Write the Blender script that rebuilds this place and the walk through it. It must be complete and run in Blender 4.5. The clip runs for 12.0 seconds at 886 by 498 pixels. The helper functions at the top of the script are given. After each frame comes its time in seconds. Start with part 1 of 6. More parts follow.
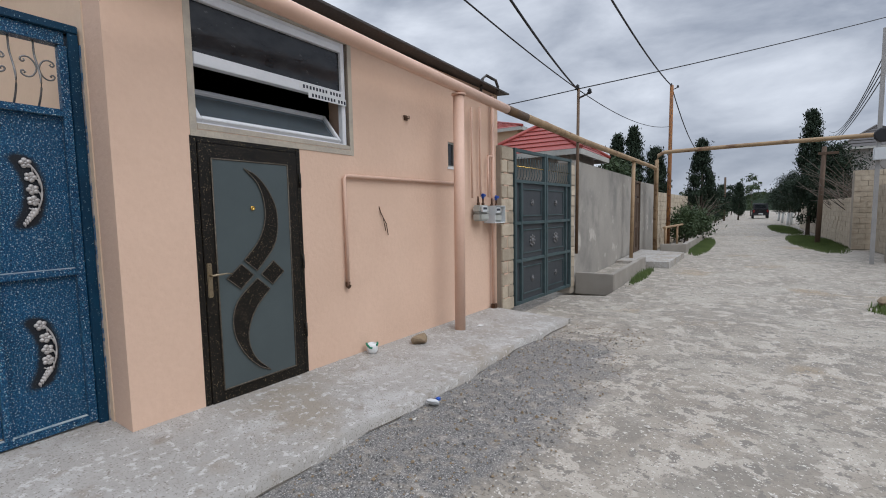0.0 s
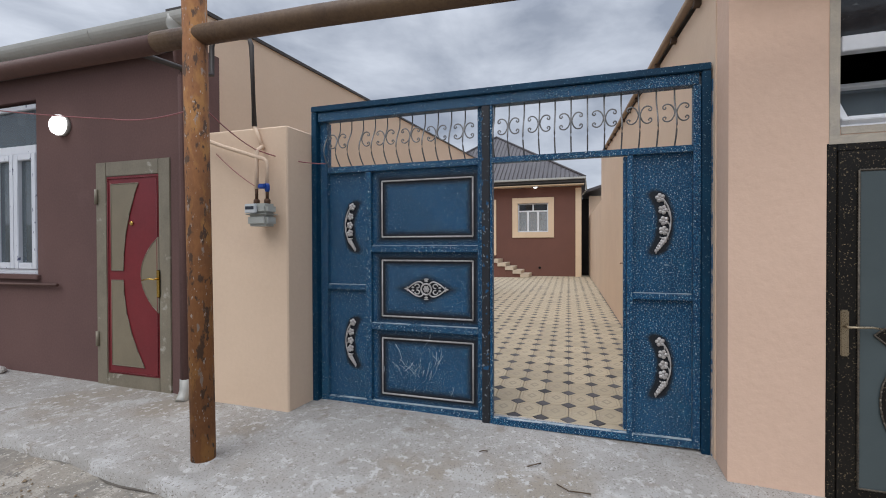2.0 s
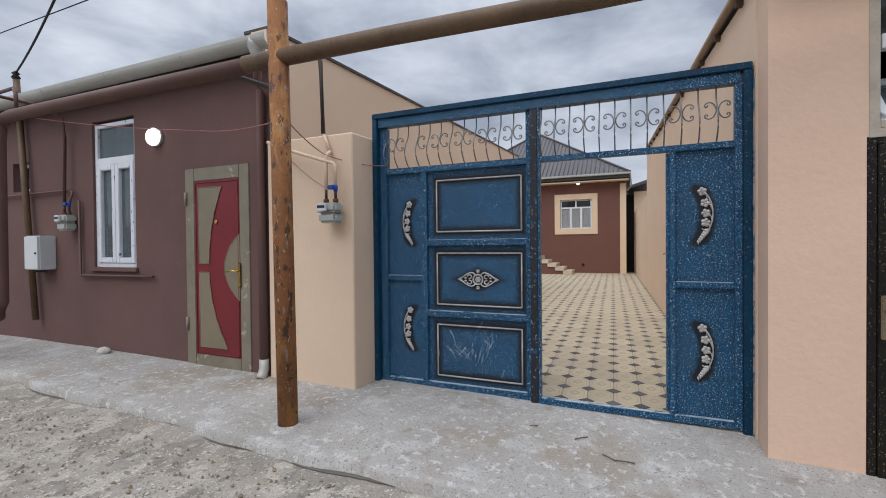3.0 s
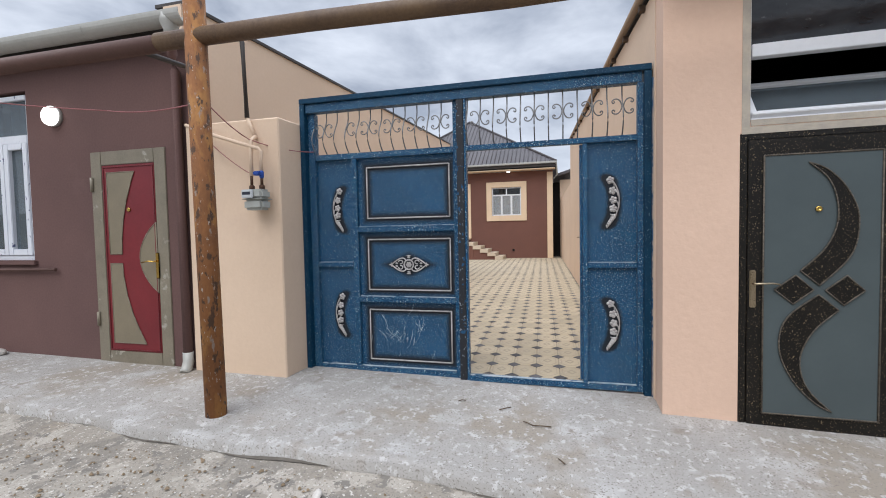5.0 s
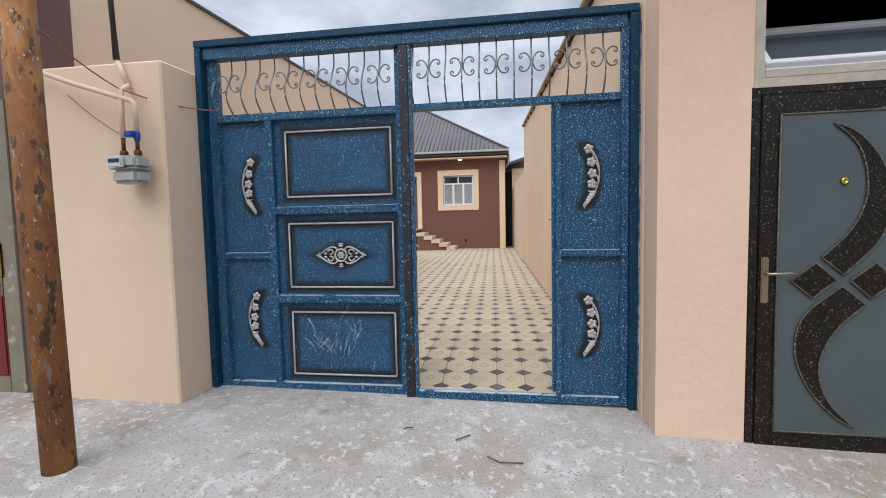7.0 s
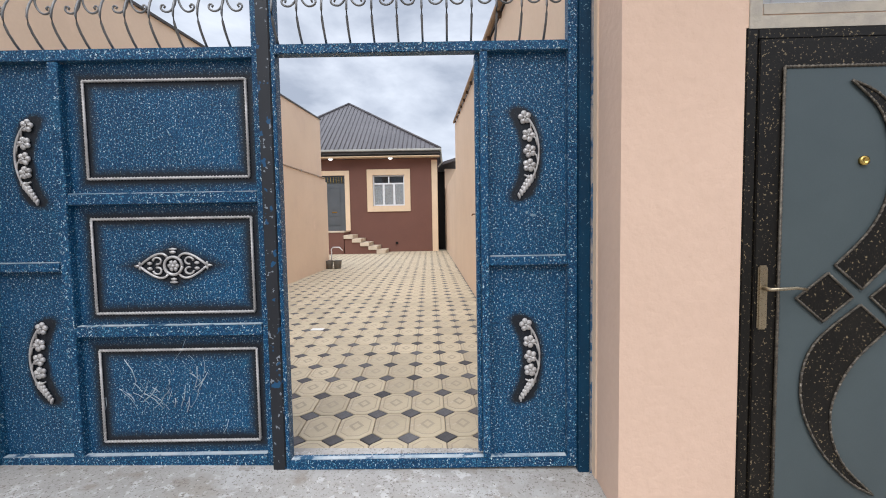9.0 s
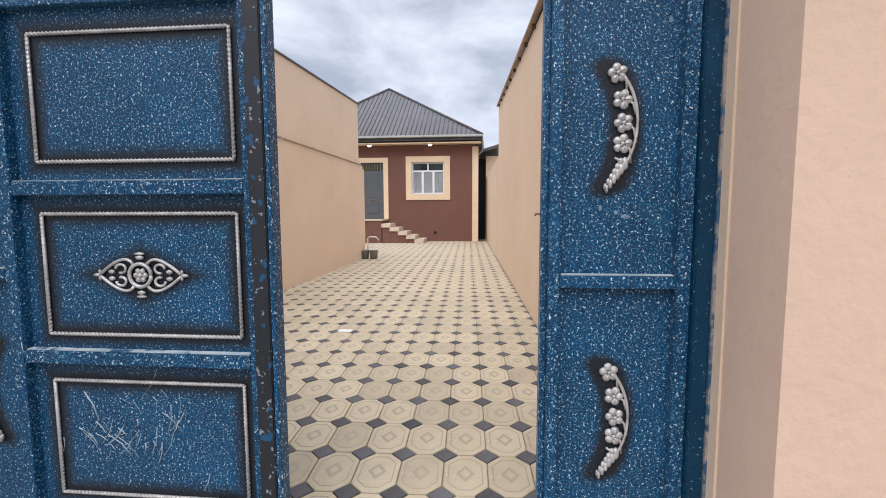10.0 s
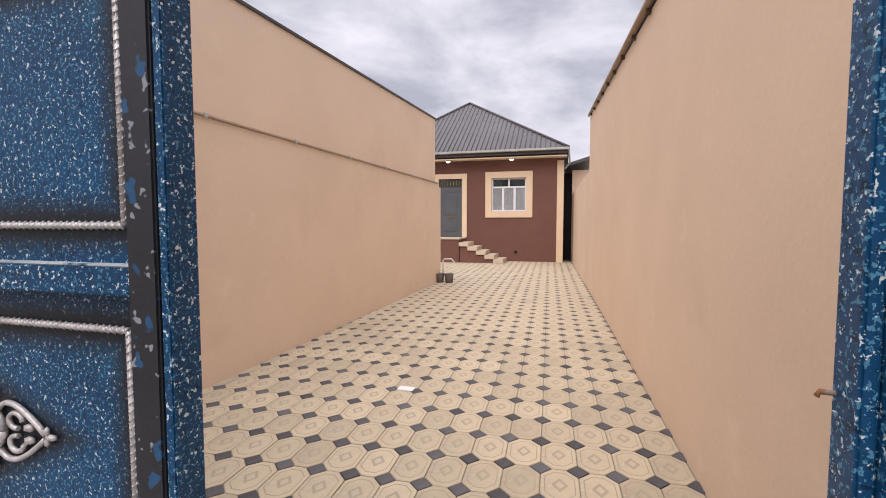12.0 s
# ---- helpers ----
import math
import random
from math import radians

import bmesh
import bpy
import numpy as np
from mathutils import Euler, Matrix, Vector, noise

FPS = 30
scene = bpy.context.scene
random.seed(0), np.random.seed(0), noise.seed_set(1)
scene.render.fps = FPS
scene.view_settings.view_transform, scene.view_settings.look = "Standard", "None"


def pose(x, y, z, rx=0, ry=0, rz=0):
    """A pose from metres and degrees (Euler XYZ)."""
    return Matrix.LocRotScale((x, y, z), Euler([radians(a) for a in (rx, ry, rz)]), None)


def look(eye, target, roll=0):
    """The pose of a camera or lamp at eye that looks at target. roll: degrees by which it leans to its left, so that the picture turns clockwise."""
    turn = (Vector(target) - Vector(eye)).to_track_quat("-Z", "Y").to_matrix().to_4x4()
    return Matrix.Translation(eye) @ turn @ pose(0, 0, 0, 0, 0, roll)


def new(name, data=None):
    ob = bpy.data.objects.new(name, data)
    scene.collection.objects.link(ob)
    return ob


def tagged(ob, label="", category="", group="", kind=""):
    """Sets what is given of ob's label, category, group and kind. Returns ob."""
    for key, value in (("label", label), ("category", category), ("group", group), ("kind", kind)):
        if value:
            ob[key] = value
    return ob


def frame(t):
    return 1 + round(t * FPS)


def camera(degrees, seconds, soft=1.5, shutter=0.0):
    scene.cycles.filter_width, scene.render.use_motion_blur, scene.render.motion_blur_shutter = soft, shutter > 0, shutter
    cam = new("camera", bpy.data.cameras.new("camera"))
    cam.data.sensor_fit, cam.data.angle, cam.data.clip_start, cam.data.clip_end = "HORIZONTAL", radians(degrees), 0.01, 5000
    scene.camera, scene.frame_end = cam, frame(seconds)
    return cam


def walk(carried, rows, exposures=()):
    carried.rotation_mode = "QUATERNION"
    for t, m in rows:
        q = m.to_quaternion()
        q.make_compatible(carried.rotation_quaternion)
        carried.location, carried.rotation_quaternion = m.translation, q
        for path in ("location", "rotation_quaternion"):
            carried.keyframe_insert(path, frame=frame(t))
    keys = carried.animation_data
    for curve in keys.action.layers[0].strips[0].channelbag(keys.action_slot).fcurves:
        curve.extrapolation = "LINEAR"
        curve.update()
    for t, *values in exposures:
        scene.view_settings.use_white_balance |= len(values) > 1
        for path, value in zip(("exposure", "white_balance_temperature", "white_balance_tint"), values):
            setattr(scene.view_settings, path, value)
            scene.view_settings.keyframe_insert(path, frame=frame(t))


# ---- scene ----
cam = camera(89.9, 12.0, soft=1.0)
METRES, EYE, TILT, LEAN, TURN = 4.8, 1.5, 0.0, 0.0, 33.4
ROWS = [
    (0.0, 0.0, 0.0, 0.0, -0.09, -4.73, 1.04),
    (0.5, -0.017, 0.0489, 0.0008, 16.98, -3.94, 1.28),
    (1.0, -0.0296, 0.075, 0.0048, 38.65, -2.38, 1.18),
    (1.5, -0.0145, 0.0934, 0.0061, 60.42, -0.94, 0.54),
    (2.0, 0.0074, 0.0983, 0.0056, 74.29, -0.59, 0.19),
    (2.5, 0.0324, 0.0799, 0.0039, 79.73, -0.3, 0.03),
    (3.0, 0.0711, 0.0593, -0.0032, 79.44, -0.77, 0.56),
    (3.2, 0.0853, 0.0638, -0.0006, 78.44, -1.26, 0.50),
    (4.8, 0.1097, 0.0729, -0.0063, 71.78, -2.44, 1.10),
    (5.0, 0.0971, 0.0627, -0.006, 71.11, -2.51, 1.12),
    (5.5, 0.0747, 0.0597, -0.0091, 70.53, -2.69, 1.24),
    (6.0, 0.034, 0.0829, -0.0133, 69.94, -3.13, 1.07),
    (6.5, -0.0137, 0.1113, -0.0139, 68.89, -3.12, 0.78),
    (7.0, -0.0586, 0.1335, -0.0224, 64.87, -3.75, 1.18),
    (7.2, -0.0770, 0.1478, -0.0215, 59.90, -4.01, 0.90),
    (8.0, -0.1324, 0.2019, -0.0257, 51.40, -3.60, 1.05),
    (8.8, -0.1878, 0.2561, -0.0300, 53.01, -2.84, 1.10),
    (9.0, -0.2087, 0.2684, -0.0323, 56.66, -3.56, 0.95),
    (9.5, -0.2754, 0.3073, -0.0391, 59.6, -4.63, 0.65),
    (10.0, -0.3281, 0.3364, -0.0217, 61.71, -5.04, 0.21),
    (10.5, -0.3741, 0.3701, -0.0162, 64.88, -4.92, -0.08),
    (11.0, -0.4154, 0.4104, 0.0168, 68.42, -3.7, 0.13),
    (11.5, -0.4526, 0.4251, 0.0157, 70.23, -3.24, 0.04),
    (12.0, -0.5162, 0.428, 0.0208, 71.97, -3.32, -0.03),
]
walk(cam, [(t, pose(0, 0, EYE, TILT, LEAN, TURN) @ pose(METRES * x, METRES * y, METRES * z, 90 + pitch, roll, yaw)) for t, x, y, z, yaw, pitch, roll in ROWS],
     exposures=[(0.0, -0.1, 6250, 10), (2.0, -0.1, 6250, 10), (3.0, -0.05, 6250, 10), (5.0, 0.25, 6250, 10), (7.0, 0.28, 6250, 10), (9.5, 0.45, 6300, 10), (10.3, 0.42, 6450, 13), (11.0, 0.34, 6950, 15), (12.0, 0.38, 6850, 19)])


# ---- world, sun ----
world = bpy.data.worlds.new("overcast_sky")
scene.world = world
world.use_nodes = True
wn, wl = world.node_tree.nodes, world.node_tree.links
wn.clear()
w_out = wn.new("ShaderNodeOutputWorld")
w_bg = wn.new("ShaderNodeBackground")
w_sky = wn.new("ShaderNodeTexSky")
w_sky.sky_type = "NISHITA"
w_sky.sun_disc = False
SUN_UP, SUN_AZ = 52.0, 105.0
w_sky.sun_elevation = radians(SUN_UP)
w_sky.sun_rotation = radians(SUN_AZ)
w_sky.dust_density = 3.0
w_co = wn.new("ShaderNodeTexCoord")
w_map = wn.new("ShaderNodeMapping")
w_map.inputs["Scale"].default_value = (1.0, 1.0, 2.3)
w_n1 = wn.new("ShaderNodeTexNoise")
w_n1.inputs["Scale"].default_value = 2.9
w_n1.inputs["Detail"].default_value = 7
w_n1.inputs["Roughness"].default_value = 0.55
w_n1.inputs["Distortion"].default_value = 0.25
w_ramp = wn.new("ShaderNodeValToRGB")
w_ramp.color_ramp.elements[0].position, w_ramp.color_ramp.elements[0].color = 0.36, (0.37, 0.41, 0.49, 1)
w_ramp.color_ramp.elements[1].position, w_ramp.color_ramp.elements[1].color = 0.66, (0.86, 0.90, 0.975, 1)
w_dim = wn.new("ShaderNodeVectorMath")
w_dim.operation = "SCALE"
w_dim.inputs["Scale"].default_value = 0.1
w_mix = wn.new("ShaderNodeMix")
w_mix.data_type = "RGBA"
w_mix.inputs["Factor"].default_value = 0.92
wl.new(w_co.outputs["Generated"], w_map.inputs["Vector"])
wl.new(w_map.outputs["Vector"], w_n1.inputs["Vector"])
wl.new(w_n1.outputs["Fac"], w_ramp.inputs["Fac"])
wl.new(w_sky.outputs["Color"], w_dim.inputs[0])
wl.new(w_dim.outputs["Vector"], w_mix.inputs["A"])
wl.new(w_ramp.outputs["Color"], w_mix.inputs["B"])
# an overcast sky is about three times brighter overhead than near the horizon
w_sep = wn.new("ShaderNodeSeparateXYZ")
w_zen = wn.new("ShaderNodeMapRange")
w_zen.inputs["From Min"].default_value, w_zen.inputs["From Max"].default_value = 0.45, 0.95
w_zen.inputs["To Min"].default_value, w_zen.inputs["To Max"].default_value = 0.96, 2.75
wl.new(w_co.outputs["Generated"], w_sep.inputs[0])
wl.new(w_sep.outputs["Z"], w_zen.inputs["Value"])
wl.new(w_mix.outputs["Result"], w_bg.inputs["Color"])
wl.new(w_zen.outputs["Result"], w_bg.inputs["Strength"])
wl.new(w_bg.outputs["Background"], w_out.inputs["Surface"])

sun = new("sun", bpy.data.lights.new("sun", "SUN"))
sun.data.energy, sun.data.angle, sun.data.color = 1.5, radians(50), (1.0, 0.97, 0.93)
sun.matrix_world = look((6, -1.6, 8.0), (0, 0, 0))


# ---- materials ----
def mat(name, c1, c2=None, rough=0.7, metal=0.0, fine=60.0, large=2.0, bump=0.15, fleck=None, stain=None, stretch=None, rand=0.0, dist=0.004, spec=0.4):
    """Two colours by fine and large noise, relief, and optional flecks (colour, scale, threshold) and stains (colour, scale, threshold, softness)."""
    m = bpy.data.materials.new(name)
    m.use_nodes = True
    n, l = m.node_tree.nodes, m.node_tree.links
    bsdf = n["Principled BSDF"]
    c2 = c2 or tuple(0.82 * v for v in c1)
    co = n.new("ShaderNodeTexCoord")
    src = co.outputs["Object"]
    if stretch:
        mp = n.new("ShaderNodeMapping")
        mp.inputs["Scale"].default_value = stretch
        l.new(src, mp.inputs["Vector"])
        src = mp.outputs["Vector"]

    def nz(scale, detail=5.0):
        t = n.new("ShaderNodeTexNoise")
        t.inputs["Scale"].default_value = scale
        t.inputs["Detail"].default_value = detail
        t.inputs["Roughness"].default_value = 0.6
        l.new(src, t.inputs["Vector"])
        return t.outputs["Fac"]

    def rng(fac, a, b, lo=0.0, hi=1.0):
        r = n.new("ShaderNodeMapRange")
        r.inputs["From Min"].default_value, r.inputs["From Max"].default_value = a, b
        r.inputs["To Min"].default_value, r.inputs["To Max"].default_value = lo, hi
        l.new(fac, r.inputs["Value"])
        return r.outputs["Result"]

    def mix(fac, a, b):
        x = n.new("ShaderNodeMix")
        x.data_type = "RGBA"
        l.new(fac, x.inputs["Factor"])
        for key, v in (("A", a), ("B", b)):
            if isinstance(v, tuple):
                x.inputs[key].default_value = (*v, 1)
            else:
                l.new(v, x.inputs[key])
        return x.outputs["Result"]

    f_fine = nz(fine)
    big = nz(large, 6.0)
    add = n.new("ShaderNodeMath")
    add.operation = "MULTIPLY_ADD"
    l.new(f_fine, add.inputs[0])
    add.inputs[1].default_value = 0.5
    l.new(rng(big, 0.3, 0.7, 0.0, 0.6), add.inputs[2])
    col = mix(rng(add.outputs[0], 0.2, 0.8), c1, c2)
    for s in (stain or ()):
        col = mix(rng(nz(s[1], 8.0), s[2], s[2] + s[3]), col, s[0])
    for s in (fleck or ()):
        col = mix(rng(nz(s[1], 2.0), s[2], s[2] + 0.03), col, s[0])
    if rand:
        oi = n.new("ShaderNodeObjectInfo")
        hs = n.new("ShaderNodeHueSaturation")
        l.new(rng(oi.outputs["Random"], 0, 1, 1 - rand, 1 + rand), hs.inputs["Value"])
        l.new(col, hs.inputs["Color"])
        col = hs.outputs["Color"]
    l.new(col, bsdf.inputs["Base Color"])
    l.new(rng(f_fine, 0.3, 0.7, max(rough - 0.08, 0.02), min(rough + 0.08, 1)), bsdf.inputs["Roughness"])
    bsdf.inputs["Metallic"].default_value = metal
    bsdf.inputs["Specular IOR Level"].default_value = spec
    if bump:
        b = n.new("ShaderNodeBump")
        b.inputs["Strength"].default_value = bump
        b.inputs["Distance"].default_value = dist
        l.new(add.outputs[0], b.inputs["Height"])
        l.new(b.outputs["Normal"], bsdf.inputs["Normal"])
    m.diffuse_color = (*c1, 1)
    return m


def halo(base, name, shape):
    """A copy of a paint on which black spray paint was laid around an ornament; shape: 'frame', 'arc', 'arc_r' or 'medal'. Metres from the panel's origin."""
    m = base.copy()
    m.name = name
    n, l = m.node_tree.nodes, m.node_tree.links
    bsdf = n["Principled BSDF"]
    old = bsdf.inputs["Base Color"].links[0].from_socket
    sep = n.new("ShaderNodeSeparateXYZ")
    co = n.new("ShaderNodeTexCoord")
    l.new(co.outputs["Object"], sep.inputs[0])

    def op(kind, a, b=None):
        x = n.new("ShaderNodeMath")
        x.operation = kind
        for i, v in enumerate((a, b)):
            if v is None:
                continue
            if isinstance(v, (int, float)):
                x.inputs[i].default_value = v
            else:
                l.new(v, x.inputs[i])
        return x.outputs[0]

    y, z = sep.outputs["Y"], sep.outputs["Z"]
    ay, az = op("ABSOLUTE", y), op("ABSOLUTE", z)
    fields = []
    if shape in ("frame", "medal"):
        d = op("ABSOLUTE", op("MAXIMUM", op("SUBTRACT", ay, 0.42), op("SUBTRACT", az, 0.25)))
        fields.append((d, 0.020, 0.070))
    if shape == "medal":
        fields.append((op("ADD", op("MULTIPLY", ay, 0.45), az), 0.095, 0.155))
    if shape in ("arc", "arc_r"):
        sgn = 1 if shape == "arc" else -1
        dy = op("SUBTRACT", op("MULTIPLY", y, sgn), 0.418)
        r = op("SQRT", op("ADD", op("MULTIPLY", dy, dy), op("MULTIPLY", z, z)))
        d = op("ABSOLUTE", op("SUBTRACT", r, 0.43))
        e = op("MAXIMUM", op("SUBTRACT", az, 0.185), 0.0)
        fields.append((op("SQRT", op("ADD", op("MULTIPLY", d, d), op("MULTIPLY", e, e))), 0.046, 0.074))
    ns = n.new("ShaderNodeTexNoise")
    ns.inputs["Scale"].default_value = 35
    l.new(co.outputs["Object"], ns.inputs["Vector"])
    col = old
    for d, a, b in fields:
        d = op("ADD", d, op("MULTIPLY", op("SUBTRACT", ns.outputs["Fac"], 0.5), 0.025))
        r = n.new("ShaderNodeMapRange")
        r.inputs["From Min"].default_value, r.inputs["From Max"].default_value = a, b
        r.inputs["To Min"].default_value, r.inputs["To Max"].default_value = 0.95, 0.0
        l.new(d, r.inputs["Value"])
        x = n.new("ShaderNodeMix")
        x.data_type = "RGBA"
        l.new(r.outputs["Result"], x.inputs["Factor"])
        l.new(col, x.inputs["A"])
        x.inputs["B"].default_value = (0.012, 0.012, 0.014, 1)
        col = x.outputs["Result"]
    l.new(col, bsdf.inputs["Base Color"])
    return m


def lay_asphalt(m):
    """Lays a worn asphalt strip along the pavement edge into the road's material, with a frayed border."""
    n, l = m.node_tree.nodes, m.node_tree.links
    bsdf = n["Principled BSDF"]
    old = bsdf.inputs["Base Color"].links[0].from_socket
    co = n.new("ShaderNodeTexCoord")
    sep = n.new("ShaderNodeSeparateXYZ")
    l.new(co.outputs["Object"], sep.inputs[0])

    def op(kind, a, b=None):
        x = n.new("ShaderNodeMath")
        x.operation = kind
        for i, v in enumerate((a, b)):
            if v is None:
                continue
            if isinstance(v, (int, float)):
                x.inputs[i].default_value = v
            else:
                l.new(v, x.inputs[i])
        return x.outputs[0]

    def nz(scale, detail):
        t = n.new("ShaderNodeTexNoise")
        t.inputs["Scale"].default_value, t.inputs["Detail"].default_value = scale, detail
        l.new(co.outputs["Object"], t.inputs["Vector"])
        return t.outputs["Fac"]

    def ramp(v, a, b, lo, hi):
        r = n.new("ShaderNodeMapRange")
        for key, x in zip(("From Min", "From Max", "To Min", "To Max"), (a, b, lo, hi)):
            r.inputs[key].default_value = x
        l.new(v, r.inputs["Value"])
        return r.outputs["Result"]

    def mix(fac, a, b):
        x = n.new("ShaderNodeMix")
        x.data_type = "RGBA"
        l.new(fac, x.inputs["Factor"])
        for key, v in (("A", a), ("B", b)):
            if isinstance(v, tuple):
                x.inputs[key].default_value = (*v, 1)
            else:
                l.new(v, x.inputs[key])
        return x.outputs["Result"]

    d = op("MAXIMUM", op("SUBTRACT", op("ABSOLUTE", op("ADD", sep.outputs["X"], 1.85)), 0.72), op("SUBTRACT", op("ABSOLUTE", op("SUBTRACT", sep.outputs["Y"], 3.0)), 2.6))
    d = op("ADD", d, op("MULTIPLY", op("SUBTRACT", nz(1.6, 8.0), 0.5), 1.3))
    tar = mix(ramp(nz(120, 3.0), 0.42, 0.58, 0, 1), (0.10, 0.097, 0.094), (0.225, 0.215, 0.203))
    tar = mix(ramp(nz(85, 2.0), 0.60, 0.64, 0, 1), tar, (0.42, 0.40, 0.37))
    fac = op("MULTIPLY", ramp(d, -0.12, 0.16, 1.0, 0.0), ramp(nz(11, 6.0), 0.50, 0.66, 1.0, 0.35))
    l.new(mix(fac, old, tar), bsdf.inputs["Base Color"])


def glass(name, tint, rough=0.03):
    m = bpy.data.materials.new(name)
    m.use_nodes = True
    b = m.node_tree.nodes["Principled BSDF"]
    b.inputs["Base Color"].default_value = (*tint, 1)
    b.inputs["Roughness"].default_value = rough
    b.inputs["Transmission Weight"].default_value = 0.75
    b.inputs["IOR"].default_value = 1.45
    return m


def glow(name, col, power):
    m = bpy.data.materials.new(name)
    m.use_nodes = True
    b = m.node_tree.nodes["Principled BSDF"]
    b.inputs["Base Color"].default_value = (*col, 1)
    b.inputs["Emission Color"].default_value = (*col, 1)
    b.inputs["Emission Strength"].default_value = power
    return m


M_PINK = mat("pink_plaster", (0.72, 0.51, 0.385), (0.65, 0.455, 0.34), 0.85, fine=22, large=0.9, bump=0.7, dist=0.012, stain=[((0.62, 0.42, 0.32), 1.3, 0.62, 0.25)])
M_CREAM = mat("cream_plaster", (0.72, 0.55, 0.405), (0.655, 0.495, 0.36), 0.85, fine=32, large=0.7, bump=0.5, dist=0.006, stain=[((0.60, 0.44, 0.335), 0.9, 0.58, 0.3), ((0.76, 0.58, 0.45), 2.2, 0.62, 0.2)])
M_BROWN = mat("brown_plaster", (0.150, 0.083, 0.073), (0.118, 0.066, 0.060), 0.85, fine=50, large=0.8, bump=0.3, stain=[((0.175, 0.105, 0.095), 1.1, 0.6, 0.25)])
M_MAROON = mat("maroon_plaster", (0.165, 0.075, 0.055), (0.135, 0.062, 0.047), 0.85, fine=50, large=0.6, bump=0.2)
M_TRIM = mat("cream_trim", (0.72, 0.55, 0.38), (0.66, 0.50, 0.34), 0.8, fine=40, bump=0.15)
M_CONC = mat("pavement_concrete", (0.39, 0.372, 0.348), (0.31, 0.294, 0.27), 0.92, fine=55, large=1.1, bump=0.6, dist=0.008,
             stain=[((0.29, 0.255, 0.21), 0.8, 0.52, 0.10), ((0.455, 0.445, 0.43), 2.3, 0.52, 0.18), ((0.27, 0.24, 0.205), 5.5, 0.58, 0.10), ((0.47, 0.455, 0.435), 16.0, 0.56, 0.06), ((0.24, 0.215, 0.185), 28.0, 0.62, 0.05)], fleck=[((0.20, 0.18, 0.155), 75, 0.605)])
M_ROAD = mat("pale_dirt_road", (0.335, 0.30, 0.25), (0.245, 0.217, 0.18), 0.95, fine=40, large=0.9, bump=1.0, dist=0.02,
             stain=[((0.225, 0.203, 0.172), 2.4, 0.50, 0.07), ((0.40, 0.362, 0.31), 4.2, 0.53, 0.035), ((0.365, 0.335, 0.285), 0.7, 0.48, 0.2), ((0.29, 0.225, 0.15), 0.5, 0.58, 0.1), ((0.20, 0.182, 0.158), 9.0, 0.57, 0.03)], fleck=[((0.19, 0.17, 0.145), 60, 0.61), ((0.55, 0.52, 0.47), 42, 0.63)])
M_ASPH = mat("gravelly_asphalt", (0.19, 0.183, 0.175), (0.12, 0.116, 0.112), 0.93, fine=110, large=2.5, bump=1.0, dist=0.012,
             stain=[((0.28, 0.26, 0.235), 1.5, 0.57, 0.14)], fleck=[((0.42, 0.40, 0.37), 90, 0.60), ((0.05, 0.05, 0.05), 70, 0.62)])
lay_asphalt(M_ROAD)
M_GREYWALL = mat("grey_cement_render", (0.36, 0.335, 0.30), (0.27, 0.255, 0.23), 0.9, fine=40, large=0.9, bump=0.5, stain=[((0.21, 0.20, 0.185), 0.6, 0.52, 0.12), ((0.47, 0.44, 0.40), 1.6, 0.60, 0.08)])
M_CURB = mat("grey_cement_curb", (0.33, 0.305, 0.27), (0.25, 0.23, 0.20), 0.9, fine=40, large=1.5, bump=0.5)
M_STONE = mat("limestone_block", (0.50, 0.43, 0.33), (0.36, 0.30, 0.225), 0.95, fine=35, large=4, bump=0.9, dist=0.015, rand=0.18)
M_MORTAR = mat("mortar", (0.33, 0.29, 0.235), (0.25, 0.22, 0.18), 0.95, fine=60, bump=0.6)
M_BLUE = mat("blue_hammered_paint", (0.0018, 0.060, 0.152), (0.0010, 0.030, 0.083), 0.44, 0.0, fine=70, large=2.2, bump=0.4, dist=0.002,
             fleck=[((0.001, 0.018, 0.048), 70, 0.58), ((0.06, 0.21, 0.33), 140, 0.575), ((0.52, 0.60, 0.62), 100, 0.625)], stain=[((0.006, 0.10, 0.20), 2.2, 0.58, 0.25), ((0.22, 0.28, 0.32), 6.0, 0.70, 0.1)], spec=0.3)
M_BLUE_TOP = mat("blue_paint_dusty", (0.03, 0.10, 0.18), (0.008, 0.05, 0.115), 0.45, 0.0, fine=70, large=5, bump=0.2, stain=[((0.36, 0.39, 0.41), 7.0, 0.56, 0.1)], fleck=[((0.4, 0.46, 0.5), 90, 0.69)])
M_BLUE_PLAIN = mat("blue_paint_plain", (0.002, 0.046, 0.098), (0.001, 0.027, 0.062), 0.45, 0.0, fine=60, large=3, bump=0.15, spec=0.25, fleck=[((0.2, 0.32, 0.38), 90, 0.66)])
M_DUST = mat("pale_dust", (0.50, 0.53, 0.54), (0.26, 0.33, 0.38), 0.9, fine=40, large=9, bump=0.3, stain=[((0.02, 0.08, 0.15), 10, 0.56, 0.08)])
M_CHIP = mat("scuffed_grey_primer", (0.26, 0.32, 0.36), (0.12, 0.19, 0.25), 0.8, fine=60, large=20, bump=0.2)
M_BLUE_FRAME, M_BLUE_MEDAL = halo(M_BLUE, "blue_paint_black_border", "frame"), halo(M_BLUE, "blue_paint_black_medallion", "medal")
M_BLUE_ARC, M_BLUE_ARC_R = halo(M_BLUE, "blue_paint_black_garland", "arc"), halo(M_BLUE, "blue_paint_black_garland_turned", "arc_r")
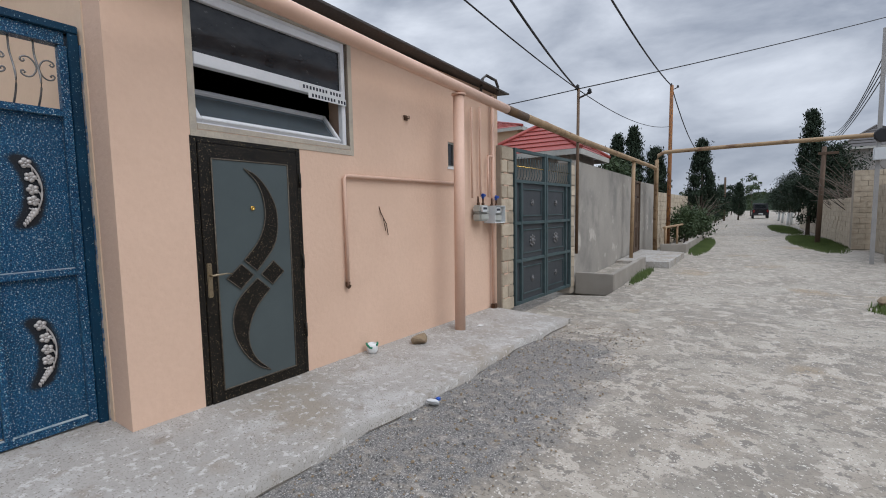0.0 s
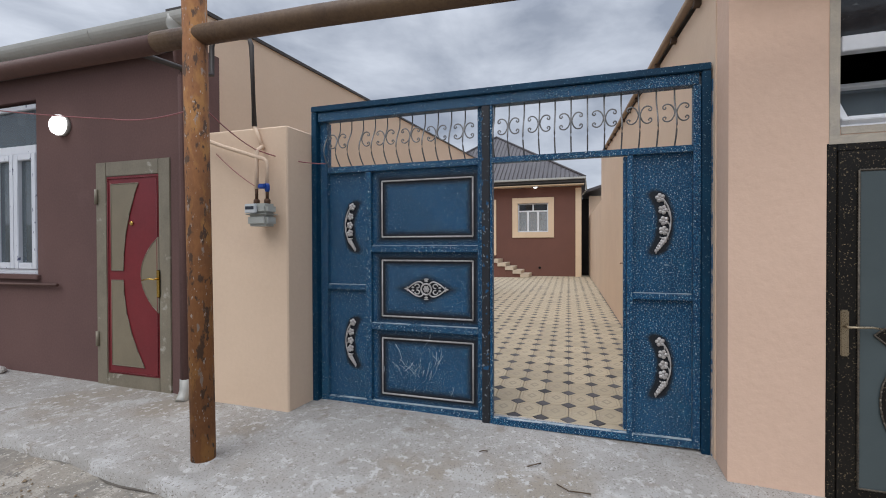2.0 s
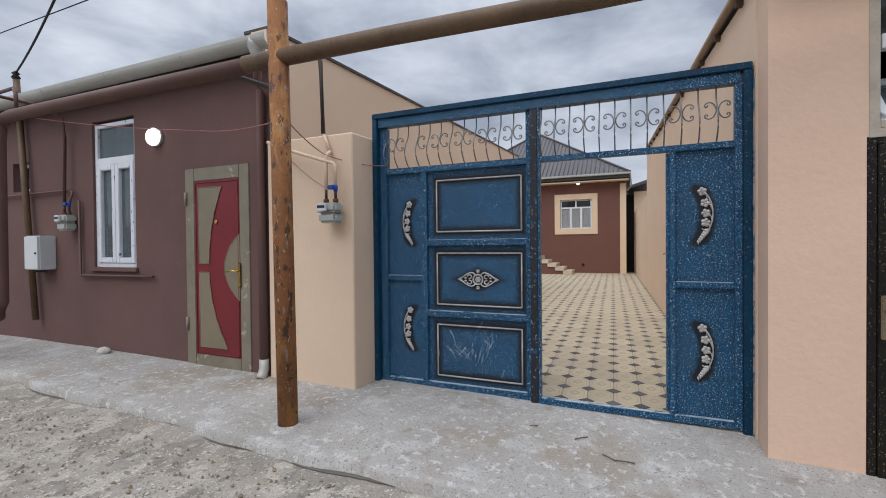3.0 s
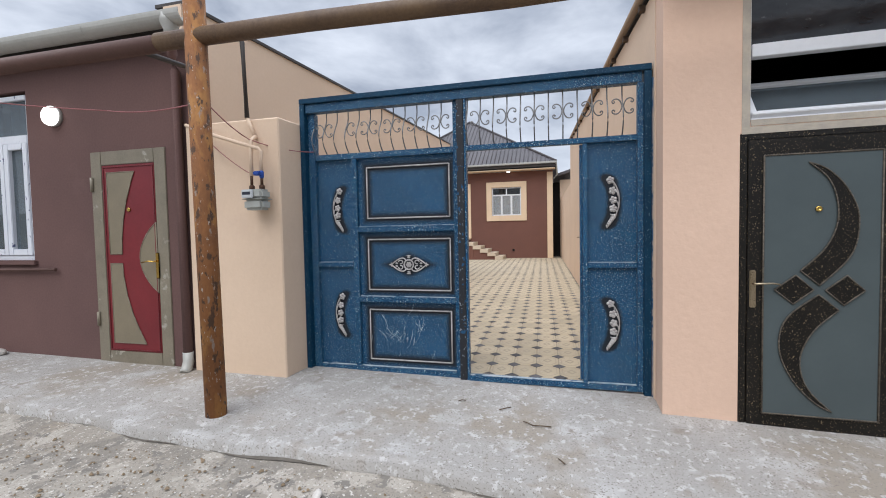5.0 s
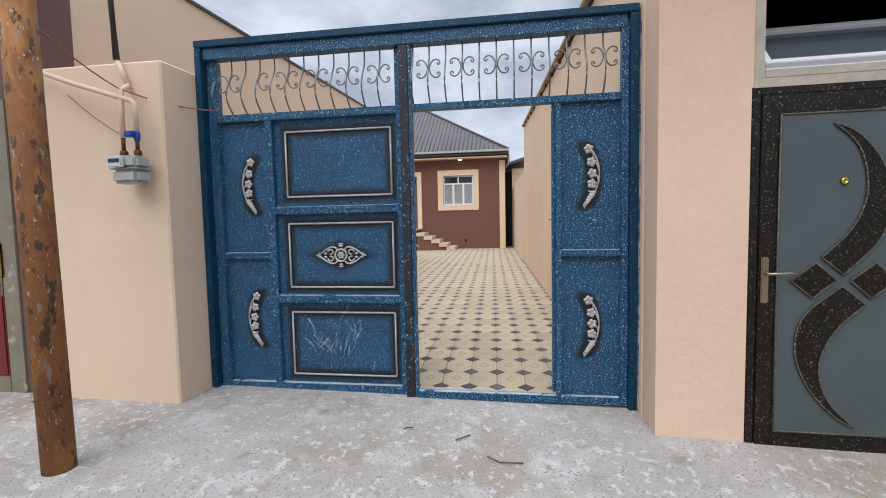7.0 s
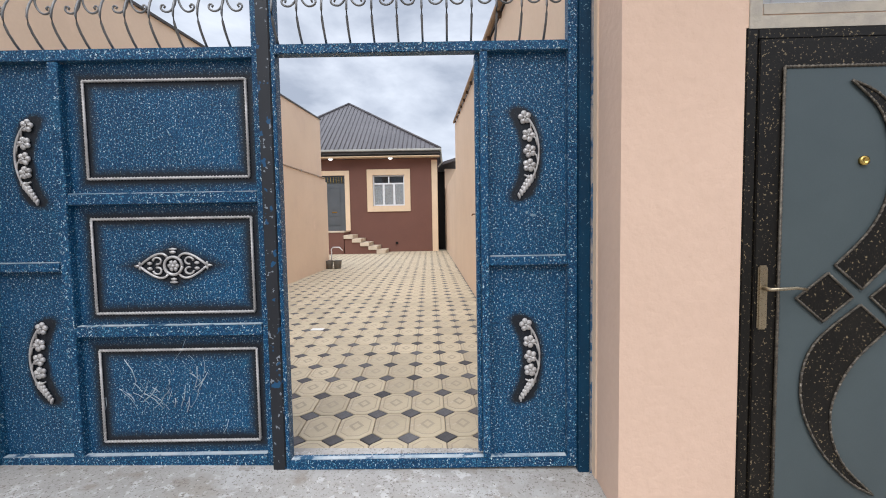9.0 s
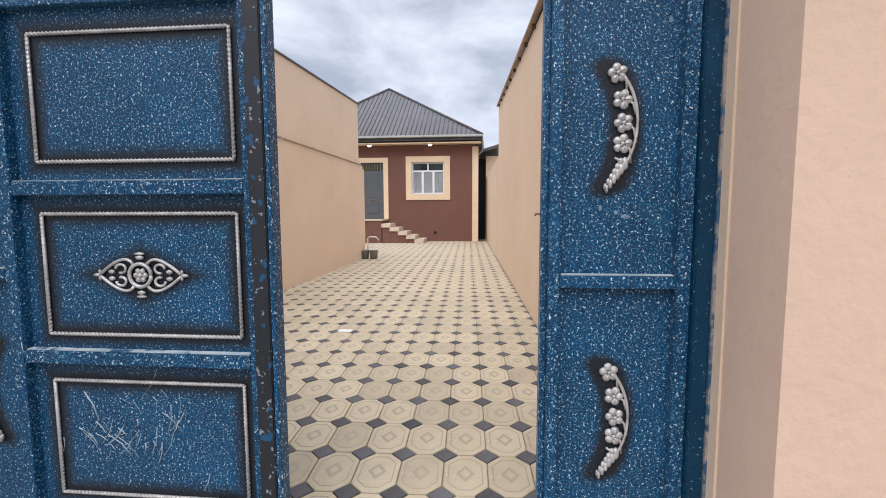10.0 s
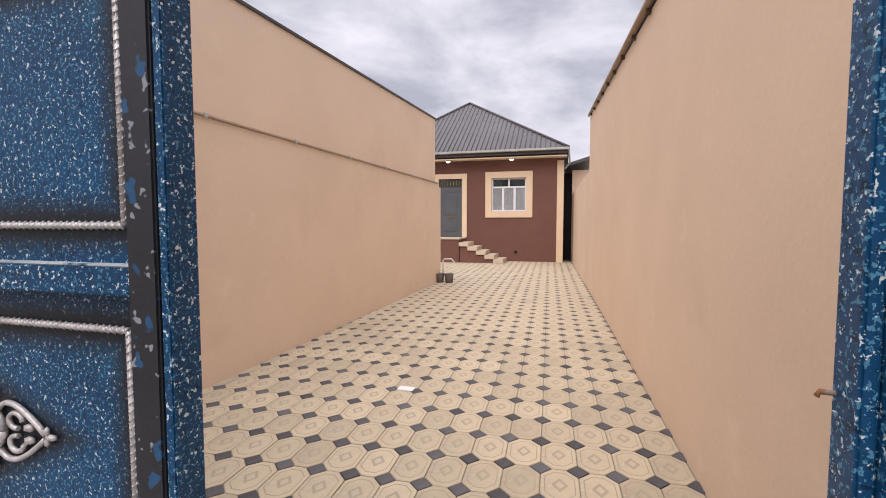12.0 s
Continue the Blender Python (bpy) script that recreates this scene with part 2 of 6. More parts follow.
M_SILVER = mat("worn_silver_paint", (0.62, 0.60, 0.585), (0.36, 0.34, 0.33), 0.42, 0.3, fine=150, large=20, bump=0.3)
M_IRON = mat("twisted_grey_iron", (0.26, 0.255, 0.25), (0.13, 0.13, 0.13), 0.5, 0.5, fine=150, large=12, bump=0.2)
M_BLACK_GAP = mat("black_rubber_strip", (0.012, 0.013, 0.016), (0.02, 0.022, 0.028), 0.5, fine=80, bump=0.3, fleck=[((0.22, 0.24, 0.27), 34, 0.64), ((0.01, 0.07, 0.16), 18, 0.62)])
M_WORN = mat("chipped_blue_and_putty", (0.42, 0.36, 0.30), (0.09, 0.13, 0.19), 0.8, fine=25, large=9, bump=0.9, dist=0.01, stain=[((0.03, 0.09, 0.17), 11, 0.52, 0.05)])
M_RUST = mat("rusty_steel", (0.30, 0.125, 0.042), (0.17, 0.075, 0.032), 0.85, 0.0, fine=70, large=5, bump=0.7, stretch=(1, 1, 0.4),
             stain=[((0.34, 0.16, 0.05), 9, 0.52, 0.1), ((0.08, 0.045, 0.028), 22, 0.55, 0.05), ((0.27, 0.21, 0.17), 26, 0.62, 0.05)], fleck=[((0.40, 0.34, 0.29), 60, 0.675)])
M_PIPE_BROWN = mat("brown_painted_pipe", (0.125, 0.065, 0.052), (0.095, 0.05, 0.04), 0.55, fine=50, large=3, bump=0.2)
M_PIPE_TAN = mat("weathered_tan_pipe", (0.155, 0.095, 0.048), (0.085, 0.05, 0.03), 0.6, fine=45, large=3, bump=0.4, stain=[((0.06, 0.035, 0.025), 3.5, 0.6, 0.1)])
M_PIPE_YEL = mat("faded_yellow_pipe", (0.38, 0.27, 0.16), (0.27, 0.18, 0.10), 0.65, fine=45, large=2, bump=0.3, stain=[((0.16, 0.09, 0.05), 2.5, 0.56, 0.08)])
M_PIPE_PINK = mat("pink_painted_pipe", (0.70, 0.475, 0.365), (0.62, 0.41, 0.31), 0.5, fine=45, large=3, bump=0.15)
M_LEDGE = mat("dusty_tan_pipe", (0.40, 0.29, 0.20), (0.30, 0.21, 0.14), 0.7, fine=40, large=2, bump=0.2)
M_PVC = mat("white_plastic_frame", (0.78, 0.79, 0.81), (0.68, 0.69, 0.71), 0.4, fine=30, bump=0.03)
M_FILM = mat("white_frame_with_film_bits", (0.76, 0.78, 0.82), (0.66, 0.68, 0.73), 0.4, fine=30, bump=0.03, stretch=(1, 1, 0.5), fleck=[((0.12, 0.13, 0.22), 18, 0.68)])
M_GLASS = glass("window_glass", (0.30, 0.36, 0.40))
M_GLASS_C = glass("clear_window_glass", (0.80, 0.84, 0.86))
M_GLASS_D = glass("dark_window_glass", (0.06, 0.07, 0.08), 0.05)
# Grey blotches paint film smears together with reflections of sky and wires
M_SMEAR_REFLECT = mat("dark_glass_smears_and_reflections", (0.008, 0.009, 0.011), (0.03, 0.032, 0.035), 0.12, fine=4, large=2.2, bump=0.12, dist=0.02, stretch=(1, 1.6, 3.0), stain=[((0.09, 0.095, 0.095), 7, 0.64, 0.08)], spec=0.5)
# Near-black puts room and alley shade into the colour; also colours the pipe outlet
M_DARK = mat("near_black_shade", (0.012, 0.011, 0.010), (0.018, 0.016, 0.015), 0.95, bump=0)
M_CURTAIN = mat("grey_curtain", (0.30, 0.31, 0.32), (0.42, 0.43, 0.44), 0.9, fine=12, large=4, bump=0.2, stretch=(6, 6, 0.4))
M_BD_BLACK = mat("black_gold_hammered_paint", (0.012, 0.010, 0.008), (0.007, 0.006, 0.005), 0.42, 0.0, fine=110, large=5, bump=0.6, dist=0.003, spec=0.25, fleck=[((0.22, 0.17, 0.10), 95, 0.64)])
M_BD_GREY = mat("slate_grey_door_paint", (0.082, 0.103, 0.107), (0.068, 0.086, 0.090), 0.4, 0.1, fine=200, large=2, bump=0.1)
M_BD_BEAD = mat("twisted_dark_gold_bead", (0.20, 0.17, 0.13), (0.07, 0.06, 0.05), 0.45, 0.5, fine=160, large=60, bump=0.4)
M_CHROME = mat("brushed_brass_grey", (0.42, 0.35, 0.24), (0.33, 0.27, 0.19), 0.3, 0.9, fine=200, bump=0.05)
M_BRASS = mat("polished_brass", (0.68, 0.47, 0.14), (0.58, 0.38, 0.10), 0.22, 1.0, fine=100, bump=0.05)
M_PUTTY = mat("raw_plaster_reveal", (0.50, 0.44, 0.35), (0.38, 0.34, 0.29), 0.9, fine=30, large=6, bump=0.8, dist=0.01)
M_OLIVE = mat("khaki_door_paint", (0.245, 0.205, 0.140), (0.205, 0.172, 0.118), 0.45, 0.1, fine=110, large=3, bump=0.15)
M_OLIVE_F = mat("khaki_frame_scuffed", (0.27, 0.235, 0.175), (0.20, 0.175, 0.13), 0.5, 0.2, fine=60, large=3, bump=0.2, stain=[((0.42, 0.39, 0.33), 5, 0.62, 0.06)])
M_RED = mat("dark_red_door_paint", (0.20, 0.022, 0.028), (0.15, 0.017, 0.022), 0.38, fine=60, large=2, bump=0.1, stain=[((0.36, 0.14, 0.13), 9, 0.70, 0.05)])
M_METER = mat("grey_meter_case", (0.42, 0.43, 0.40), (0.36, 0.37, 0.34), 0.5, fine=60, bump=0.05)
M_METER_W = mat("white_meter_case", (0.62, 0.65, 0.66), (0.55, 0.57, 0.58), 0.45, fine=60, bump=0.05)
M_INK = mat("dark_ink", (0.03, 0.035, 0.05), (0.02, 0.025, 0.04), 0.6, bump=0)
M_VALVE = mat("blue_valve", (0.02, 0.09, 0.42), (0.015, 0.06, 0.3), 0.35, bump=0)
M_BRONZE = mat("brown_brass_fitting", (0.13, 0.07, 0.04), (0.08, 0.045, 0.03), 0.5, 0.6, fine=80, bump=0.2)
M_WIRE = mat("black_cable", (0.018, 0.018, 0.02), (0.012, 0.012, 0.014), 0.6, bump=0)
M_WIRE_RED = mat("pinkish_red_wire", (0.36, 0.13, 0.13), (0.28, 0.1, 0.1), 0.6, bump=0)
M_ROOF_EDGE = mat("dark_brown_roof_edge", (0.075, 0.065, 0.06), (0.05, 0.044, 0.04), 0.55, 0.2, fine=40, bump=0.2)
M_GUTTER = mat("grey_metal_gutter", (0.46, 0.455, 0.42), (0.37, 0.365, 0.335), 0.45, 0.1, fine=30, large=2, bump=0.15)
M_SHEET = mat("dark_grey_roof_sheet", (0.105, 0.094, 0.096), (0.08, 0.072, 0.075), 0.45, 0.3, fine=20, large=0.6, bump=0.1)
M_SOFFIT = mat("brown_soffit", (0.11, 0.075, 0.065), (0.08, 0.055, 0.05), 0.6, fine=20, bump=0.1)
M_REDROOF = mat("red_metal_tile_roof", (0.30, 0.055, 0.042), (0.23, 0.042, 0.034), 0.5, 0.0, fine=12, large=0.7, bump=0.2)
M_TILE = mat("cream_paving_octagon", (0.50, 0.42, 0.29), (0.42, 0.35, 0.245), 0.72, fine=50, large=3, bump=0.25, rand=0.12, stain=[((0.36, 0.30, 0.22), 1.4, 0.56, 0.14), ((0.54, 0.46, 0.35), 5.0, 0.6, 0.1)])
M_TILE_IN = mat("worn_grey_tile_inlay", (0.385, 0.33, 0.24), (0.33, 0.28, 0.205), 0.75, fine=50, bump=0.2)
M_TILE_D = mat("charcoal_paving_square", (0.105, 0.10, 0.105), (0.07, 0.068, 0.07), 0.75, fine=60, large=6, bump=0.4, rand=0.35)
M_JOINT = mat("sandy_joint", (0.30, 0.265, 0.20), (0.22, 0.195, 0.15), 0.95, fine=80, bump=0.5)
M_STEP = mat("cream_stone_step", (0.60, 0.50, 0.38), (0.50, 0.42, 0.32), 0.6, fine=25, bump=0.15)
M_HDOOR = mat("grey_house_door", (0.115, 0.125, 0.135), (0.09, 0.10, 0.11), 0.45, 0.2, fine=60, bump=0.05)
M_LEAF = mat("dark_cypress_leaf", (0.022, 0.040, 0.018), (0.012, 0.024, 0.012), 0.8, fine=3, large=0.8, bump=0)
M_LEAF2 = mat("green_shrub_leaf", (0.055, 0.085, 0.030), (0.03, 0.052, 0.02), 0.7, fine=3, large=0.8, bump=0)
M_GRASS = mat("grass_blades", (0.115, 0.16, 0.045), (0.07, 0.105, 0.032), 0.8, fine=4, large=1.5, bump=0)
M_BARK = mat("grey_brown_bark", (0.13, 0.105, 0.082), (0.085, 0.068, 0.053), 0.9, fine=30, large=6, bump=0.6)
M_LIME = mat("whitewashed_bark", (0.7, 0.7, 0.68), (0.55, 0.55, 0.53), 0.9, fine=30, bump=0.4)
M_CAR = mat("black_car_paint", (0.010, 0.010, 0.012), (0.014, 0.014, 0.016), 0.25, fine=10, bump=0)
M_TYRE = mat("black_rubber", (0.02, 0.02, 0.02), (0.03, 0.03, 0.03), 0.9, fine=60, bump=0.2)
M_LAMP_RED = mat("red_tail_lamp", (0.25, 0.01, 0.01), (0.2, 0.01, 0.01), 0.25, bump=0)
M_WOOD = mat("old_brown_wood", (0.115, 0.075, 0.048), (0.07, 0.045, 0.03), 0.8, fine=30, large=4, bump=0.4, stretch=(8, 8, 0.6))
M_G2 = mat("dark_teal_grey_gate_paint", (0.058, 0.064, 0.072), (0.042, 0.048, 0.055), 0.5, 0.1, fine=80, large=3, bump=0.2)
M_G2_DUST = mat("teal_grey_paint_dusty", (0.085, 0.12, 0.125), (0.05, 0.08, 0.085), 0.55, 0.2, fine=80, large=3, bump=0.2)
M_G2_CAST = mat("dull_grey_cast_iron", (0.20, 0.20, 0.20), (0.12, 0.12, 0.125), 0.55, 0.2, fine=120, large=20, bump=0.3)
M_POLE_C = mat("grey_concrete_pole", (0.36, 0.35, 0.34), (0.28, 0.275, 0.265), 0.9, fine=30, bump=0.3)
M_ROCK = mat("tan_rock", (0.30, 0.225, 0.14), (0.20, 0.15, 0.10), 0.95, fine=30, large=9, bump=0.8, dist=0.01)
M_SOIL = mat("dark_damp_dirt", (0.10, 0.088, 0.072), (0.16, 0.14, 0.118), 0.95, fine=60, large=5, bump=0.8)
M_RUBBLE = mat("pale_plaster_crumbs", (0.62, 0.59, 0.55), (0.42, 0.39, 0.35), 0.95, fine=30, large=9, bump=0.4)
M_GREEN_PL = mat("green_plastic", (0.01, 0.22, 0.12), (0.01, 0.15, 0.08), 0.35, bump=0)
M_WHITE_PL = mat("white_plastic", (0.75, 0.76, 0.76), (0.66, 0.67, 0.67), 0.4, bump=0)
M_BUCKET = mat("cement_crusted_bucket", (0.22, 0.20, 0.175), (0.15, 0.135, 0.12), 0.85, fine=25, large=7, bump=0.4)
M_TWIG = mat("dry_twig", (0.12, 0.08, 0.05), (0.08, 0.055, 0.035), 0.9, bump=0)
M_LIT = glow("lit_lamp_glass", (1.0, 0.98, 0.95), 1.8)
M_HILL = mat("far_grey_render", (0.33, 0.31, 0.29), (0.27, 0.255, 0.24), 0.9, fine=8, large=0.5, bump=0.1)

# ---- builders ----
XF = Matrix.Identity(4)
ORIGIN = {}


def thing(name, label, category, at=(0, 0, 0), group="", kind=""):
    ob = new(name)
    ob.empty_display_size = 0.1
    ob.location = XF @ Vector(at)
    ORIGIN[ob.name] = ob.location.copy()
    return tagged(ob, label, category, group, kind)


def link(name, bm, material, loc):
    bm.transform(XF)
    bmesh.ops.translate(bm, verts=bm.verts, vec=-loc)
    me = bpy.data.meshes.new(name)
    bm.to_mesh(me)
    bm.free()
    me.materials.append(material)
    return new(name, me)


def part(name, bm, material, parent, label="", origin=None):
    """Links a bmesh in world metres as one mesh under a thing or a part."""
    po = ORIGIN[parent.name]
    loc = XF @ Vector(origin) if origin is not None else po
    ob = link(name, bm, material, loc)
    ob.parent = parent
    ob.location = loc - po
    ORIGIN[ob.name] = loc.copy()
    return tagged(ob, label)


def solo(name, bm, material, label="", category="", at=(0, 0, 0), group="", kind=""):
    loc = XF @ Vector(at)
    ob = link(name, bm, material, loc)
    ob.location = loc
    ORIGIN[ob.name] = loc.copy()
    return tagged(ob, label, category, group, kind)


def box(x0, x1, y0, y1, z0, z1, bevel=0.0, bm=None):
    own = bmesh.new()
    bmesh.ops.create_cube(own, size=1)
    bmesh.ops.transform(own, matrix=Matrix.Translation(((x0 + x1) / 2, (y0 + y1) / 2, (z0 + z1) / 2)) @ Matrix.Diagonal((abs(x1 - x0), abs(y1 - y0), abs(z1 - z0), 1)), verts=own.verts)
    if bevel:
        bmesh.ops.bevel(own, geom=own.edges[:], offset=bevel, segments=2, affect="EDGES")
    if bm is None:
        return own
    return merge(bm, own)


def merge(bm, other):
    me = bpy.data.meshes.new("tmp")
    other.to_mesh(me)
    other.free()
    bm.from_mesh(me)
    bpy.data.meshes.remove(me)
    return bm


def prism(points, axis, a, b, bm=None, bevel=0.0):
    """A closed outline pulled out along one axis from a to b; points are the two other coordinates in order."""
    own = bmesh.new()

    def at(p, v):
        c = list(p)
        c.insert("xyz".index(axis), v)
        return c
    lo = [own.verts.new(at(p, a)) for p in points]
    hi = [own.verts.new(at(p, b)) for p in points]
    n = len(points)
    own.faces.new(lo)
    own.faces.new(hi)
    for i in range(n):
        own.faces.new((lo[i], lo[(i + 1) % n], hi[(i + 1) % n], hi[i]))
    bmesh.ops.recalc_face_normals(own, faces=own.faces[:])
    if bevel:
        bmesh.ops.bevel(own, geom=own.edges[:], offset=bevel, segments=1, affect="EDGES")
    return own if bm is None else merge(bm, own)


def tube(points, r, seg=8, bm=None, r2=None, close=True):
    """A round bar along points; r2: radius at its end."""
    own = bm if bm is not None else bmesh.new()
    pts = [Vector(p) for p in points]
    rings = []
    up = Vector((0.13, 0.27, 0.95))
    for i, p in enumerate(pts):
        d = (pts[min(i + 1, len(pts) - 1)] - pts[max(i - 1, 0)]).normalized()
        a = d.cross(up if abs(d.dot(up)) < 0.95 else Vector((1, 0, 0))).normalized()
        b = d.cross(a).normalized()
        rad = r if r2 is None else r + (r2 - r) * i / (len(pts) - 1)
        rings.append([own.verts.new(p + rad * (math.cos(k * math.tau / seg) * a + math.sin(k * math.tau / seg) * b)) for k in range(seg)])
    for u, v in zip(rings, rings[1:]):
        for k in range(seg):
            f = own.faces.new((u[k], u[(k + 1) % seg], v[(k + 1) % seg], v[k]))
            f.smooth = True
    if close:
        own.faces.new(rings[0][::-1])
        own.faces.new(rings[-1])
    return own


def lathe(profile, centre, axis="z", seg=20, bm=None):
    """Rings of (radius, height) turned round an axis through centre."""
    own = bm if bm is not None else bmesh.new()
    c = Vector(centre)
    rings = []
    for r, h in profile:
        ring = []
        for k in range(seg):
            u, v = r * math.cos(k * math.tau / seg), r * math.sin(k * math.tau / seg)
            ring.append(own.verts.new(c + Vector((u, v, h) if axis == "z" else (h, u, v) if axis == "x" else (u, h, v))))
        rings.append(ring)
    for a, b in zip(rings, rings[1:]):
        for k in range(seg):
            f = own.faces.new((a[k], a[(k + 1) % seg], b[(k + 1) % seg], b[k]))
            f.smooth = True
    own.faces.new(rings[0][::-1])
    own.faces.new(rings[-1])
    bmesh.ops.recalc_face_normals(own, faces=own.faces[:])
    return own


def blob(centre, size, bm, sub=1, rough=0.0):
    m = Matrix.Translation(centre) @ Matrix.Diagonal((*size, 1))
    res = bmesh.ops.create_icosphere(bm, subdivisions=sub, radius=1, matrix=m)
    for v in res["verts"]:
        if rough:
            v.co += noise.noise_vector(v.co * 9) * rough
        for f in v.link_faces:
            f.smooth = rough == 0
    return bm


def wall_with_holes(x0, x1, u0, u1, z0, z1, holes, axis="y"):
    """A wall between x0 and x1 thick, from u0 to u1 long, with rectangular holes (ua, ub, za, zb) that go through it."""
    us = sorted({u0, u1, *[h[0] for h in holes], *[h[1] for h in holes]})
    zs = sorted({z0, z1, *[h[2] for h in holes], *[h[3] for h in holes]})
    bm = bmesh.new()

    def solid(i, j):
        if not (0 <= i < len(us) - 1 and 0 <= j < len(zs) - 1):
            return False
        u, z = (us[i] + us[i + 1]) / 2, (zs[j] + zs[j + 1]) / 2
        return not any(h[0] < u < h[1] and h[2] < z < h[3] for h in holes)

    def quad(*pts):
        bm.faces.new([bm.verts.new((p[0], p[1], p[2]) if axis == "y" else (p[1], p[0], p[2])) for p in pts])
    for i in range(len(us) - 1):
        for j in range(len(zs) - 1):
            if not solid(i, j):
                continue
            a, b, c, d = us[i], us[i + 1], zs[j], zs[j + 1]
            for x in (x0, x1):
                quad((x, a, c), (x, b, c), (x, b, d), (x, a, d))
            if not solid(i - 1, j):
                quad((x0, a, c), (x1, a, c), (x1, a, d), (x0, a, d))
            if not solid(i + 1, j):
                quad((x0, b, c), (x1, b, c), (x1, b, d), (x0, b, d))
            if not solid(i, j - 1):
                quad((x0, a, c), (x1, a, c), (x1, b, c), (x0, b, c))
            if not solid(i, j + 1):
                quad((x0, a, d), (x1, a, d), (x1, b, d), (x0, b, d))
    bmesh.ops.remove_doubles(bm, verts=bm.verts[:], dist=1e-5)
    bmesh.ops.recalc_face_normals(bm, faces=bm.faces[:])
    return bm


def frame_bm(x0, x1, y0, y1, z0, z1, w, bevel=0.0):
    """Four bars round a rectangle in the plane of a wall along y."""
    bm = box(x0, x1, y0, y0 + w, z0, z1, bevel)
    box(x0, x1, y1 - w, y1, z0, z1, bevel, bm)
    box(x0, x1, y0 + w, y1 - w, z0, z0 + w, bevel, bm)
    box(x0, x1, y0 + w, y1 - w, z1 - w, z1, bevel, bm)
    return bm


def bez(p0, p1, p2, p3, n=14):
    return [tuple((1 - t) ** 3 * a0 + 3 * t * (1 - t) ** 2 * a1 + 3 * t * t * (1 - t) * a2 + t ** 3 * a3 for a0, a1, a2, a3 in zip(p0, p1, p2, p3)) for t in [i / n for i in range(n + 1)]]


def gz(y):
    """Height of the ground along the street: it falls gently the way the street runs."""
    return max(-0.15, min(0.10, -0.016 * y))


def sheet(fx0, fx1, y0, y1, dx, dy, height):
    """A ground sheet between x = fx0(y) and x = fx1(y) with a height function."""
    bm = bmesh.new()
    ny = max(1, round((y1 - y0) / dy))
    rows = []
    for j in range(ny + 1):
        y = y0 + (y1 - y0) * j / ny
        a, b = fx0(y), fx1(y)
        nx = dx
        rows.append([bm.verts.new((a + (b - a) * i / nx, y, height(a + (b - a) * i / nx, y))) for i in range(nx + 1)])
    for r, s in zip(rows, rows[1:]):
        for i in range(dx):
            f = bm.faces.new((r[i], r[i + 1], s[i + 1], s[i]))
            f.smooth = True
    return bm


# ---- ground ----
def edge_x(y):
    """The street edge of the raised concrete apron."""
    return -2.27 + 0.035 * max(min(y, 8), -6) + 0.025 * math.sin(2.3 * y) + 0.015 * math.sin(7.1 * y + 1)


def road_h(x, y):
    return gz(y) - 0.075 + 0.02 * noise.noise((x * 0.7, y * 0.7, 0)) + 0.008 * noise.noise((x * 3.1, y * 3.1, 2)) - 0.002


solo("ground", sheet(lambda y: -900, lambda y: 900, -900, 1200, 20, 60, lambda x, y: -0.42), M_ROAD, "pale dusty earth ground", "ground", kind="structure")
solo("road", sheet(lambda y: -2.9 if y < 9 else -2.1, lambda y: 5.2, -24, 110, 26, 0.25, road_h), M_ROAD, "pale potholed dirt and concrete village road", "road", kind="structure")


def pave_h(x, y):
    return gz(y) + 0.0 + 0.05 * max(0.0, min(1.0, (edge_x(y) - x) / 1.2)) + 0.006 * noise.noise((x * 1.3, y * 1.3, 4))


pv = sheet(lambda y: -4.02, edge_x, -14, 6.4, 18, 0.12, pave_h)
skirt = [e for e in pv.edges if e.is_boundary and all(abs(v.co.x - edge_x(v.co.y)) < 1e-4 for v in e.verts)]
ex = bmesh.ops.extrude_edge_only(pv, edges=skirt)
for g in ex["geom"]:
    if isinstance(g, bmesh.types.BMVert):
        g.co.z -= 0.14
        g.co.x += 0.015 * noise.noise((g.co.y * 4, 0, 0))
solo("pavement", pv, M_CONC, "worn patchy grey concrete apron along the houses", "pavement", kind="structure")
solo("pavement_gap", sheet(lambda y: edge_x(y) - 0.004, lambda y: edge_x(y) - 0.003 + 0.11 * max(0.0, noise.noise((0, y * 1.1, 3))) + 0.014 * abs(noise.noise((0, y * 8.7, 6))), -14, 6.3, 3, 0.06, lambda x, y: road_h(x, y) + 0.007), M_SOIL, "dark dirt-filled gap along the apron", "pavement", kind="structure")
solo("pavement_joint", box(-2.0, -2.03, 6.4, 6.44, -0.2, -0.1), M_CONC, "crumbling concrete edge", "pavement", kind="structure")

# ---- pink house (facade turned slightly towards the street) ----
XF = pose(-3.42, 1.27, 0, 0, 0, -1.6)
LEN = 5.36
DOOR = (0.50, 1.48, -0.2, 2.11)
WIN = (0.56, 2.11, 2.19, 3.24)
VENT = (3.92, 4.12, 2.12, 2.46)
wall = solo("wall_pink", wall_with_holes(-0.30, 0.0, 0.0, LEN, -0.3, 3.36, [DOOR, WIN, VENT]), M_PINK, "smooth pink plastered house facade", "wall", kind="structure")
solo("wall_pink_corner", box(-0.3, 0.10, LEN + 0.002, LEN + 0.30, -0.3, 2.56, 0.02), M_PINK, "pink plastered corner pier", "wall", kind="structure")
# Unseen near-black panels, added to block light so the window gap stays dark
solo("ceiling_room", box(-2.9, -0.302, 0.305, LEN - 0.1, 3.27, 3.31), M_DARK, "added near-black lid that keeps light out of the room", "ceiling", kind="structure")
solo("wall_room_side", box(-2.9, -0.302, LEN - 0.098, LEN, -0.3, 3.31), M_DARK, "added near-black panel that keeps light out of the room", "wall", kind="structure")
